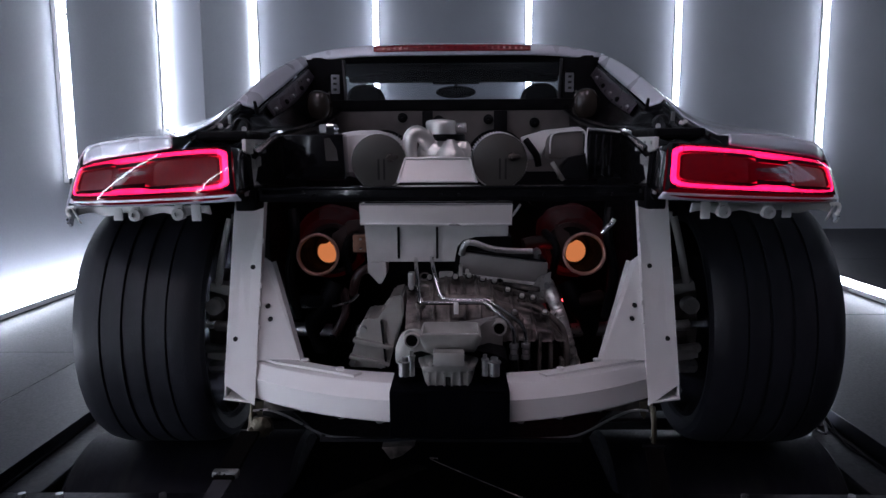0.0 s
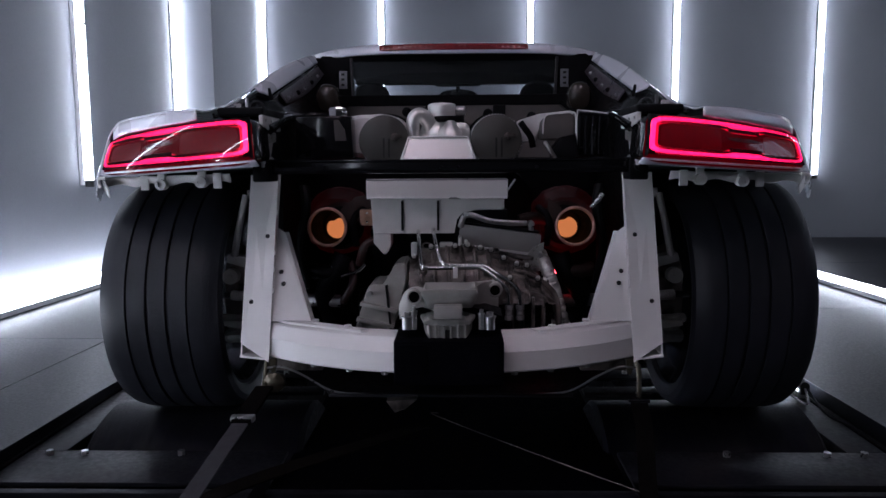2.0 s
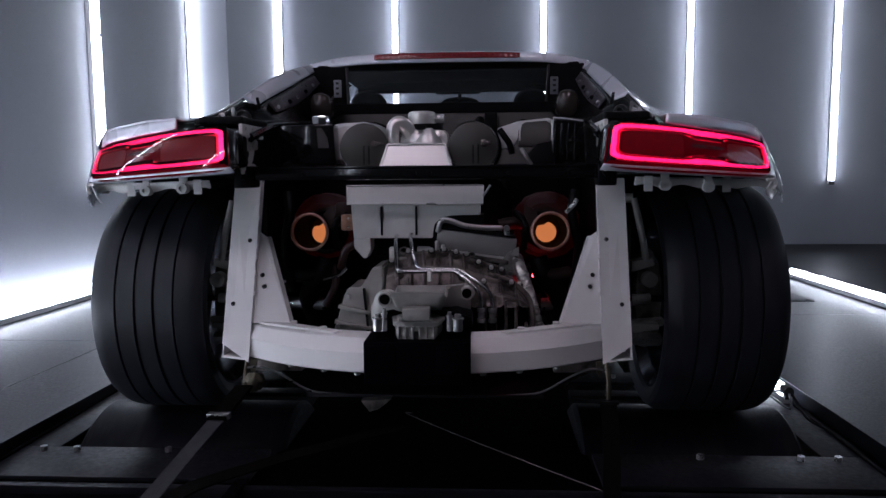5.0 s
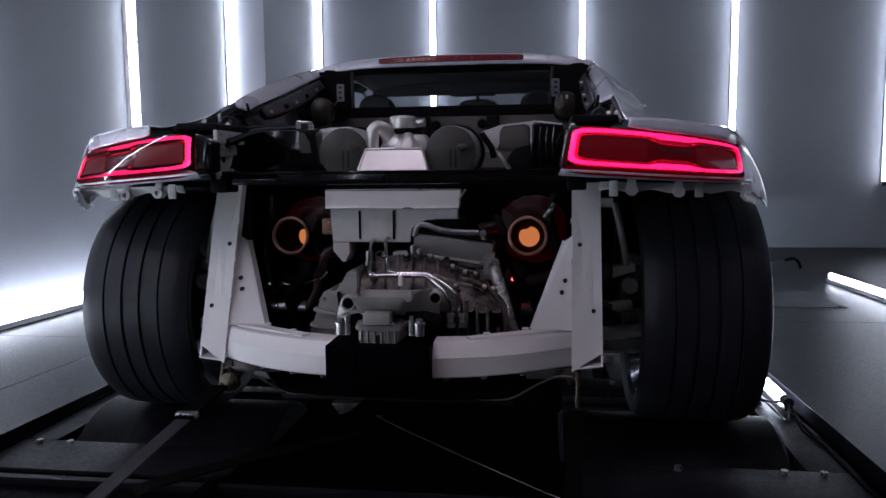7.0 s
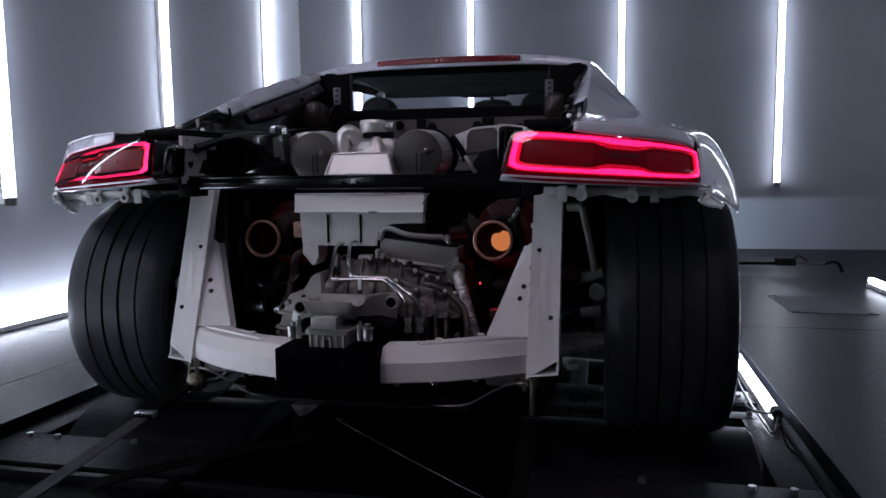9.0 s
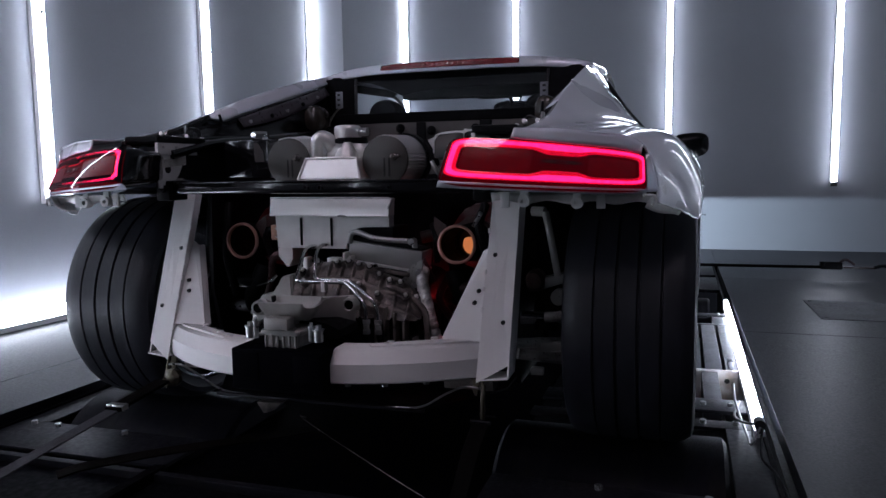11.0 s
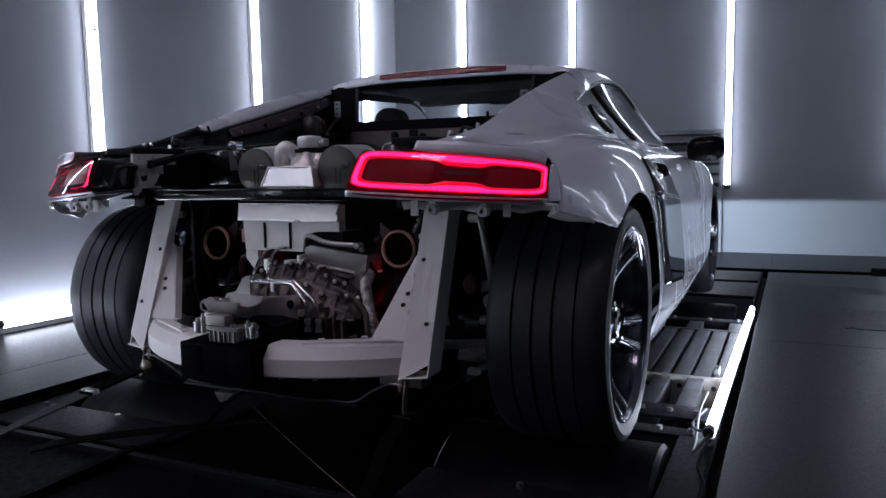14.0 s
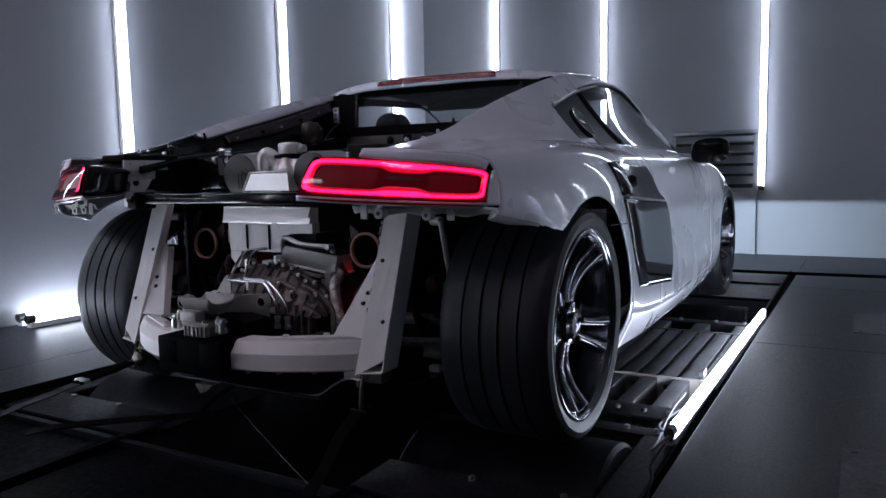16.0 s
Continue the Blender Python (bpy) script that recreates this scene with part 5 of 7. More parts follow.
# round flange standing at the right of the cover, with upright ribs
for k in range(5):
    x = 0.155 + 0.026 * k
    part("rib", box((x - 0.0035, -0.250, 0.300), (x + 0.0035, -0.215, keyed(x, COVER) - 0.055), 0.0015), "alu", gb)
part("bell_flange", tube([cover_pt(x, 0.30, -0.002) + Vector((0.012, -0.004, -0.004)) for x in (0.150, 0.185, 0.215, 0.240, 0.256)] + [Vector((0.276, -0.190, 0.345)), Vector((0.278, -0.190, 0.300))], 0.0085, 10, 5), "alu", gb)
# left flank of the gearbox
bm = bmesh.new()
add_prism(bm, [(-0.245, -0.215, 0.300), (-0.213, -0.205, 0.405), (-0.200, -0.205, 0.418), (-0.168, -0.205, 0.412), (-0.142, -0.205, 0.468), (-0.112, -0.20, 0.472), (-0.110, -0.20, 0.42), (-0.150, -0.215, 0.298)], (0.0, 0.15, 0.0))
bmesh.ops.bevel(bm, geom=list(bm.edges), offset=0.005, segments=2, affect="EDGES")
part("side_casting", rough_up(bm, 0.03, 0.0015), "cast_grey", gb, smooth=40)
for dz in (0.0, -0.040):
    part("rib", prism([(-0.228 + dz * 0.25, -0.226, 0.374 + dz), (-0.135 + dz * 0.2, -0.224, 0.354 + dz), (-0.137 + dz * 0.2, -0.224, 0.345 + dz), (-0.230 + dz * 0.25, -0.226, 0.365 + dz)], (0, 0.02, 0), 0.001), "cast_grey", gb)
part("split_line", prism([(-0.160, -0.222, 0.415), (-0.150, -0.222, 0.30), (-0.154, -0.222, 0.30), (-0.165, -0.222, 0.415)], (0, 0.02, 0)), "black", gb)
for x, z in ((-0.205, 0.395), (-0.232, 0.315), (-0.165, 0.308)):
    part("bolt", cyl((x, -0.228, z), (x, -0.20, z), 0.007, seg=8), "steel", gb)

# gearbox mount: pale casting, two round holes and a hollow saddle between them
def mount_pt(u, v):
    x = -0.115 + 0.233 * u
    hi = keyed(x, [(-0.115, 0.400), (-0.102, 0.430), (-0.078, 0.445), (-0.056, 0.440), (-0.045, 0.412), (0.045, 0.412), (0.062, 0.436), (0.09, 0.437), (0.108, 0.432), (0.118, 0.400)])
    lo = keyed(x, [(-0.115, 0.365), (-0.10, 0.372), (-0.085, 0.390), (-0.05, 0.400), (0.04, 0.400), (0.07, 0.392), (0.095, 0.372), (0.118, 0.362)])
    z = lo + (hi - lo) * v
    y = keyed(x, [(-0.115, -0.392), (-0.08, -0.412), (-0.03, -0.425), (0.028, -0.425), (0.05, -0.395), (0.08, -0.325), (0.118, -0.285)]) - 0.005 * math.sin(math.pi * v)
    return Vector((x, y, z))


bm = grid(mount_pt, 64, 22)
bmesh.ops.solidify(bm, geom=list(bm.faces), thickness=0.022)
mount = part("gearbox_mount", bm, "cast_grey", car, "pale cast gearbox mount with a hollow saddle", smooth=40)
def trough(u, v):
    """Open half pipe lying across the car, rounded shut at both ends."""
    x = -0.056 + 0.116 * u
    end = min(1.0, 9.0 * min(u + 0.015, 1.015 - u)) ** 0.5
    a = math.pi * v
    return Vector((x, -0.408 - 0.047 * math.cos(a), 0.446 - 0.044 * end * math.sin(a)))


bm = grid(trough, 30, 18)
bmesh.ops.solidify(bm, geom=list(bm.faces), thickness=0.006)
part("saddle", bm, "cast_grey", mount, "hollow pale saddle of the mount", smooth=50)
part("rear_web", prism([(0.02, -0.345, 0.440), (0.06, -0.345, 0.440), (0.112, -0.265, 0.436), (0.112, -0.265, 0.395), (0.06, -0.345, 0.395), (0.02, -0.345, 0.395)], (0, 0.02, 0), 0.002), "cast_grey", mount)
part("mount_arm", prism([(-0.10, -0.39, 0.43), (-0.085, -0.37, 0.43), (-0.06, -0.25, 0.40), (-0.10, -0.25, 0.39)], (0, 0, -0.03), 0.004), "cast_grey", mount)
part("pad", box((-0.032, -0.480, 0.384), (0.030, -0.445, 0.412), 0.003), "cast_grey", mount)
for x, y, z in ((-0.078, -0.414, 0.424), (0.109, -0.292, 0.418)):
    bm = bmesh.new()
    lathe(bm, [(-0.014, 0.0120), (-0.018, 0.0145), (-0.016, 0.0175), (0.006, 0.0195)], (x, y, z), "y", 24)
    part("hole_rim", bm, "cast_grey", mount)
    # solid black plug stands in for the shade inside the hole
    part("hole", cyl((x, y - 0.0165, z), (x, y + 0.02, z), 0.0120, seg=20), "flat_black", mount)
# dark rubber block and the ribbed pan under it
part("rubber_block", rough_up(prism([(-0.118, -0.345, 0.352), (-0.112, -0.345, 0.372), (-0.085, -0.348, 0.381), (-0.04, -0.350, 0.385), (0.04, -0.350, 0.385), (0.09, -0.348, 0.378), (0.128, -0.345, 0.362), (0.130, -0.345, 0.345), (-0.118, -0.345, 0.345)], (0, 0.10, 0)), 0.02, 0.003), "black", mount, "black rubber mount block")
pan = part("mount_pan", lump([(-0.386, -0.004, 0.338, 0.052, 0.024), (-0.38, -0.004, 0.338, 0.060, 0.0255), (-0.32, -0.004, 0.338, 0.070, 0.0255), (-0.30, -0.004, 0.338, 0.070, 0.025)], 32, 6), "cast_grey", car, "pale ribbed pan of the gearbox mount", smooth=40)
part("pan_flange", lump([(-0.392, -0.004, 0.352, 0.058, 0.006), (-0.388, -0.004, 0.352, 0.066, 0.0075), (-0.30, -0.004, 0.352, 0.084, 0.0075)], 40, 5), "cast_grey", pan)
for k in range(6):
    x = -0.054 + k * 0.020
    if abs(x + 0.004) > 0.013:
        part("rib", box((x - 0.0025, -0.391, 0.316), (x + 0.0025, -0.376, 0.346), 0.001), "cast_grey", pan)
for k in range(5):
    x = -0.048 + k * 0.022
    part("pan_bolt", cyl((x, -0.393, 0.363), (x, -0.38, 0.363), 0.005, seg=8), "cast_grey", pan)
bm = bmesh.new()
add_box(bm, (-0.017, -0.392, 0.315), (-0.011, -0.378, 0.343), 0.001)
add_box(bm, (0.003, -0.392, 0.315), (0.009, -0.378, 0.343), 0.001)
part("slot_frame", bm, "cast_grey", pan)
part("slot", box((-0.0105, -0.388, 0.315), (0.0025, -0.3855, 0.334), 0.001), "hole", pan)
for x, r, zt in ((-0.099, 0.012, 0.372), (-0.083, 0.007, 0.385), (0.077, 0.007, 0.378), (0.097, 0.012, 0.372)):
    bm = cyl((x, -0.375, 0.333), (x, -0.375, zt - 0.012), r, seg=16)
    add_cyl(bm, (x, -0.375, zt - 0.012), (x, -0.375, zt - 0.009), r * 1.25, seg=16)
    add_cyl(bm, (x, -0.375, zt - 0.009), (x, -0.375, zt), r * 0.7, seg=6)
    part("mount_post", bm, "steel", pan)

def shift(ob, fx, dy, dz):
    """Moves a part and its own parts bodily."""
    for o in [ob] + list(ob.children):
        for v in o.data.vertices:
            v.co = Vector((v.co.x * fx, v.co.y + dy, v.co.z + dz))


shift(pan, 0.80, -0.066, 0.020)
for o in pan.children:
    if o.name.startswith("mount_post"):
        shift(o, 1.18, 0.0, 0.0)
for o in mount.children:
    if o.name.startswith("rubber_block"):
        shift(o, 0.95, -0.045, 0.010)

# bright metal lines with their unions
for name, pts in (("metal_line", [(-0.085, -0.10, 0.543), (-0.084, -0.145, 0.545), (-0.080, -0.185, 0.530), (-0.073, -0.236, 0.482), (-0.067, -0.252, 0.469), (-0.050, -0.254, 0.465), (0.060, -0.257, 0.466), (0.082, -0.259, 0.463), (0.118, -0.272, 0.437), (0.138, -0.280, 0.415), (0.143, -0.280, 0.395), (0.144, -0.280, 0.372)]),
                  ("metal_line", [(-0.046, -0.10, 0.548), (-0.045, -0.145, 0.550), (-0.040, -0.185, 0.534), (-0.026, -0.228, 0.487), (-0.016, -0.241, 0.474), (0.0, -0.243, 0.470), (0.070, -0.248, 0.470), (0.090, -0.251, 0.466), (0.145, -0.264, 0.432), (0.165, -0.268, 0.412), (0.171, -0.269, 0.392), (0.172, -0.269, 0.370)])):
    ln = part(name, tube(pts, 0.0050, 12, 6), "chrome", car, "bright bent metal line")
    x, y, z = pts[-1]
    for k in range(3):
        part("union", cyl((x, y, z - 0.006 - k * 0.013), (x, y, z + 0.004 - k * 0.013), 0.0085 if k % 2 else 0.0105, seg=6), "steel", ln)
    part("lower_hose", tube([(x, y, z - 0.03), (x + 0.004, y + 0.004, z - 0.06), (x + 0.002, y + 0.02, z - 0.10)], 0.007, 10), "black", ln)
part("line_clamp", box((0.008, -0.262, 0.440), (0.019, -0.240, 0.468), 0.002), "dull_sheet", car)
# foil sleeved hose
part("foil_hose", tube([(0.238, -0.10, 0.482), (0.248, -0.14, 0.455), (0.266, -0.16, 0.405), (0.280, -0.165, 0.355), (0.291, -0.165, 0.312), (0.300, -0.15, 0.290)], 0.0165, 16, 16, 0.22), "foil", car, "crinkled silver heat sleeve hose")

# cooler on the gearbox
tilt = pose(0.13, -0.07, 0.522, 0, 7.5, 0)
cool = part("oil_cooler", box((-0.108, -0.045, -0.026), (0.108, 0.045, 0.026), 0.004, tilt), "cooler", car, "grey metal box cooler on the gearbox")
bm = box((-0.110, -0.050, -0.033), (0.110, 0.05, -0.026), 0.002, tilt)
part("lower_edge", bm, "sheet", cool)
bm = box((-0.104, -0.04, 0.027), (0.104, 0.04, 0.032), 0.002, tilt)
part("lid", bm, "black", cool)
part("cooler_pipe", tube([(0.026, -0.115, 0.555), (0.036, -0.122, 0.583), (0.058, -0.126, 0.586), (0.10, -0.126, 0.572), (0.15, -0.124, 0.566), (0.200, -0.118, 0.564)], 0.0075, 12), "steel", cool, "grey rubber pipe over the cooler")
part("banjo", cyl((0.212, -0.128, 0.562), (0.212, -0.100, 0.562), 0.009, seg=14), "steel", cool)
part("banjo_stem", cyl((0.212, -0.10, 0.562), (0.214, -0.10, 0.53), 0.008, seg=12), "steel", cool)
bm = bmesh.new()
add_prism(bm, [(0.215, -0.13, 0.50), (0.245, -0.13, 0.515), (0.240, -0.13, 0.44), (0.215, -0.13, 0.435), (0.185, -0.13, 0.458)], (0, 0.006, 0))
part("cooler_bracket", bm, "alu_light", cool)
for x, z in ((0.027, 0.50), (0.045, 0.498), (0.235, 0.50), (0.221, 0.462)):
    part("stud", cyl((x, -0.14, z - 0.02), (x, -0.10, z - 0.005), 0.007, seg=10), "steel", cool)
for pts in ([(0.06, -0.15, 0.487), (0.12, -0.16, 0.482), (0.19, -0.16, 0.462)], [(0.10, -0.15, 0.495), (0.16, -0.155, 0.484), (0.215, -0.15, 0.475)]):
    part("cooler_rail", tube(pts, 0.006, 8), "alu", cool)

# folded sheet box under the top beam
shield = part("heat_shield_box", prism([(-0.212, -0.105, 0.632), (0.142, -0.105, 0.632), (0.142, -0.105, 0.600), (0.060, -0.105, 0.600), (0.030, -0.105, 0.592), (0.015, -0.105, 0.575), (0.010, -0.105, 0.537), (-0.206, -0.105, 0.537)], (0, 0.035, 0), 0.002), "dull_sheet", car, "folded pale sheet metal box", smooth=0)
part("upper_panel", prism([(-0.220, -0.109, 0.679), (0.149, -0.117, 0.679), (0.147, -0.127, 0.632), (-0.218, -0.119, 0.632)], (0, 0.003, 0.001)), "sheet", shield, "bright upper sheet panel", smooth=0)
part("end_panel", prism([(0.149, -0.117, 0.679), (0.147, -0.127, 0.632), (0.147, -0.085, 0.632), (0.149, -0.085, 0.679)], (0.002, 0, 0)), "sheet", shield, smooth=0)
part("end_panel", prism([(-0.221, -0.109, 0.679), (-0.219, -0.119, 0.632), (-0.219, -0.02, 0.632), (-0.221, -0.02, 0.679)], (-0.002, 0, 0)), "sheet", shield, smooth=0)
part("fold_bead", tube([(-0.221, -0.110, 0.680), (-0.05, -0.1145, 0.6806), (0.149, -0.118, 0.680)], 0.0024, 8), "steel", shield)
part("fold_bead", tube([(-0.220, -0.119, 0.632), (-0.1, -0.1225, 0.6325), (0.0, -0.1245, 0.6312), (0.149, -0.127, 0.632)], 0.0028, 8), "sheet", shield)
# black strips stand in for the shade in two pressed grooves
for x in (-0.128, -0.033):
    part("rib", box((x - 0.003, -0.110, 0.545), (x + 0.003, -0.102, 0.624), 0.002), "black", shield)
part("lower_leg", prism([(-0.206, -0.104, 0.536), (-0.160, -0.104, 0.536), (-0.160, -0.104, 0.505), (-0.172, -0.104, 0.482), (-0.180, -0.104, 0.482), (-0.206, -0.104, 0.512)], (0, 0.07, 0), 0.001), "dull_sheet", shield, smooth=0)
# black block put in the cutout to stand in for its shade
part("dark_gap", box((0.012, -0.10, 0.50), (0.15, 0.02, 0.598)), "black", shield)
part("stay_rod", tube([(0.150, -0.13, 0.652), (0.168, -0.14, 0.680)], 0.003, 8), "steel", shield)

# plenum: sheet wedge, elbow and neck
ple = part("plenum", prism([(-0.128, -0.115, 0.732), (0.064, -0.115, 0.732), (0.046, -0.099, 0.790), (-0.108, -0.099, 0.790)], (0, 0.10, 0.0), 0.003), "sheet", car, "bright sheet metal plenum with a pipe neck", smooth=0)
part("weld_bead", tube([(-0.128, -0.116, 0.732), (-0.109, -0.101, 0.790), (-0.03, -0.101, 0.7915), (0.047, -0.101, 0.790), (0.064, -0.116, 0.732)], 0.0035, 8, 1), "sheet", ple)
part("elbow", tube([(-0.100, -0.05, 0.780), (-0.101, -0.05, 0.82), (-0.098, -0.048, 0.842), (-0.084, -0.044, 0.852), (-0.066, -0.038, 0.842), (-0.052, -0.030, 0.815), (-0.044, -0.025, 0.785)], lambda f: 0.0175 + 0.004 * f, 18, 8), "bright_cast", ple, "cast pale elbow pipe")
part("elbow_flange", cyl((-0.100, -0.05, 0.786), (-0.100, -0.05, 0.793), 0.024, seg=20), "bright_cast", ple)
bm = bmesh.new()
lathe(bm, [(0.785, 0.060), (0.80, 0.063), (0.822, 0.056), (0.836, 0.042), (0.846, 0.038), (0.848, 0.0385), (0.878, 0.0385), (0.883, 0.036), (0.885, 0.030), (0.887, 0.012), (0.8875, 0.001)], (-0.024, 0.0, 0), "z", 40)
part("neck", rough_up(bm, 0.05, 0.0006), "bright_cast", ple, "pale cast neck with a flat cap", smooth=50)
bm = bmesh.new()
lathe(bm, [(0.832, 0.041), (0.832, 0.044), (0.849, 0.044), (0.849, 0.041)], (-0.006, -0.010, 0), "z", 32)
part("hose_clamp", bm, "black", ple)
part("clamp_screw", box((-0.035, -0.066, 0.833), (-0.008, -0.052, 0.845), 0.002), "black", ple)
bm = bmesh.new()
lathe(bm, [(0.786, 0.038), (0.805, 0.034), (0.820, 0.020), (0.833, 0.013), (0.836, 0.009), (0.836, 0.001)], (0.0, -0.055, 0), "z", 32)
part("cone", bm, "bright_cast", ple)
part("side_lobe", rough_up(lump([(-0.06, 0.030, 0.80, 0.012, 0.015), (-0.05, 0.030, 0.805, 0.022, 0.025), (0.0, 0.030, 0.805, 0.024, 0.028)], 18, 2.4), 0.02, 0.003), "bright_cast", ple)
part("side_stub", cyl((0.012, 0.0, 0.865), (0.040, -0.004, 0.866), 0.012, seg=14), "steel", ple)

# round air filters
for x in (-0.177, 0.122):
    fo = bmesh.new()
    zc, y0 = 0.783, -0.082
    lathe(fo, [(-0.001, 0.001), (0.0, 0.060), (0.003, 0.067), (0.010, 0.0675), (0.010, 0.05)], (x, y0, zc), "y", 64)
    fil = part("air_filter", fo, "filter_cap", car, "round cone air filter with a dull flat cap")
    bm = bmesh.new()
    n = 110
    ra, rb = [], []
    for k in range(n):
        a = 2 * math.pi * k / n
        r = 0.0630 if k % 2 else 0.0700
        ra.append(bm.verts.new((x + r * math.cos(a), y0 + 0.011, zc + r * math.sin(a))))
        rb.append(bm.verts.new((x + r * 1.06 * math.cos(a), y0 + 0.150, zc + r * 1.06 * math.sin(a))))
    for k in range(n):
        bm.faces.new((ra[k], ra[(k + 1) % n], rb[(k + 1) % n], rb[k]))
    part("pleats", bm, "pleat", fil, "pale pleated filter element", smooth=0)
    part("rear_ring", cyl((x, y0 + 0.15, zc), (x, y0 + 0.175, zc), 0.08, seg=48), "black", fil)
    for dx in (0.0, 0.014):
        part("slot_mark", box((x + dx - 0.0025, y0 - 0.0015, zc - 0.045), (x + dx + 0.0025, y0 + 0.001, zc + 0.006), 0.0005), "hole", fil)
    bm = bmesh.new()
    lathe(bm, [(-0.016, 0.001), (-0.016, 0.005), (-0.010, 0.006), (-0.009, 0.010), (-0.004, 0.010), (0.0, 0.011)], (x + 0.030, y0, zc + 0.010), "y", 16)
    add_box(bm, (x + 0.024, y0 - 0.012, zc + 0.006), (x + 0.050, y0 - 0.006, zc + 0.015), 0.001)
    part("wing_nut", bm, "oily", fil)

# exhaust outlets, glowing inside
for s in (1, -1):
    fl = mirror_bm if s < 0 else (lambda b: b)
    o = Vector((0.331, -0.098, 0.554))
    ax = Vector((-0.02, 1.0, -0.06)).normalized()
    q = ax.to_track_quat("Y", "Z").to_matrix().to_4x4()
    at = Matrix.Translation(o) @ q

    def turned(prof, seg=48):
        b = bmesh.new()
        lathe(b, prof, (0, 0, 0), "y", seg)
        bmesh.ops.transform(b, matrix=at, verts=b.verts)
        return fl(b)
    ex = part("exhaust_outlet", turned([(0.008, 0.052), (0.012, 0.0525), (0.03, 0.0520), (0.16, 0.0525), (0.22, 0.062), (0.22, 0.05)]), "flat_black", car, "hot steel exhaust outlet")
    part("pipe_lip", turned([(0.008, 0.0455), (0.0, 0.0465), (-0.002, 0.049), (0.0, 0.0535), (0.007, 0.0538)]), "lip_tinted", ex, "worn steel lip of the outlet, reddened for the hot glow")
    part("pipe_bore", turned([(0.008, 0.0455), (0.10, 0.0445), (0.20, 0.044), (0.20, 0.001)]), "flat_black", ex, "flat black bore")
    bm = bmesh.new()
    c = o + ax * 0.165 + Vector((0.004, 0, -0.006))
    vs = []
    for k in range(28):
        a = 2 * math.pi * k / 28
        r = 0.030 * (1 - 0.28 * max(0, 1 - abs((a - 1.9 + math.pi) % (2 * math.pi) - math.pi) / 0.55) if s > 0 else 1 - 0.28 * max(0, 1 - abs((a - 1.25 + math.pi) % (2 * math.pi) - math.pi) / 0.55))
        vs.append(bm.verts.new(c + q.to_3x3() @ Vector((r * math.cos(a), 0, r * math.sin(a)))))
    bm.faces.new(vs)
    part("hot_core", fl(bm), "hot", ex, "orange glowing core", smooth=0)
    bm = cyl(o + ax * 0.19, o + ax * 0.21, 0.07, seg=28)
    part("turbine_housing", fl(bm), "rust", ex)
    bm = bmesh.new()
    add_prism(bm, [(o.x - 0.070, -0.075, 0.600), (o.x - 0.070, -0.075, 0.628), (o.x - 0.035, -0.075, 0.603), (o.x - 0.03, -0.075, 0.58), (o.x - 0.055, -0.075, 0.560)], (0, 0.003, 0))
    part("tab_plate", fl(bm), "rust", ex, "rusty sheet tab")
    if s > 0:
        part("probe", fl(tube([(o.x + 0.044, -0.08, 0.603), (o.x + 0.062, -0.095, 0.626), (o.x + 0.070, -0.10, 0.64)], 0.006, 8)), "steel", ex)
    part("manifold_pipe", fl(tube([(o.x - 0.05, 0.06, 0.56), (o.x - 0.10, 0.03, 0.567), (o.x - 0.14, 0.02, 0.56)], 0.018, 12)), "rust", ex)
    part("turbo_body", fl(rough_up(lump([(0.11, o.x + 0.01, 0.55, 0.07, 0.07), (0.16, o.x + 0.01, 0.55, 0.10, 0.10), (0.25, o.x + 0.01, 0.55, 0.10, 0.10), (0.30, o.x, 0.55, 0.06, 0.06)], 20, 2.3), 0.03, 0.006)), "turbo_hot", ex, "hot dull red turbo housing")
    part("down_pipe", fl(tube([(o.x - 0.03, -0.02, 0.47), (o.x - 0.01, -0.03, 0.42), (o.x + 0.03, 0.0, 0.36), (o.x + 0.02, 0.05, 0.28)], 0.028, 14)), "black", ex)
    # loose dark parts round the outlets: half shafts, hoses, ducts
    part("drive_shaft", fl(tube([(0.20, -0.02, 0.335), (0.40, 0.02, 0.335), (0.60, 0.08, 0.335)], 0.018, 12)), "steel", car)
    bm = bmesh.new()
    lathe(bm, [q for k in range(6) for q in ((0.25 + k * 0.011, 0.034 - 0.002 * k), (0.2555 + k * 0.011, 0.044 - 0.002 * k))], (0, 0.0, 0.335), "x", 24)
    part("shaft_boot", fl(bm), "black", car)
    part("coil_duct", fl(tube([(0.30, -0.03, 0.43), (0.345, -0.04, 0.425), (0.39, -0.02, 0.43)], 0.019, 12)), "rust" if s > 0 else "black", car)
    for pts, r, mt in (([(0.19, -0.06, 0.52), (0.23, -0.09, 0.505), (0.25, -0.07, 0.45)], 0.012, "red_hose"), ([(0.40, -0.05, 0.66), (0.39, -0.08, 0.60), (0.41, -0.06, 0.50), (0.40, -0.03, 0.38)], 0.013, "black"), ([(0.28, -0.02, 0.45), (0.27, -0.06, 0.40), (0.30, -0.05, 0.34)], 0.011, "red_hose"), ([(0.24, -0.02, 0.60), (0.265, -0.07, 0.57), (0.26, -0.05, 0.50)], 0.010, "black")):
        part("hose", fl(tube(pts, r, 10, 6)), mt, car)
bm = cyl((0.292, 0.014, 0.428), (0.300, 0.022, 0.446), 0.014, seg=14)
add_cyl(bm, (0.288, 0.010, 0.420), (0.292, 0.014, 0.428), 0.018, seg=14)
part("hot_flange", bm, "red_hot", car, "red hot exhaust flange")
band = part("band", box((-0.246, -0.075, 0.556), (-0.205, -0.045, 0.600), 0.003), "copper", car, "coppery clamp band with rivets")
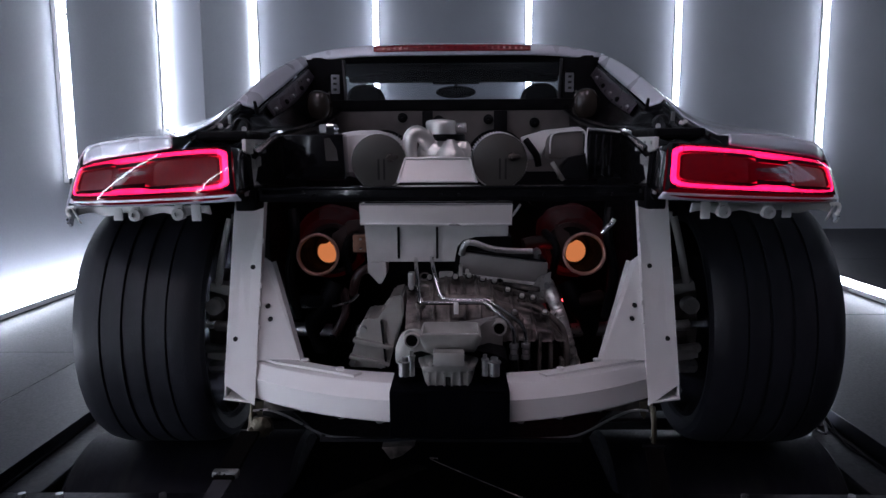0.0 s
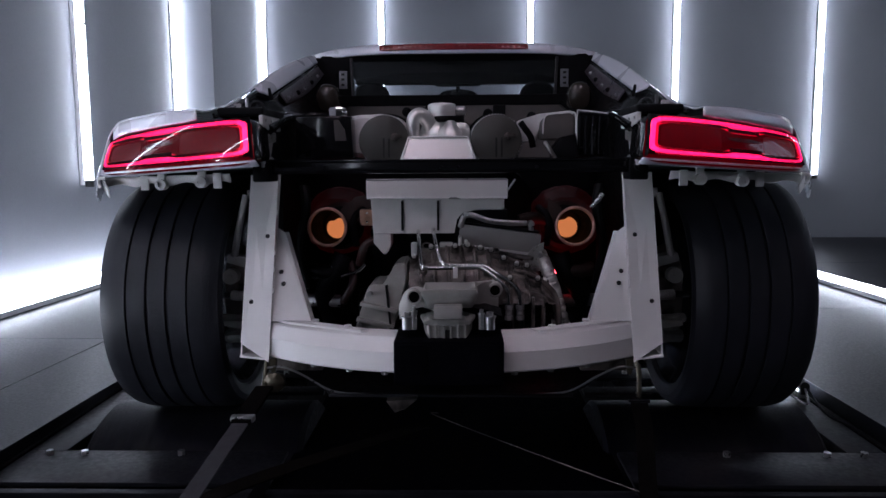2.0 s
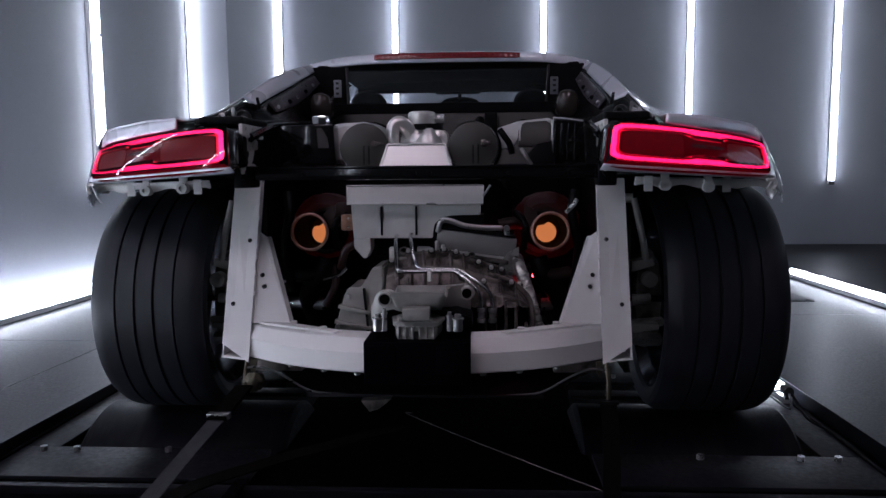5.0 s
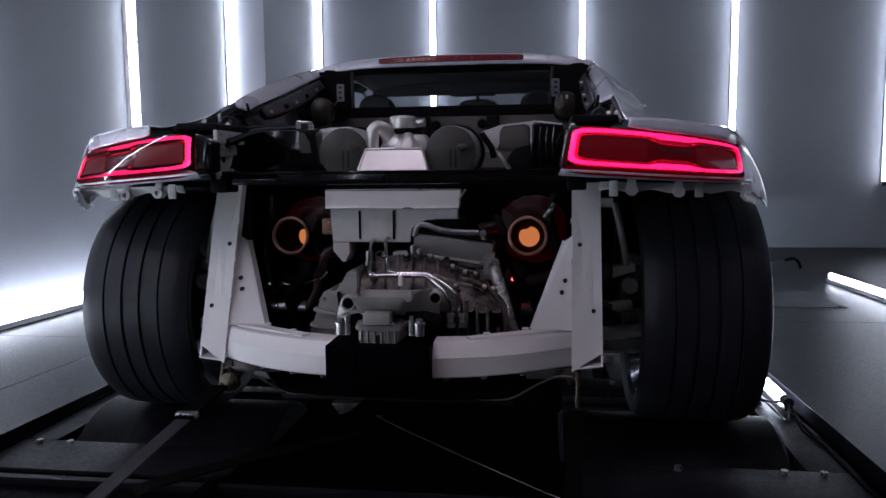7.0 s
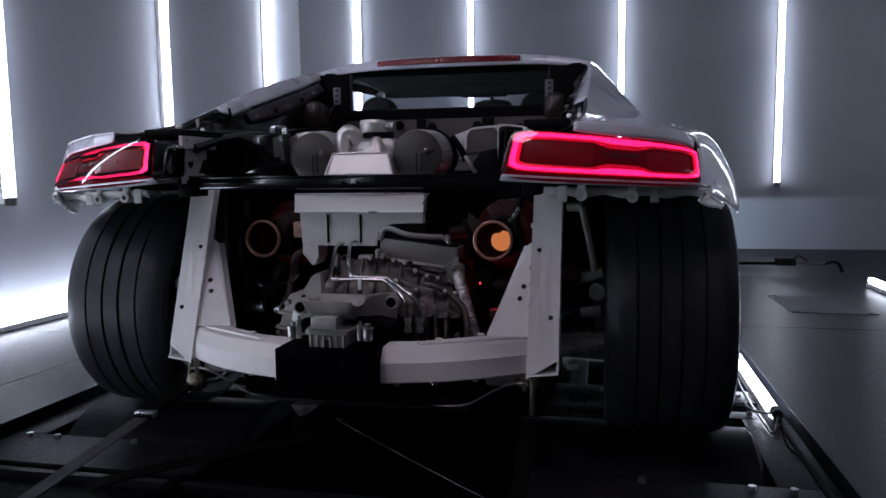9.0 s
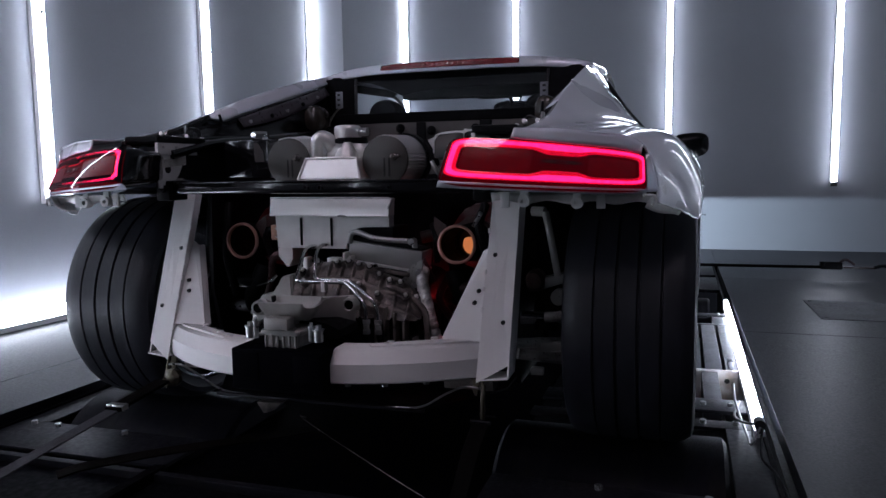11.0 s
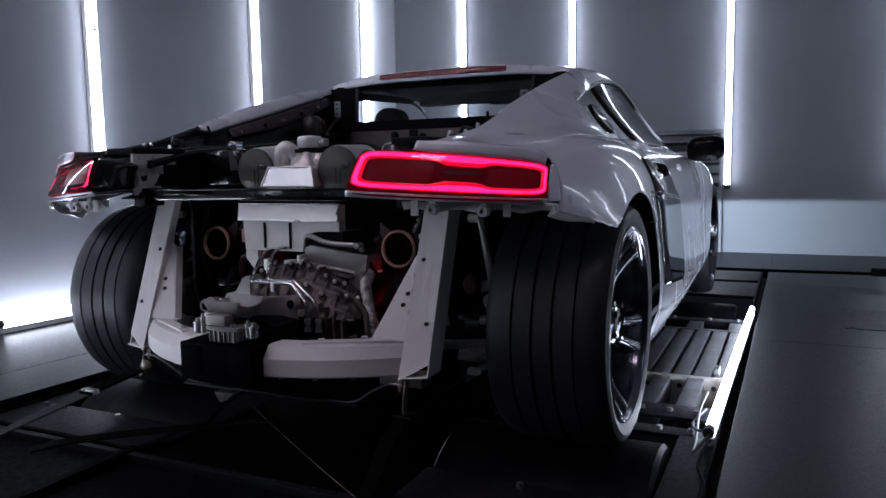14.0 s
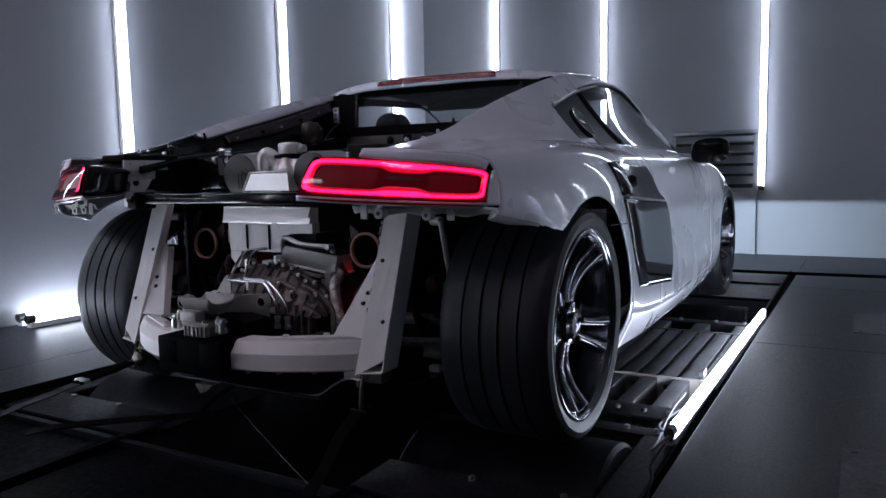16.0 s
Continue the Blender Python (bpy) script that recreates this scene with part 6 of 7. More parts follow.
for z in (0.566, 0.590):
    part("rivet", cyl((-0.226, -0.079, z), (-0.226, -0.074, z), 0.003, seg=8), "steel", band)
part("brown_sheet", prism([(-0.30, -0.03, 0.590), (-0.265, -0.03, 0.632), (-0.20, -0.03, 0.640), (-0.195, -0.03, 0.605), (-0.235, -0.03, 0.592)], (0, 0.01, 0), 0.001), "rust", car)
part("thin_rod", tube([(-0.30, -0.07, 0.417), (-0.255, -0.075, 0.432), (-0.235, -0.07, 0.45)], 0.005, 8), "chrome", car)
part("thin_rod", tube([(-0.43, -0.02, 0.405), (-0.33, -0.04, 0.410)], 0.004, 8), "steel", car)

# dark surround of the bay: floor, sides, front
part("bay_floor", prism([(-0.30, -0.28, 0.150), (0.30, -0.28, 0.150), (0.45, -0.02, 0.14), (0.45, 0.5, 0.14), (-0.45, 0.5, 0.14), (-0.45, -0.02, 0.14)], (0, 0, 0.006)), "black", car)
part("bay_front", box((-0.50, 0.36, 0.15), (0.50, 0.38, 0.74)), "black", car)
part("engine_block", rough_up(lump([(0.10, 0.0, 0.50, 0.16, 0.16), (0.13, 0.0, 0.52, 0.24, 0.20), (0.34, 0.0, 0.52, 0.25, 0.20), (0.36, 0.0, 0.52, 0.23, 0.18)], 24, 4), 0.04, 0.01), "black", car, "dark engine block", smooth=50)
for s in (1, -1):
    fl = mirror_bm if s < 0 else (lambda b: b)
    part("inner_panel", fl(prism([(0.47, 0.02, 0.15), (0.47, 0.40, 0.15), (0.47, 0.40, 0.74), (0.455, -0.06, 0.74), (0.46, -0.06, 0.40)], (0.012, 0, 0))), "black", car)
    # painted inner return of the sail panel, from the crest down to the lid opening
    def inner(y):
        e = side_point(min(y, 0.945), 0.0)
        low = Vector((keyed(y, [(0.1, 0.530), (0.95, 0.538)]), y, keyed(y, [(0.1, 0.913), (0.2, 0.942), (0.52, 1.021), (0.95, 1.130)])))
        f = max(0.0, min(1.0, (y - 0.095) / 0.035))
        return Vector((e.x - 0.004, y, e.z - 0.006)).lerp(low, f * f * (3 - 2 * f))

    def ret(u, v):
        y = 0.105 + 0.845 * u
        a, b = side_point(min(y, 0.945), 0.0), inner(y)
        p = a.lerp(b, v)
        return p + Vector((0.3, -0.1, 0.9)) * 0.006 * 4 * v * (1 - v)
    thicken(part("sail_return", fl(grid(ret, 44, 6)), "paint", car, smooth=60), 0.002)
    # strip under a thin shadow groove, coloured dark lilac for shade, with its bolts

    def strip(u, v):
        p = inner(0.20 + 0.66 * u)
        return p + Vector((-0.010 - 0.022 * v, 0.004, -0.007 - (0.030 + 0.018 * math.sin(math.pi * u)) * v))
    thicken(part("sail_inner_strip", fl(grid(strip, 30, 4)), "sail_shade", car, "strip under the sail panel, coloured dark for its shade", smooth=60), 0.002)
    for k, u in enumerate((0.08, 0.30, 0.47, 0.66, 0.85)):
        p = strip(u, 0.62)
        bm = bmesh.new()
        bmesh.ops.create_uvsphere(bm, u_segments=12, v_segments=6, radius=0.0065 + 0.002 * (k % 2), matrix=Matrix.Translation(p + Vector((-0.003, -0.003, 0.0))))
        part("strip_bolt", fl(bm), "black" if k % 2 else "steel", car)
    # black channel under it; behind, it opens into a pocket above the lamp

    def chan(u, v):
        y = -0.32 + 1.25 * u
        a = inner(y) + Vector((-0.004, 0, -0.004))
        b = Vector((keyed(y, [(-0.32, 0.475), (0.0, 0.447), (0.5, 0.425), (0.95, 0.44)]), y + 0.02, keyed(y, [(-0.32, 0.826), (0.0, 0.860), (0.5, 0.875), (0.95, 0.945)])))
        return Vector((a.x + (b.x - a.x) * v ** 1.8, a.y + 0.02 * v, a.z + (b.z - a.z) * (1 - (1 - v) ** 1.8) - 0.004 * math.sin(4 * math.pi * v)))
    thicken(part("lid_channel", fl(grid(chan, 60, 14)), "channel", car, "black drain channel of the lid opening", smooth=60), 0.004)
    part("channel_lip", fl(tube([inner(y) + Vector((-0.003, 0, -0.001)) for y in [-0.31 + 0.40 * k / 12 for k in range(13)]], 0.0035, 8, 3)), "trim", car)
    # coil spring, clip and stub in the pocket
    bm = bmesh.new()
    add_tube(bm, [Vector((0.522 + 0.016 * math.cos(a), -0.055 + 0.010 * a / 6.28, 0.873 + 0.018 * math.sin(a))) for a in [0.7 * k for k in range(30)]], 0.0028, 8, 3)
    part("pocket_spring", fl(bm), "trim", car, "dark coil spring")
    part("pocket_clip", fl(prism([(0.548, -0.04, 0.868), (0.556, -0.04, 0.868), (0.558, -0.04, 0.900), (0.550, -0.04, 0.902)], (0, 0.01, 0), 0.001)), "steel", car)
    part("pocket_stub", fl(cyl((0.524, 0.115, 0.910), (0.527, 0.105, 0.942), 0.006, 0.004, seg=10)), "black", car)
    for x, y, z in ((0.50, -0.10, 0.862), (0.535, -0.17, 0.868), (0.558, -0.12, 0.872)):
        part("pocket_bolt", fl(cyl((x, y, z), (x - 0.002, y - 0.008, z + 0.003), 0.006, seg=8)), "steel", car)
    # inner rail continuing level at the top of the bay
    part("bay_rail", fl(tube([(0.44, -0.26, 0.805), (0.445, -0.05, 0.842), (0.44, 0.25, 0.865), (0.43, 0.60, 0.90), (0.42, 0.86, 0.95)], 0.014, 10, 6)), "gloss_black", car, "gloss black rail")
    part("bay_side", fl(prism([(0.447, -0.24, 0.74), (0.447, -0.24, 0.80), (0.447, 0.0, 0.838), (0.440, 0.60, 0.89), (0.430, 0.88, 0.94), (0.43, 0.88, 0.70), (0.447, 0.3, 0.70)], (0.01, 0, 0))), "black", car)
    # slotted hinge plate, wire loop and strut top inside the opening
    hp = part("hinge_plate", fl(box((0.399, 0.762, 1.004), (0.429, 0.766, 1.070), 0.002)), "vent", car, "pale slotted hinge plate")
    for z in (1.018, 1.038, 1.057):
        part("plate_slot", fl(box((0.409, 0.7605, z - 0.004), (0.421, 0.7625, z + 0.004), 0.001)), "hole", hp)
    part("cable_loop", fl(tube([(0.449, 0.84, 1.012), (0.452, 0.80, 0.99), (0.450, 0.76, 0.962), (0.442, 0.72, 0.936), (0.425, 0.70, 0.93)], 0.004, 8)), "gold", car)
    part("strut_top", fl(lump([(0.585, 0.447, 0.955, 0.030, 0.040), (0.60, 0.447, 0.955, 0.040, 0.050), (0.66, 0.447, 0.955, 0.040, 0.048), (0.68, 0.447, 0.955, 0.030, 0.036)], 20, 2.6)), "smoke", car, "dark smoked strut cap", smooth=60)
    # black corner plate above the lamp
    part("lamp_top_plate", fl(box((0.436, -0.315, 0.836), (0.545, -0.10, 0.856), 0.006)), "black", car, "black plate above the lamp", smooth=0)
    # suspension between post and wheel
    part("link_rod", fl(tube([(0.562, -0.045, 0.640), (0.580, -0.052, 0.56), (0.597, -0.055, 0.470)], 0.0095, 10)), "cast_grey", car, "grey drop link")
    part("link_joint", fl(cyl((0.525, -0.03, 0.640), (0.560, -0.04, 0.640), 0.013, seg=14)), "cast_grey", car)
    part("upper_arm", fl(prism([(0.53, -0.03, 0.455), (0.615, -0.06, 0.478), (0.620, -0.06, 0.455), (0.53, -0.03, 0.422)], (0, 0.05, 0), 0.003)), "cast_grey", car, "grey forged upper arm")
    bm = bmesh.new()
    lathe(bm, [(-0.015, 0.009), (-0.015, 0.021), (0.015, 0.021), (0.015, 0.009), (0.0, 0.009), (0.0, 0.001)], (0.603, -0.068, 0.418), "y", 20)
    part("bush", fl(bm), "cast_grey", car)
    part("lower_arm", fl(tube([(0.48, -0.02, 0.25), (0.56, 0.02, 0.235), (0.66, 0.06, 0.22)], 0.02, 10)), "alu_light", car)
    part("lower_arm", fl(tube([(0.46, -0.12, 0.295), (0.56, -0.03, 0.285), (0.66, 0.03, 0.28)], 0.014, 10)), "alu_light", car)
    part("toe_link", fl(tube([(0.50, -0.06, 0.365), (0.58, -0.04, 0.36), (0.66, -0.01, 0.355)], 0.010, 10)), "chrome", car)
    part("sensor_can", fl(cyl((0.560, -0.045, 0.357), (0.612, -0.040, 0.360), 0.014, seg=18)), "alu_light", car, "pale ribbed can on the toe link")
    part("arm_boot", fl(rough_up(lump([(-0.06, 0.535, 0.455, 0.018, 0.022), (-0.045, 0.535, 0.455, 0.026, 0.030), (-0.01, 0.535, 0.455, 0.024, 0.028)], 16, 2.4), 0.02, 0.004)), "rust", car)
    part("arm_plate", fl(prism([(0.505, -0.06, 0.292), (0.640, -0.04, 0.286), (0.640, -0.04, 0.272), (0.560, -0.05, 0.262), (0.505, -0.06, 0.270)], (0, 0.03, 0), 0.002)), "cast_grey", car, "pale forged lower arm")
    part("arm_end", fl(box((0.527, -0.072, 0.203), (0.560, -0.048, 0.222), 0.003)), "bright_cast", car, "bright machined end of the lower arm")
    part("damper", fl(cyl((0.545, 0.06, 0.30), (0.545, 0.10, 0.64), 0.035, seg=20)), "black", car)
    part("hub_carrier", fl(rough_up(lump([(0.06, 0.63, 0.33, 0.035, 0.13), (0.13, 0.63, 0.33, 0.05, 0.15), (0.20, 0.63, 0.33, 0.035, 0.12)], 18, 3), 0.03, 0.006)), "alu", car)
    # tie-down ring bolted under the post
    part("tow_bracket", fl(tube([(0.452, -0.295, 0.248), (0.456, -0.305, 0.205), (0.460, -0.312, 0.172), (0.450, -0.314, 0.165)], 0.0042, 8)), "gold", car, "plated rod bracket under the frame post")
    part("tow_bracket", fl(prism([(0.428, -0.296, 0.246), (0.446, -0.296, 0.246), (0.444, -0.300, 0.222), (0.438, -0.302, 0.205), (0.430, -0.300, 0.215)], (0, 0.008, 0), 0.001)), "gold", car)
    part("tow_foot", fl(box((0.450, -0.318, 0.161), (0.488, -0.308, 0.164), 0.001)), "black", car)
    part("edge_cable", fl(tube([(0.455, -0.30, 0.225), (0.41, -0.305, 0.228), (0.36, -0.30, 0.205), (0.29, -0.29, 0.163), (0.20, -0.29, 0.155)], 0.003, 6, 6)), "steel", car)
    part("shelf", fl(box((0.33, -0.22, 0.195), (0.46, -0.16, 0.225), 0.003)), "alu", car)
part("tray_edge", box((-0.30, -0.300, 0.150), (0.30, -0.285, 0.158), 0.002), "deck", car, "dull metal edge of the under tray")
part("jack_point", prism([(-0.155, -0.33, 0.150), (-0.08, -0.33, 0.155), (-0.11, -0.33, 0.130), (-0.135, -0.33, 0.122)], (0, 0.03, 0)), "alu", car)

# right: pale duct and smoked reservoir; left: dark reservoir with bright cap
duct = part("air_duct", prism([(0.190, 0.09, 0.842), (0.250, 0.07, 0.860), (0.336, 0.06, 0.868), (0.352, 0.06, 0.860), (0.306, 0.07, 0.845), (0.250, 0.07, 0.83), (0.240, 0.07, 0.785), (0.203, 0.09, 0.782)], (0, 0.05, 0), 0.004), "polymer", car, "pale moulded air duct")
part("reservoir", rough_up(prism([(0.247, -0.03, 0.785), (0.250, -0.03, 0.835), (0.262, -0.03, 0.850), (0.325, -0.03, 0.855), (0.335, -0.03, 0.845), (0.335, -0.03, 0.80), (0.300, -0.03, 0.785)], (0, 0.09, 0), 0.006), 0.05, 0.001), "bulkhead", car, "smoked grey reservoir")
part("reservoir", prism([(0.338, -0.04, 0.735), (0.338, -0.04, 0.852), (0.352, -0.04, 0.858), (0.425, -0.04, 0.850), (0.43, -0.04, 0.735)], (0, 0.08, 0), 0.006), "gloss_black", car, "gloss black reservoir")
for x in (0.345, 0.362, 0.380, 0.398):
    part("ridge", tube([(x, -0.048, 0.745), (x, -0.050, 0.80), (x + 0.004, -0.046, 0.845)], 0.004, 8), "gloss_black", car)
part("dark_bowl", prism([(0.27, -0.06, 0.735), (0.275, -0.06, 0.765), (0.295, -0.06, 0.79), (0.335, -0.06, 0.798), (0.345, -0.06, 0.735)], (0, 0.05, 0), 0.004), "black", car)
part("strut", tube([(0.252, -0.06, 0.778), (0.268, -0.065, 0.752), (0.280, -0.06, 0.735)], 0.006, 8), "alu_light", car)
part("black_elbow", tube([(0.196, 0.05, 0.835), (0.208, 0.045, 0.818), (0.224, 0.045, 0.794), (0.231, 0.05, 0.766)], 0.009, 10), "black", car)
part("filler_body", prism([(-0.425, -0.03, 0.735), (-0.425, -0.03, 0.850), (-0.27, -0.03, 0.852), (-0.265, -0.03, 0.735)], (0, 0.08, 0), 0.008), "gloss_black", car, "gloss black reservoir")
part("filler_window", prism([(-0.315, -0.0335, 0.785), (-0.318, -0.0335, 0.84), (-0.305, -0.0335, 0.842), (-0.288, -0.0335, 0.815), (-0.284, -0.0335, 0.785)], (0, 0.002, 0)), "bulkhead", car)
bm = bmesh.new()
lathe(bm, [(0.852, 0.026), (0.868, 0.027), (0.876, 0.022), (0.878, 0.001)], (-0.312, -0.005, 0), "z", 8)
part("filler_cap", bm, "chrome", car, "bright hexagonal filler cap")
part("purple_duct", rough_up(lump([(0.03, -0.225, 0.80, 0.07, 0.05), (0.06, -0.225, 0.80, 0.09, 0.062), (0.18, -0.225, 0.80, 0.09, 0.06)], 20, 3), 0.04, 0.003), "polymer", car)

# ---------------------------------------------------------------- cabin
part("bulkhead", prism([(-0.43, 0.84, 0.70), (0.43, 0.84, 0.70), (0.43, 0.86, 0.955), (-0.43, 0.86, 0.955)], (0, 0.012, 0)), "bulkhead", car, "dull grey bulkhead behind the engine", smooth=0)
for x, z in ((-0.182, 0.921), (0.132, 0.913), (-0.05, 0.91), (0.30, 0.90)):
    bm = bmesh.new()
    lathe(bm, [(-0.012, 0.001), (-0.012, 0.008), (-0.008, 0.012), (-0.004, 0.018), (0.0, 0.019)], (x, 0.838, z), "y", 18)
    part("grommet", bm, "black", car)
for x0, x1 in ((-0.11, -0.07), (0.15, 0.20)):
    part("dark_patch", box((x0, 0.826, 0.84), (x1, 0.834, 0.945), 0.006), "black", car)
part("rear_ledge", box((-0.47, 0.855, 0.945), (0.47, 0.90, 0.987), 0.006), "interior", car, "black ledge under the rear window")
for s in (1, -1):
    fl = mirror_bm if s < 0 else (lambda b: b)
    part("window_post", fl(prism([(0.392, 0.885, 0.955), (0.535, 0.885, 0.955), (0.545, 0.905, 1.060), (0.545, 0.915, 1.140), (0.405, 0.915, 1.140)], (0, 0.012, 0), 0.003)), "interior", car, "black trim beside the rear window")
    part("post_seal", fl(tube([(0.393, 0.882, 0.962), (0.399, 0.895, 1.05), (0.405, 0.911, 1.135)], 0.006, 8)), "trim", car)
    seat = part("seat", fl(lump([(1.08, 0.36, 0.60, 0.20, 0.28), (1.13, 0.36, 0.62, 0.24, 0.31), (1.26, 0.36, 0.60, 0.22, 0.28)], 24, 3)), "interior", car, "black bucket seat")
    part("headrest", fl(lump([(1.06, 0.348, 0.99, 0.062, 0.062), (1.09, 0.348, 0.99, 0.078, 0.072), (1.15, 0.348, 0.99, 0.076, 0.070), (1.19, 0.348, 0.99, 0.055, 0.055)], 24, 2.3)), "interior", seat)
    part("seat_base", fl(box((0.14, 1.30, 0.22), (0.58, 1.80, 0.42), 0.04)), "interior", seat)
    part("door_card", fl(prism([(0.76, 0.95, 0.25), (0.76, 2.3, 0.25), (0.72, 2.3, 0.85), (0.765, 0.95, 0.865)], (-0.02, 0, 0))), "interior", car)
for s in (1, -1):
    fl = mirror_bm if s < 0 else (lambda b: b)
    part("side_header", fl(prism([(0.600, 0.92, 1.082), (0.575, 0.92, 1.140), (0.53, 1.72, 1.165), (0.570, 1.72, 1.135), (0.585, 1.30, 1.122)], (-0.012, 0, 0))), "interior", car)
part("screen_header", box((-0.50, 1.70, 1.119), (0.50, 1.78, 1.176), 0.01), "interior", car, "black trim above the windscreen")
part("mirror_housing", box((-0.10, 1.72, 1.110), (0.125, 1.77, 1.125), 0.006), "interior", car)
part("rear_window", prism([(-0.485, 0.895, 0.985), (0.485, 0.895, 0.985), (0.475, 0.938, 1.140), (-0.475, 0.938, 1.140)], (0, 0.004, 0)), "clear", car, "tinted rear window", smooth=0)
part("header_trim", box((-0.53, 0.93, 1.125), (0.53, 1.00, 1.150), 0.01), "interior", car)
thicken(part("headliner", grid(lambda u, v: roof_pt(u * 0.97, v) - Vector((0, 0, 0.012)), 16, 12, -1, 1), "interior", car, "black headliner", smooth=60), 0.004)
part("dashboard", lump([(2.05, 0.0, 0.66, 0.70, 0.10), (2.12, 0.0, 0.70, 0.71, 0.14), (2.40, 0.0, 0.72, 0.70, 0.13)], 28, 5), "interior", car, "black dashboard")
part("cabin_floor", box((-0.75, 0.90, 0.16), (0.75, 2.5, 0.20)), "interior", car)
bm = bmesh.new()
lathe(bm, [(-0.012, 0.165), (0.0, 0.185), (0.012, 0.165), (0.0, 0.152), (-0.012, 0.165)], (-0.36, 1.98, 0.80), "y", 40)
part("steering_wheel", bm, "interior", car)
bm = bmesh.new()
bmesh.ops.create_uvsphere(bm, u_segments=24, v_segments=12, radius=1)
for v in bm.verts:
    v.co = Vector((0.012 + 0.105 * v.co.x, 2.04 + 0.018 * v.co.y, 1.092 + 0.032 * v.co.z))
part("interior_mirror", bm, "interior", car, "black interior mirror", smooth=60)
part("mirror_stem", cyl((0.012, 2.04, 1.11), (0.012, 1.95, 1.16), 0.010, seg=10), "interior", car)

# bright moulded rims on the tanks beside the filters
part("tank_rim", tube([(0.250, -0.034, 0.800), (0.252, -0.034, 0.836), (0.266, -0.034, 0.852), (0.325, -0.034, 0.857), (0.338, -0.034, 0.846), (0.338, -0.034, 0.80)], 0.0022, 8, 5), "polymer", car)
part("tank_rim", tube([(0.340, -0.044, 0.745), (0.340, -0.044, 0.850), (0.354, -0.044, 0.860), (0.422, -0.044, 0.852)], 0.0018, 8, 5), "polymer", car)
# pale side rail and holed plate between the bay and each rear lamp
for s in (1, -1):
    fl = mirror_bm if s < 0 else (lambda b: b)
    part("lamp_side_rail", fl(box((0.436, -0.315, 0.806), (0.446, -0.145, 0.838), 0.002)), "dull_sheet", car, "pale folded side rail beside the lamp")
    pl = part("lamp_side_plate", fl(prism([(0.441, -0.312, 0.715), (0.441, -0.312, 0.8055), (0.441, -0.190, 0.8055), (0.441, -0.225, 0.752), (0.441, -0.262, 0.715)], (0.004, 0, 0))), "dull_sheet", car, "pale sheet plate with a round hole", smooth=0)
    part("plate_hole", fl(cyl((0.4395, -0.273, 0.767), (0.4415, -0.273, 0.767), 0.012, seg=16)), "hole", pl)
    for y in (-0.295, -0.24, -0.175):
        part("rivet", fl(cyl((0.4335, y, 0.826), (0.4365, y, 0.826), 0.004, seg=8)), "steel", pl)


# ---------------------------------------------------------------- straps, cables and clutter
def ribbon(pts, width, material, name, label, thick=0.003, up=(0, 0, 1), n=6, parent=None):
    """A flat webbing band along a path."""
    ps = smooth_path(pts, n)
    bm = bmesh.new()
    rows = []
    for i, p in enumerate(ps):
        d = (ps[min(i + 1, len(ps) - 1)] - ps[max(i - 1, 0)]).normalized()
        a = d.cross(Vector(up)).normalized() * width / 2
        u = a.cross(d).normalized() * thick / 2
        rows.append([bm.verts.new(p + a * sx + u * sy) for sx, sy in ((-1, -1), (1, -1), (1, 1), (-1, 1))])
    for x, y in zip(rows, rows[1:]):
        for k in range(4):
            bm.faces.new((x[k], x[(k + 1) % 4], y[(k + 1) % 4], y[k]))
    bm.faces.new(rows[0])
    bm.faces.new(rows[-1])
    return part(name, bm, material, parent, label, smooth=0)


def strap_pt(y):
    return Vector((-0.45 + 0.0207 * (y + 0.31), y, 0.185 + 0.1123 * (y + 0.31)))


st = thing("tie_down_strap", "grey tie-down strap with a black sleeve, hooked to the car", "strap", "straps", at=strap_pt(-0.31))
ribbon([strap_pt(y) for y in (-0.50, -0.9, -1.4, -2.0, -2.35)], 0.036, "strap", "webbing", "grey webbing", parent=st)
ribbon([strap_pt(y) + Vector((0, 0, 0.002)) for y in (-0.33, -0.40, -0.52)], 0.042, "strap_dark", "sleeve", "black sleeve", 0.008, parent=st)
c = strap_pt(-0.50)
bm = bmesh.new()
add_box(bm, (c.x - 0.026, c.y - 0.010, c.z - 0.004), (c.x + 0.026, c.y + 0.010, c.z + 0.010), 0.003)
part("buckle", bm, "steel", st, "bright steel buckle")
part("hook", tube([strap_pt(-0.33), strap_pt(-0.31) + Vector((0.0, 0, 0.01)), Vector((-0.455, -0.30, 0.215)), Vector((-0.445, -0.285, 0.235))], 0.006, 8), "gold", st, "plated steel hook")
part("ring_plate", rough_up(lump([(-0.325, -0.43, 0.192, 0.010, 0.012), (-0.318, -0.43, 0.192, 0.024, 0.024), (-0.305, -0.43, 0.192, 0.026, 0.024)], 16, 2.4), 0.01, 0.004), "gold", st)
part("anchor", box((-0.52, -2.40, DZ - 0.03), (-0.46, -2.32, -0.03), 0.004), "steel", st)

st = thing("tie_down_strap", "dark tie-down strap on its slack coil, behind the rollers", "strap", "straps", at=(0.46, -0.3, 0.16))
ribbon([(0.455, -0.32, 0.150), (0.45, -0.40, 0.105), (0.44, -0.48, 0.02), (0.42, -0.60, -0.045), (0.36, -0.85, -0.070), (0.28, -1.2, -0.072)], 0.040, "strap_dark", "webbing", "dark webbing", parent=st)
part("hook", tube([(0.457, -0.315, 0.155), (0.457, -0.312, 0.20), (0.457, -0.30, 0.235)], 0.006, 8), "gold", st)
part("foot_bar", tube([(0.43, -0.325, 0.152), (0.48, -0.325, 0.150)], 0.005, 8), "black", st)

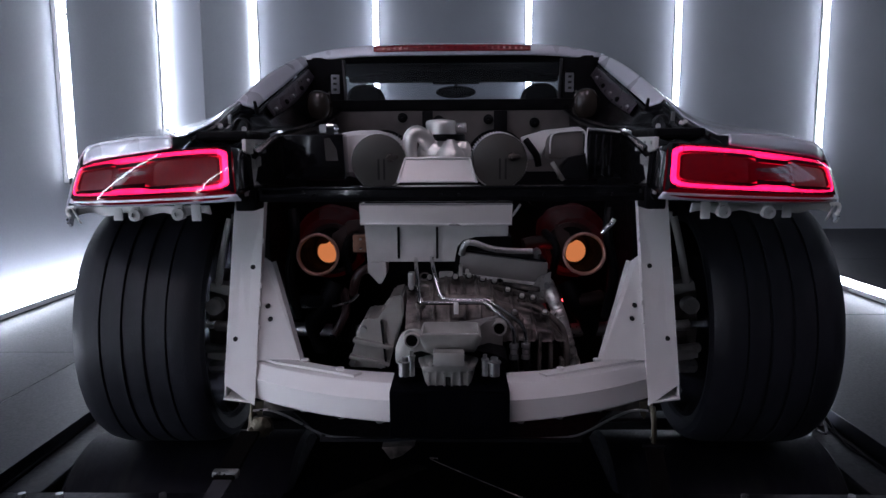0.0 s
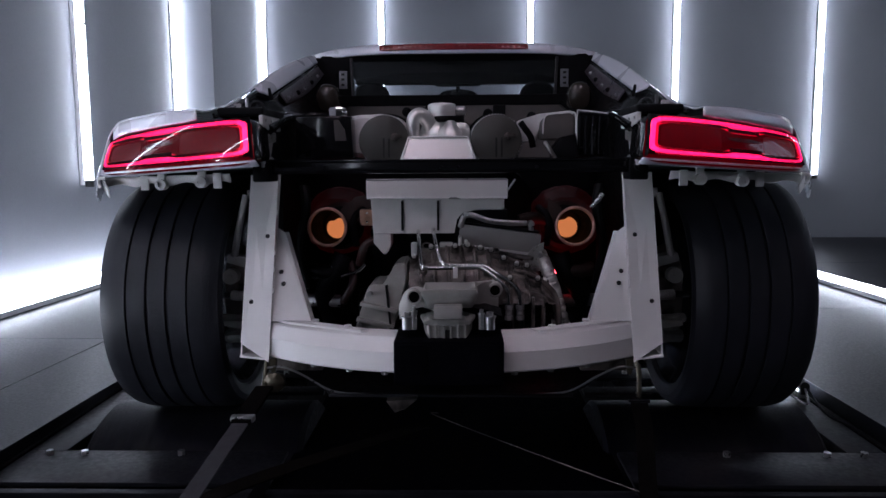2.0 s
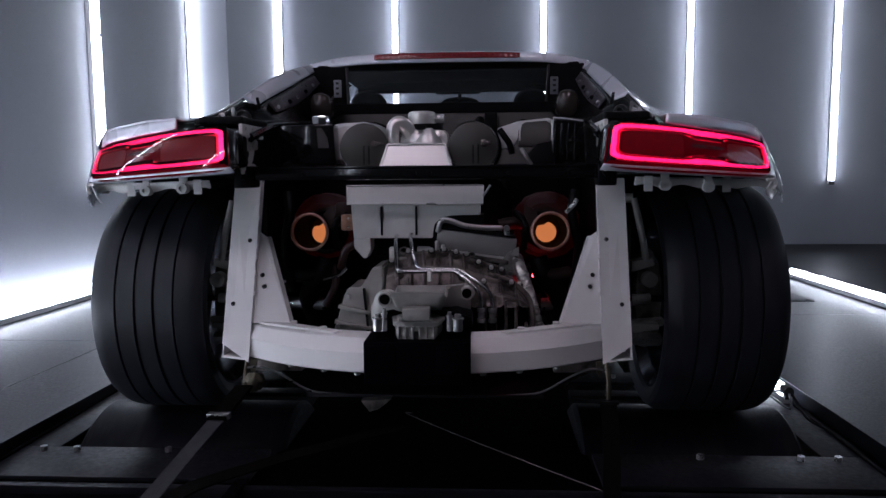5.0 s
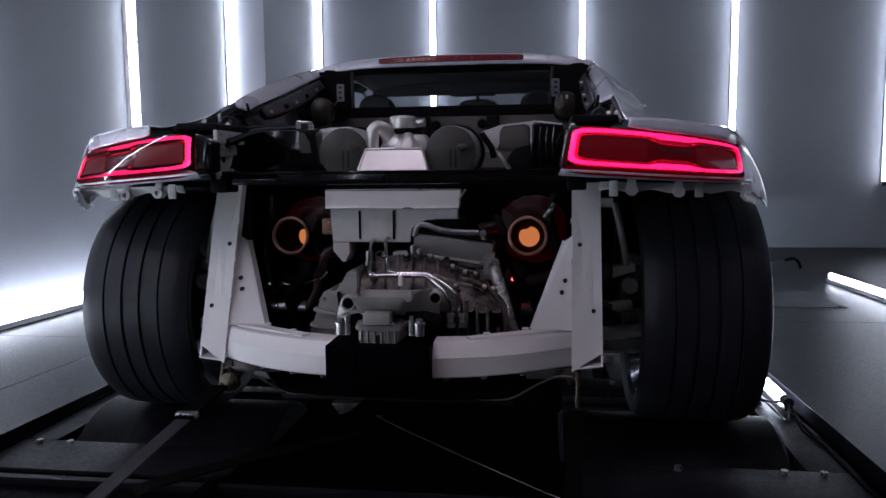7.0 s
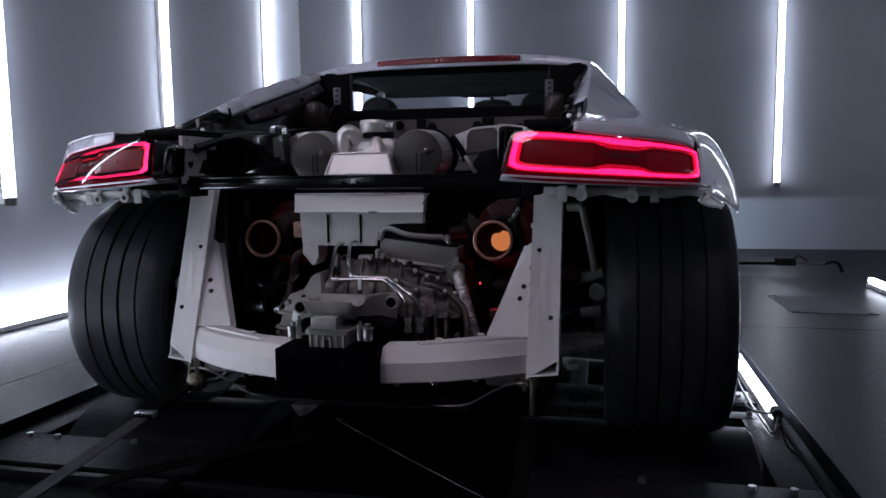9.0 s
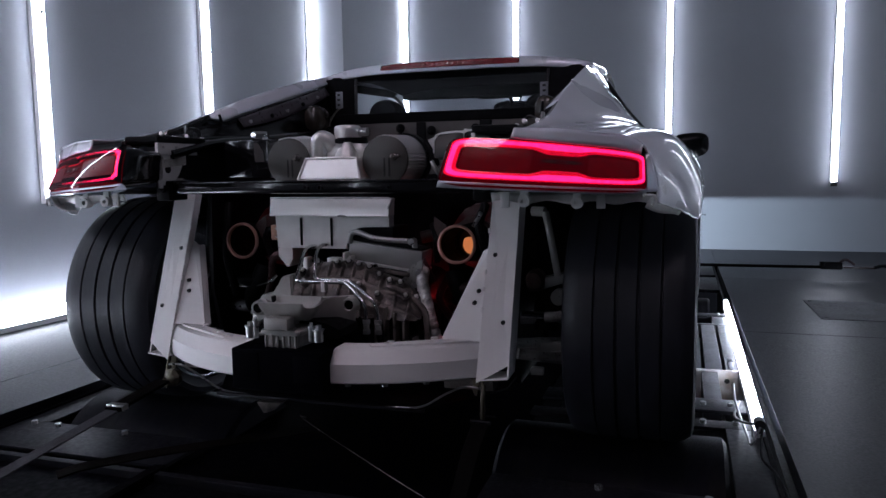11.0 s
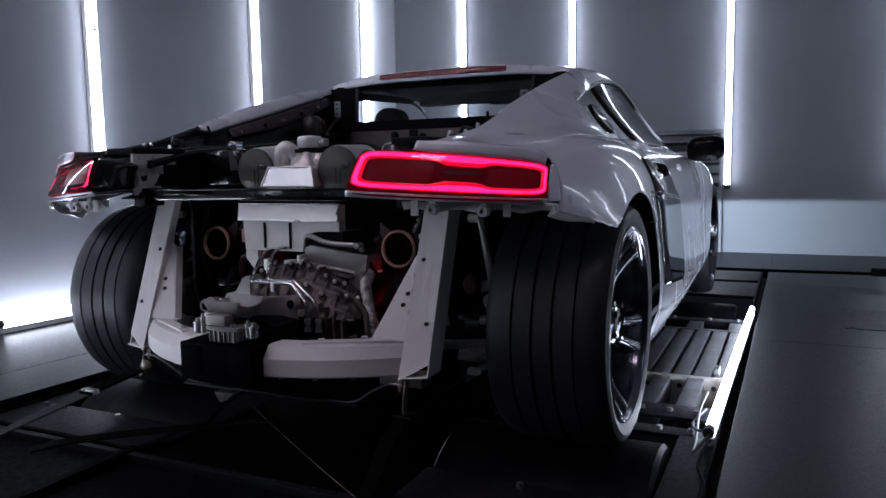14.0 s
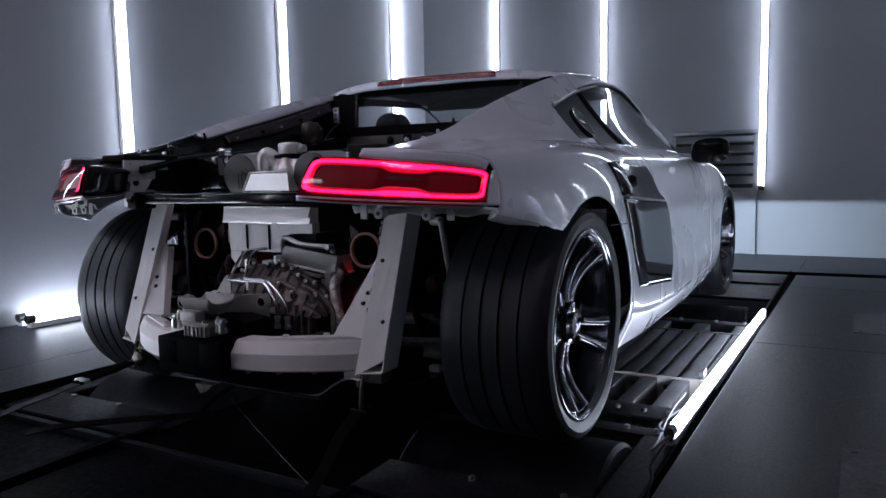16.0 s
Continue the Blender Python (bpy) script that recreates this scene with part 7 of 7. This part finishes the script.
w = ribbon([(-0.50, -0.66, 0.045), (-0.454, -0.603, 0.052), (-0.33, -0.45, 0.046), (-0.191, -0.277, 0.030), (-0.08, -0.14, 0.020)], 0.050, "strap_woven", "loose_strap", "", 0.004, n=10)
tagged(w, "brown woven loose strap slung under the car", "strap", "straps")
cb = part("thin_cable", tube([(-0.03, -0.296, 0.110), (-0.028, -0.30, 0.101), (0.25, -0.42, 0.035), (0.50, -0.52, -0.02), (0.747, -0.61, -0.072)], 0.0014, 6, 8), "oily")
tagged(cb, "thin grey cable hanging from the car to the deck", "cable")

# strap across the floor ahead of the car, with ratchet and hook
st = thing("ratchet_strap", "dark ratchet strap stretched across the floor ahead of the car", "strap", "straps", at=(1.9, 3.76, 0.03))
ribbon([(0.70, 3.70, 0.035), (1.2, 3.74, 0.030), (1.84, 3.77, 0.030)], 0.034, "strap_dark", "webbing", "black webbing", 0.018, parent=st)
bm = bmesh.new()
for dx in (-0.022, 0.022):
    add_box(bm, (1.84, 3.78 + dx - 0.002, 0.015), (1.98, 3.78 + dx + 0.002, 0.065), 0.004)
add_cyl(bm, (1.88, 3.75, 0.045), (1.88, 3.81, 0.045), 0.018, seg=14)
add_cyl(bm, (1.96, 3.75, 0.030), (1.96, 3.81, 0.030), 0.008, seg=10)
part("ratchet", bm, "black", st, "black steel ratchet")
part("ratchet_handle", tube([(1.95, 3.78, 0.05), (2.0, 3.775, 0.085), (2.06, 3.77, 0.05)], 0.010, 8), "red_hose", st)
ribbon([(1.97, 3.78, 0.030), (2.08, 3.785, 0.030), (2.18, 3.79, 0.028)], 0.04, "red_hose", "short_webbing", "dark red webbing", 0.012, parent=st)
part("hook", tube([(2.18, 3.79, 0.03), (2.24, 3.79, 0.045), (2.28, 3.79, 0.02), (2.30, 3.79, -0.03)], 0.012, 8), "black", st)

# leads of the pit tube
for k, pts in enumerate(([(1.135, 0.285, -0.01), (1.105, 0.20, -0.03), (1.10, 0.30, -0.035), (1.085, 0.55, -0.02), (1.09, 0.75, -0.015)], [(1.14, 0.28, -0.01), (1.125, 0.12, -0.035), (1.15, 0.02, -0.04), (1.165, -0.12, -0.05), (1.165, -0.3, -0.06)], [(1.13, 0.29, 0.0), (1.095, 0.36, -0.02), (1.075, 0.45, -0.03), (1.10, 0.60, -0.03)])):
    cb = part("lamp_cable", tube(pts, 0.004, 8, 6), "cable" if k % 2 == 0 else "black")
    tagged(cb, "thin lead of the light tube along the pit edge", "cable", "lamp leads")
cl = part("lamp_clip", box((1.085, 1.02, -0.03), (1.105, 1.08, 0.0), 0.003), "vent")
tagged(cl, "small pale clip holding the lead by the tube", "clip")
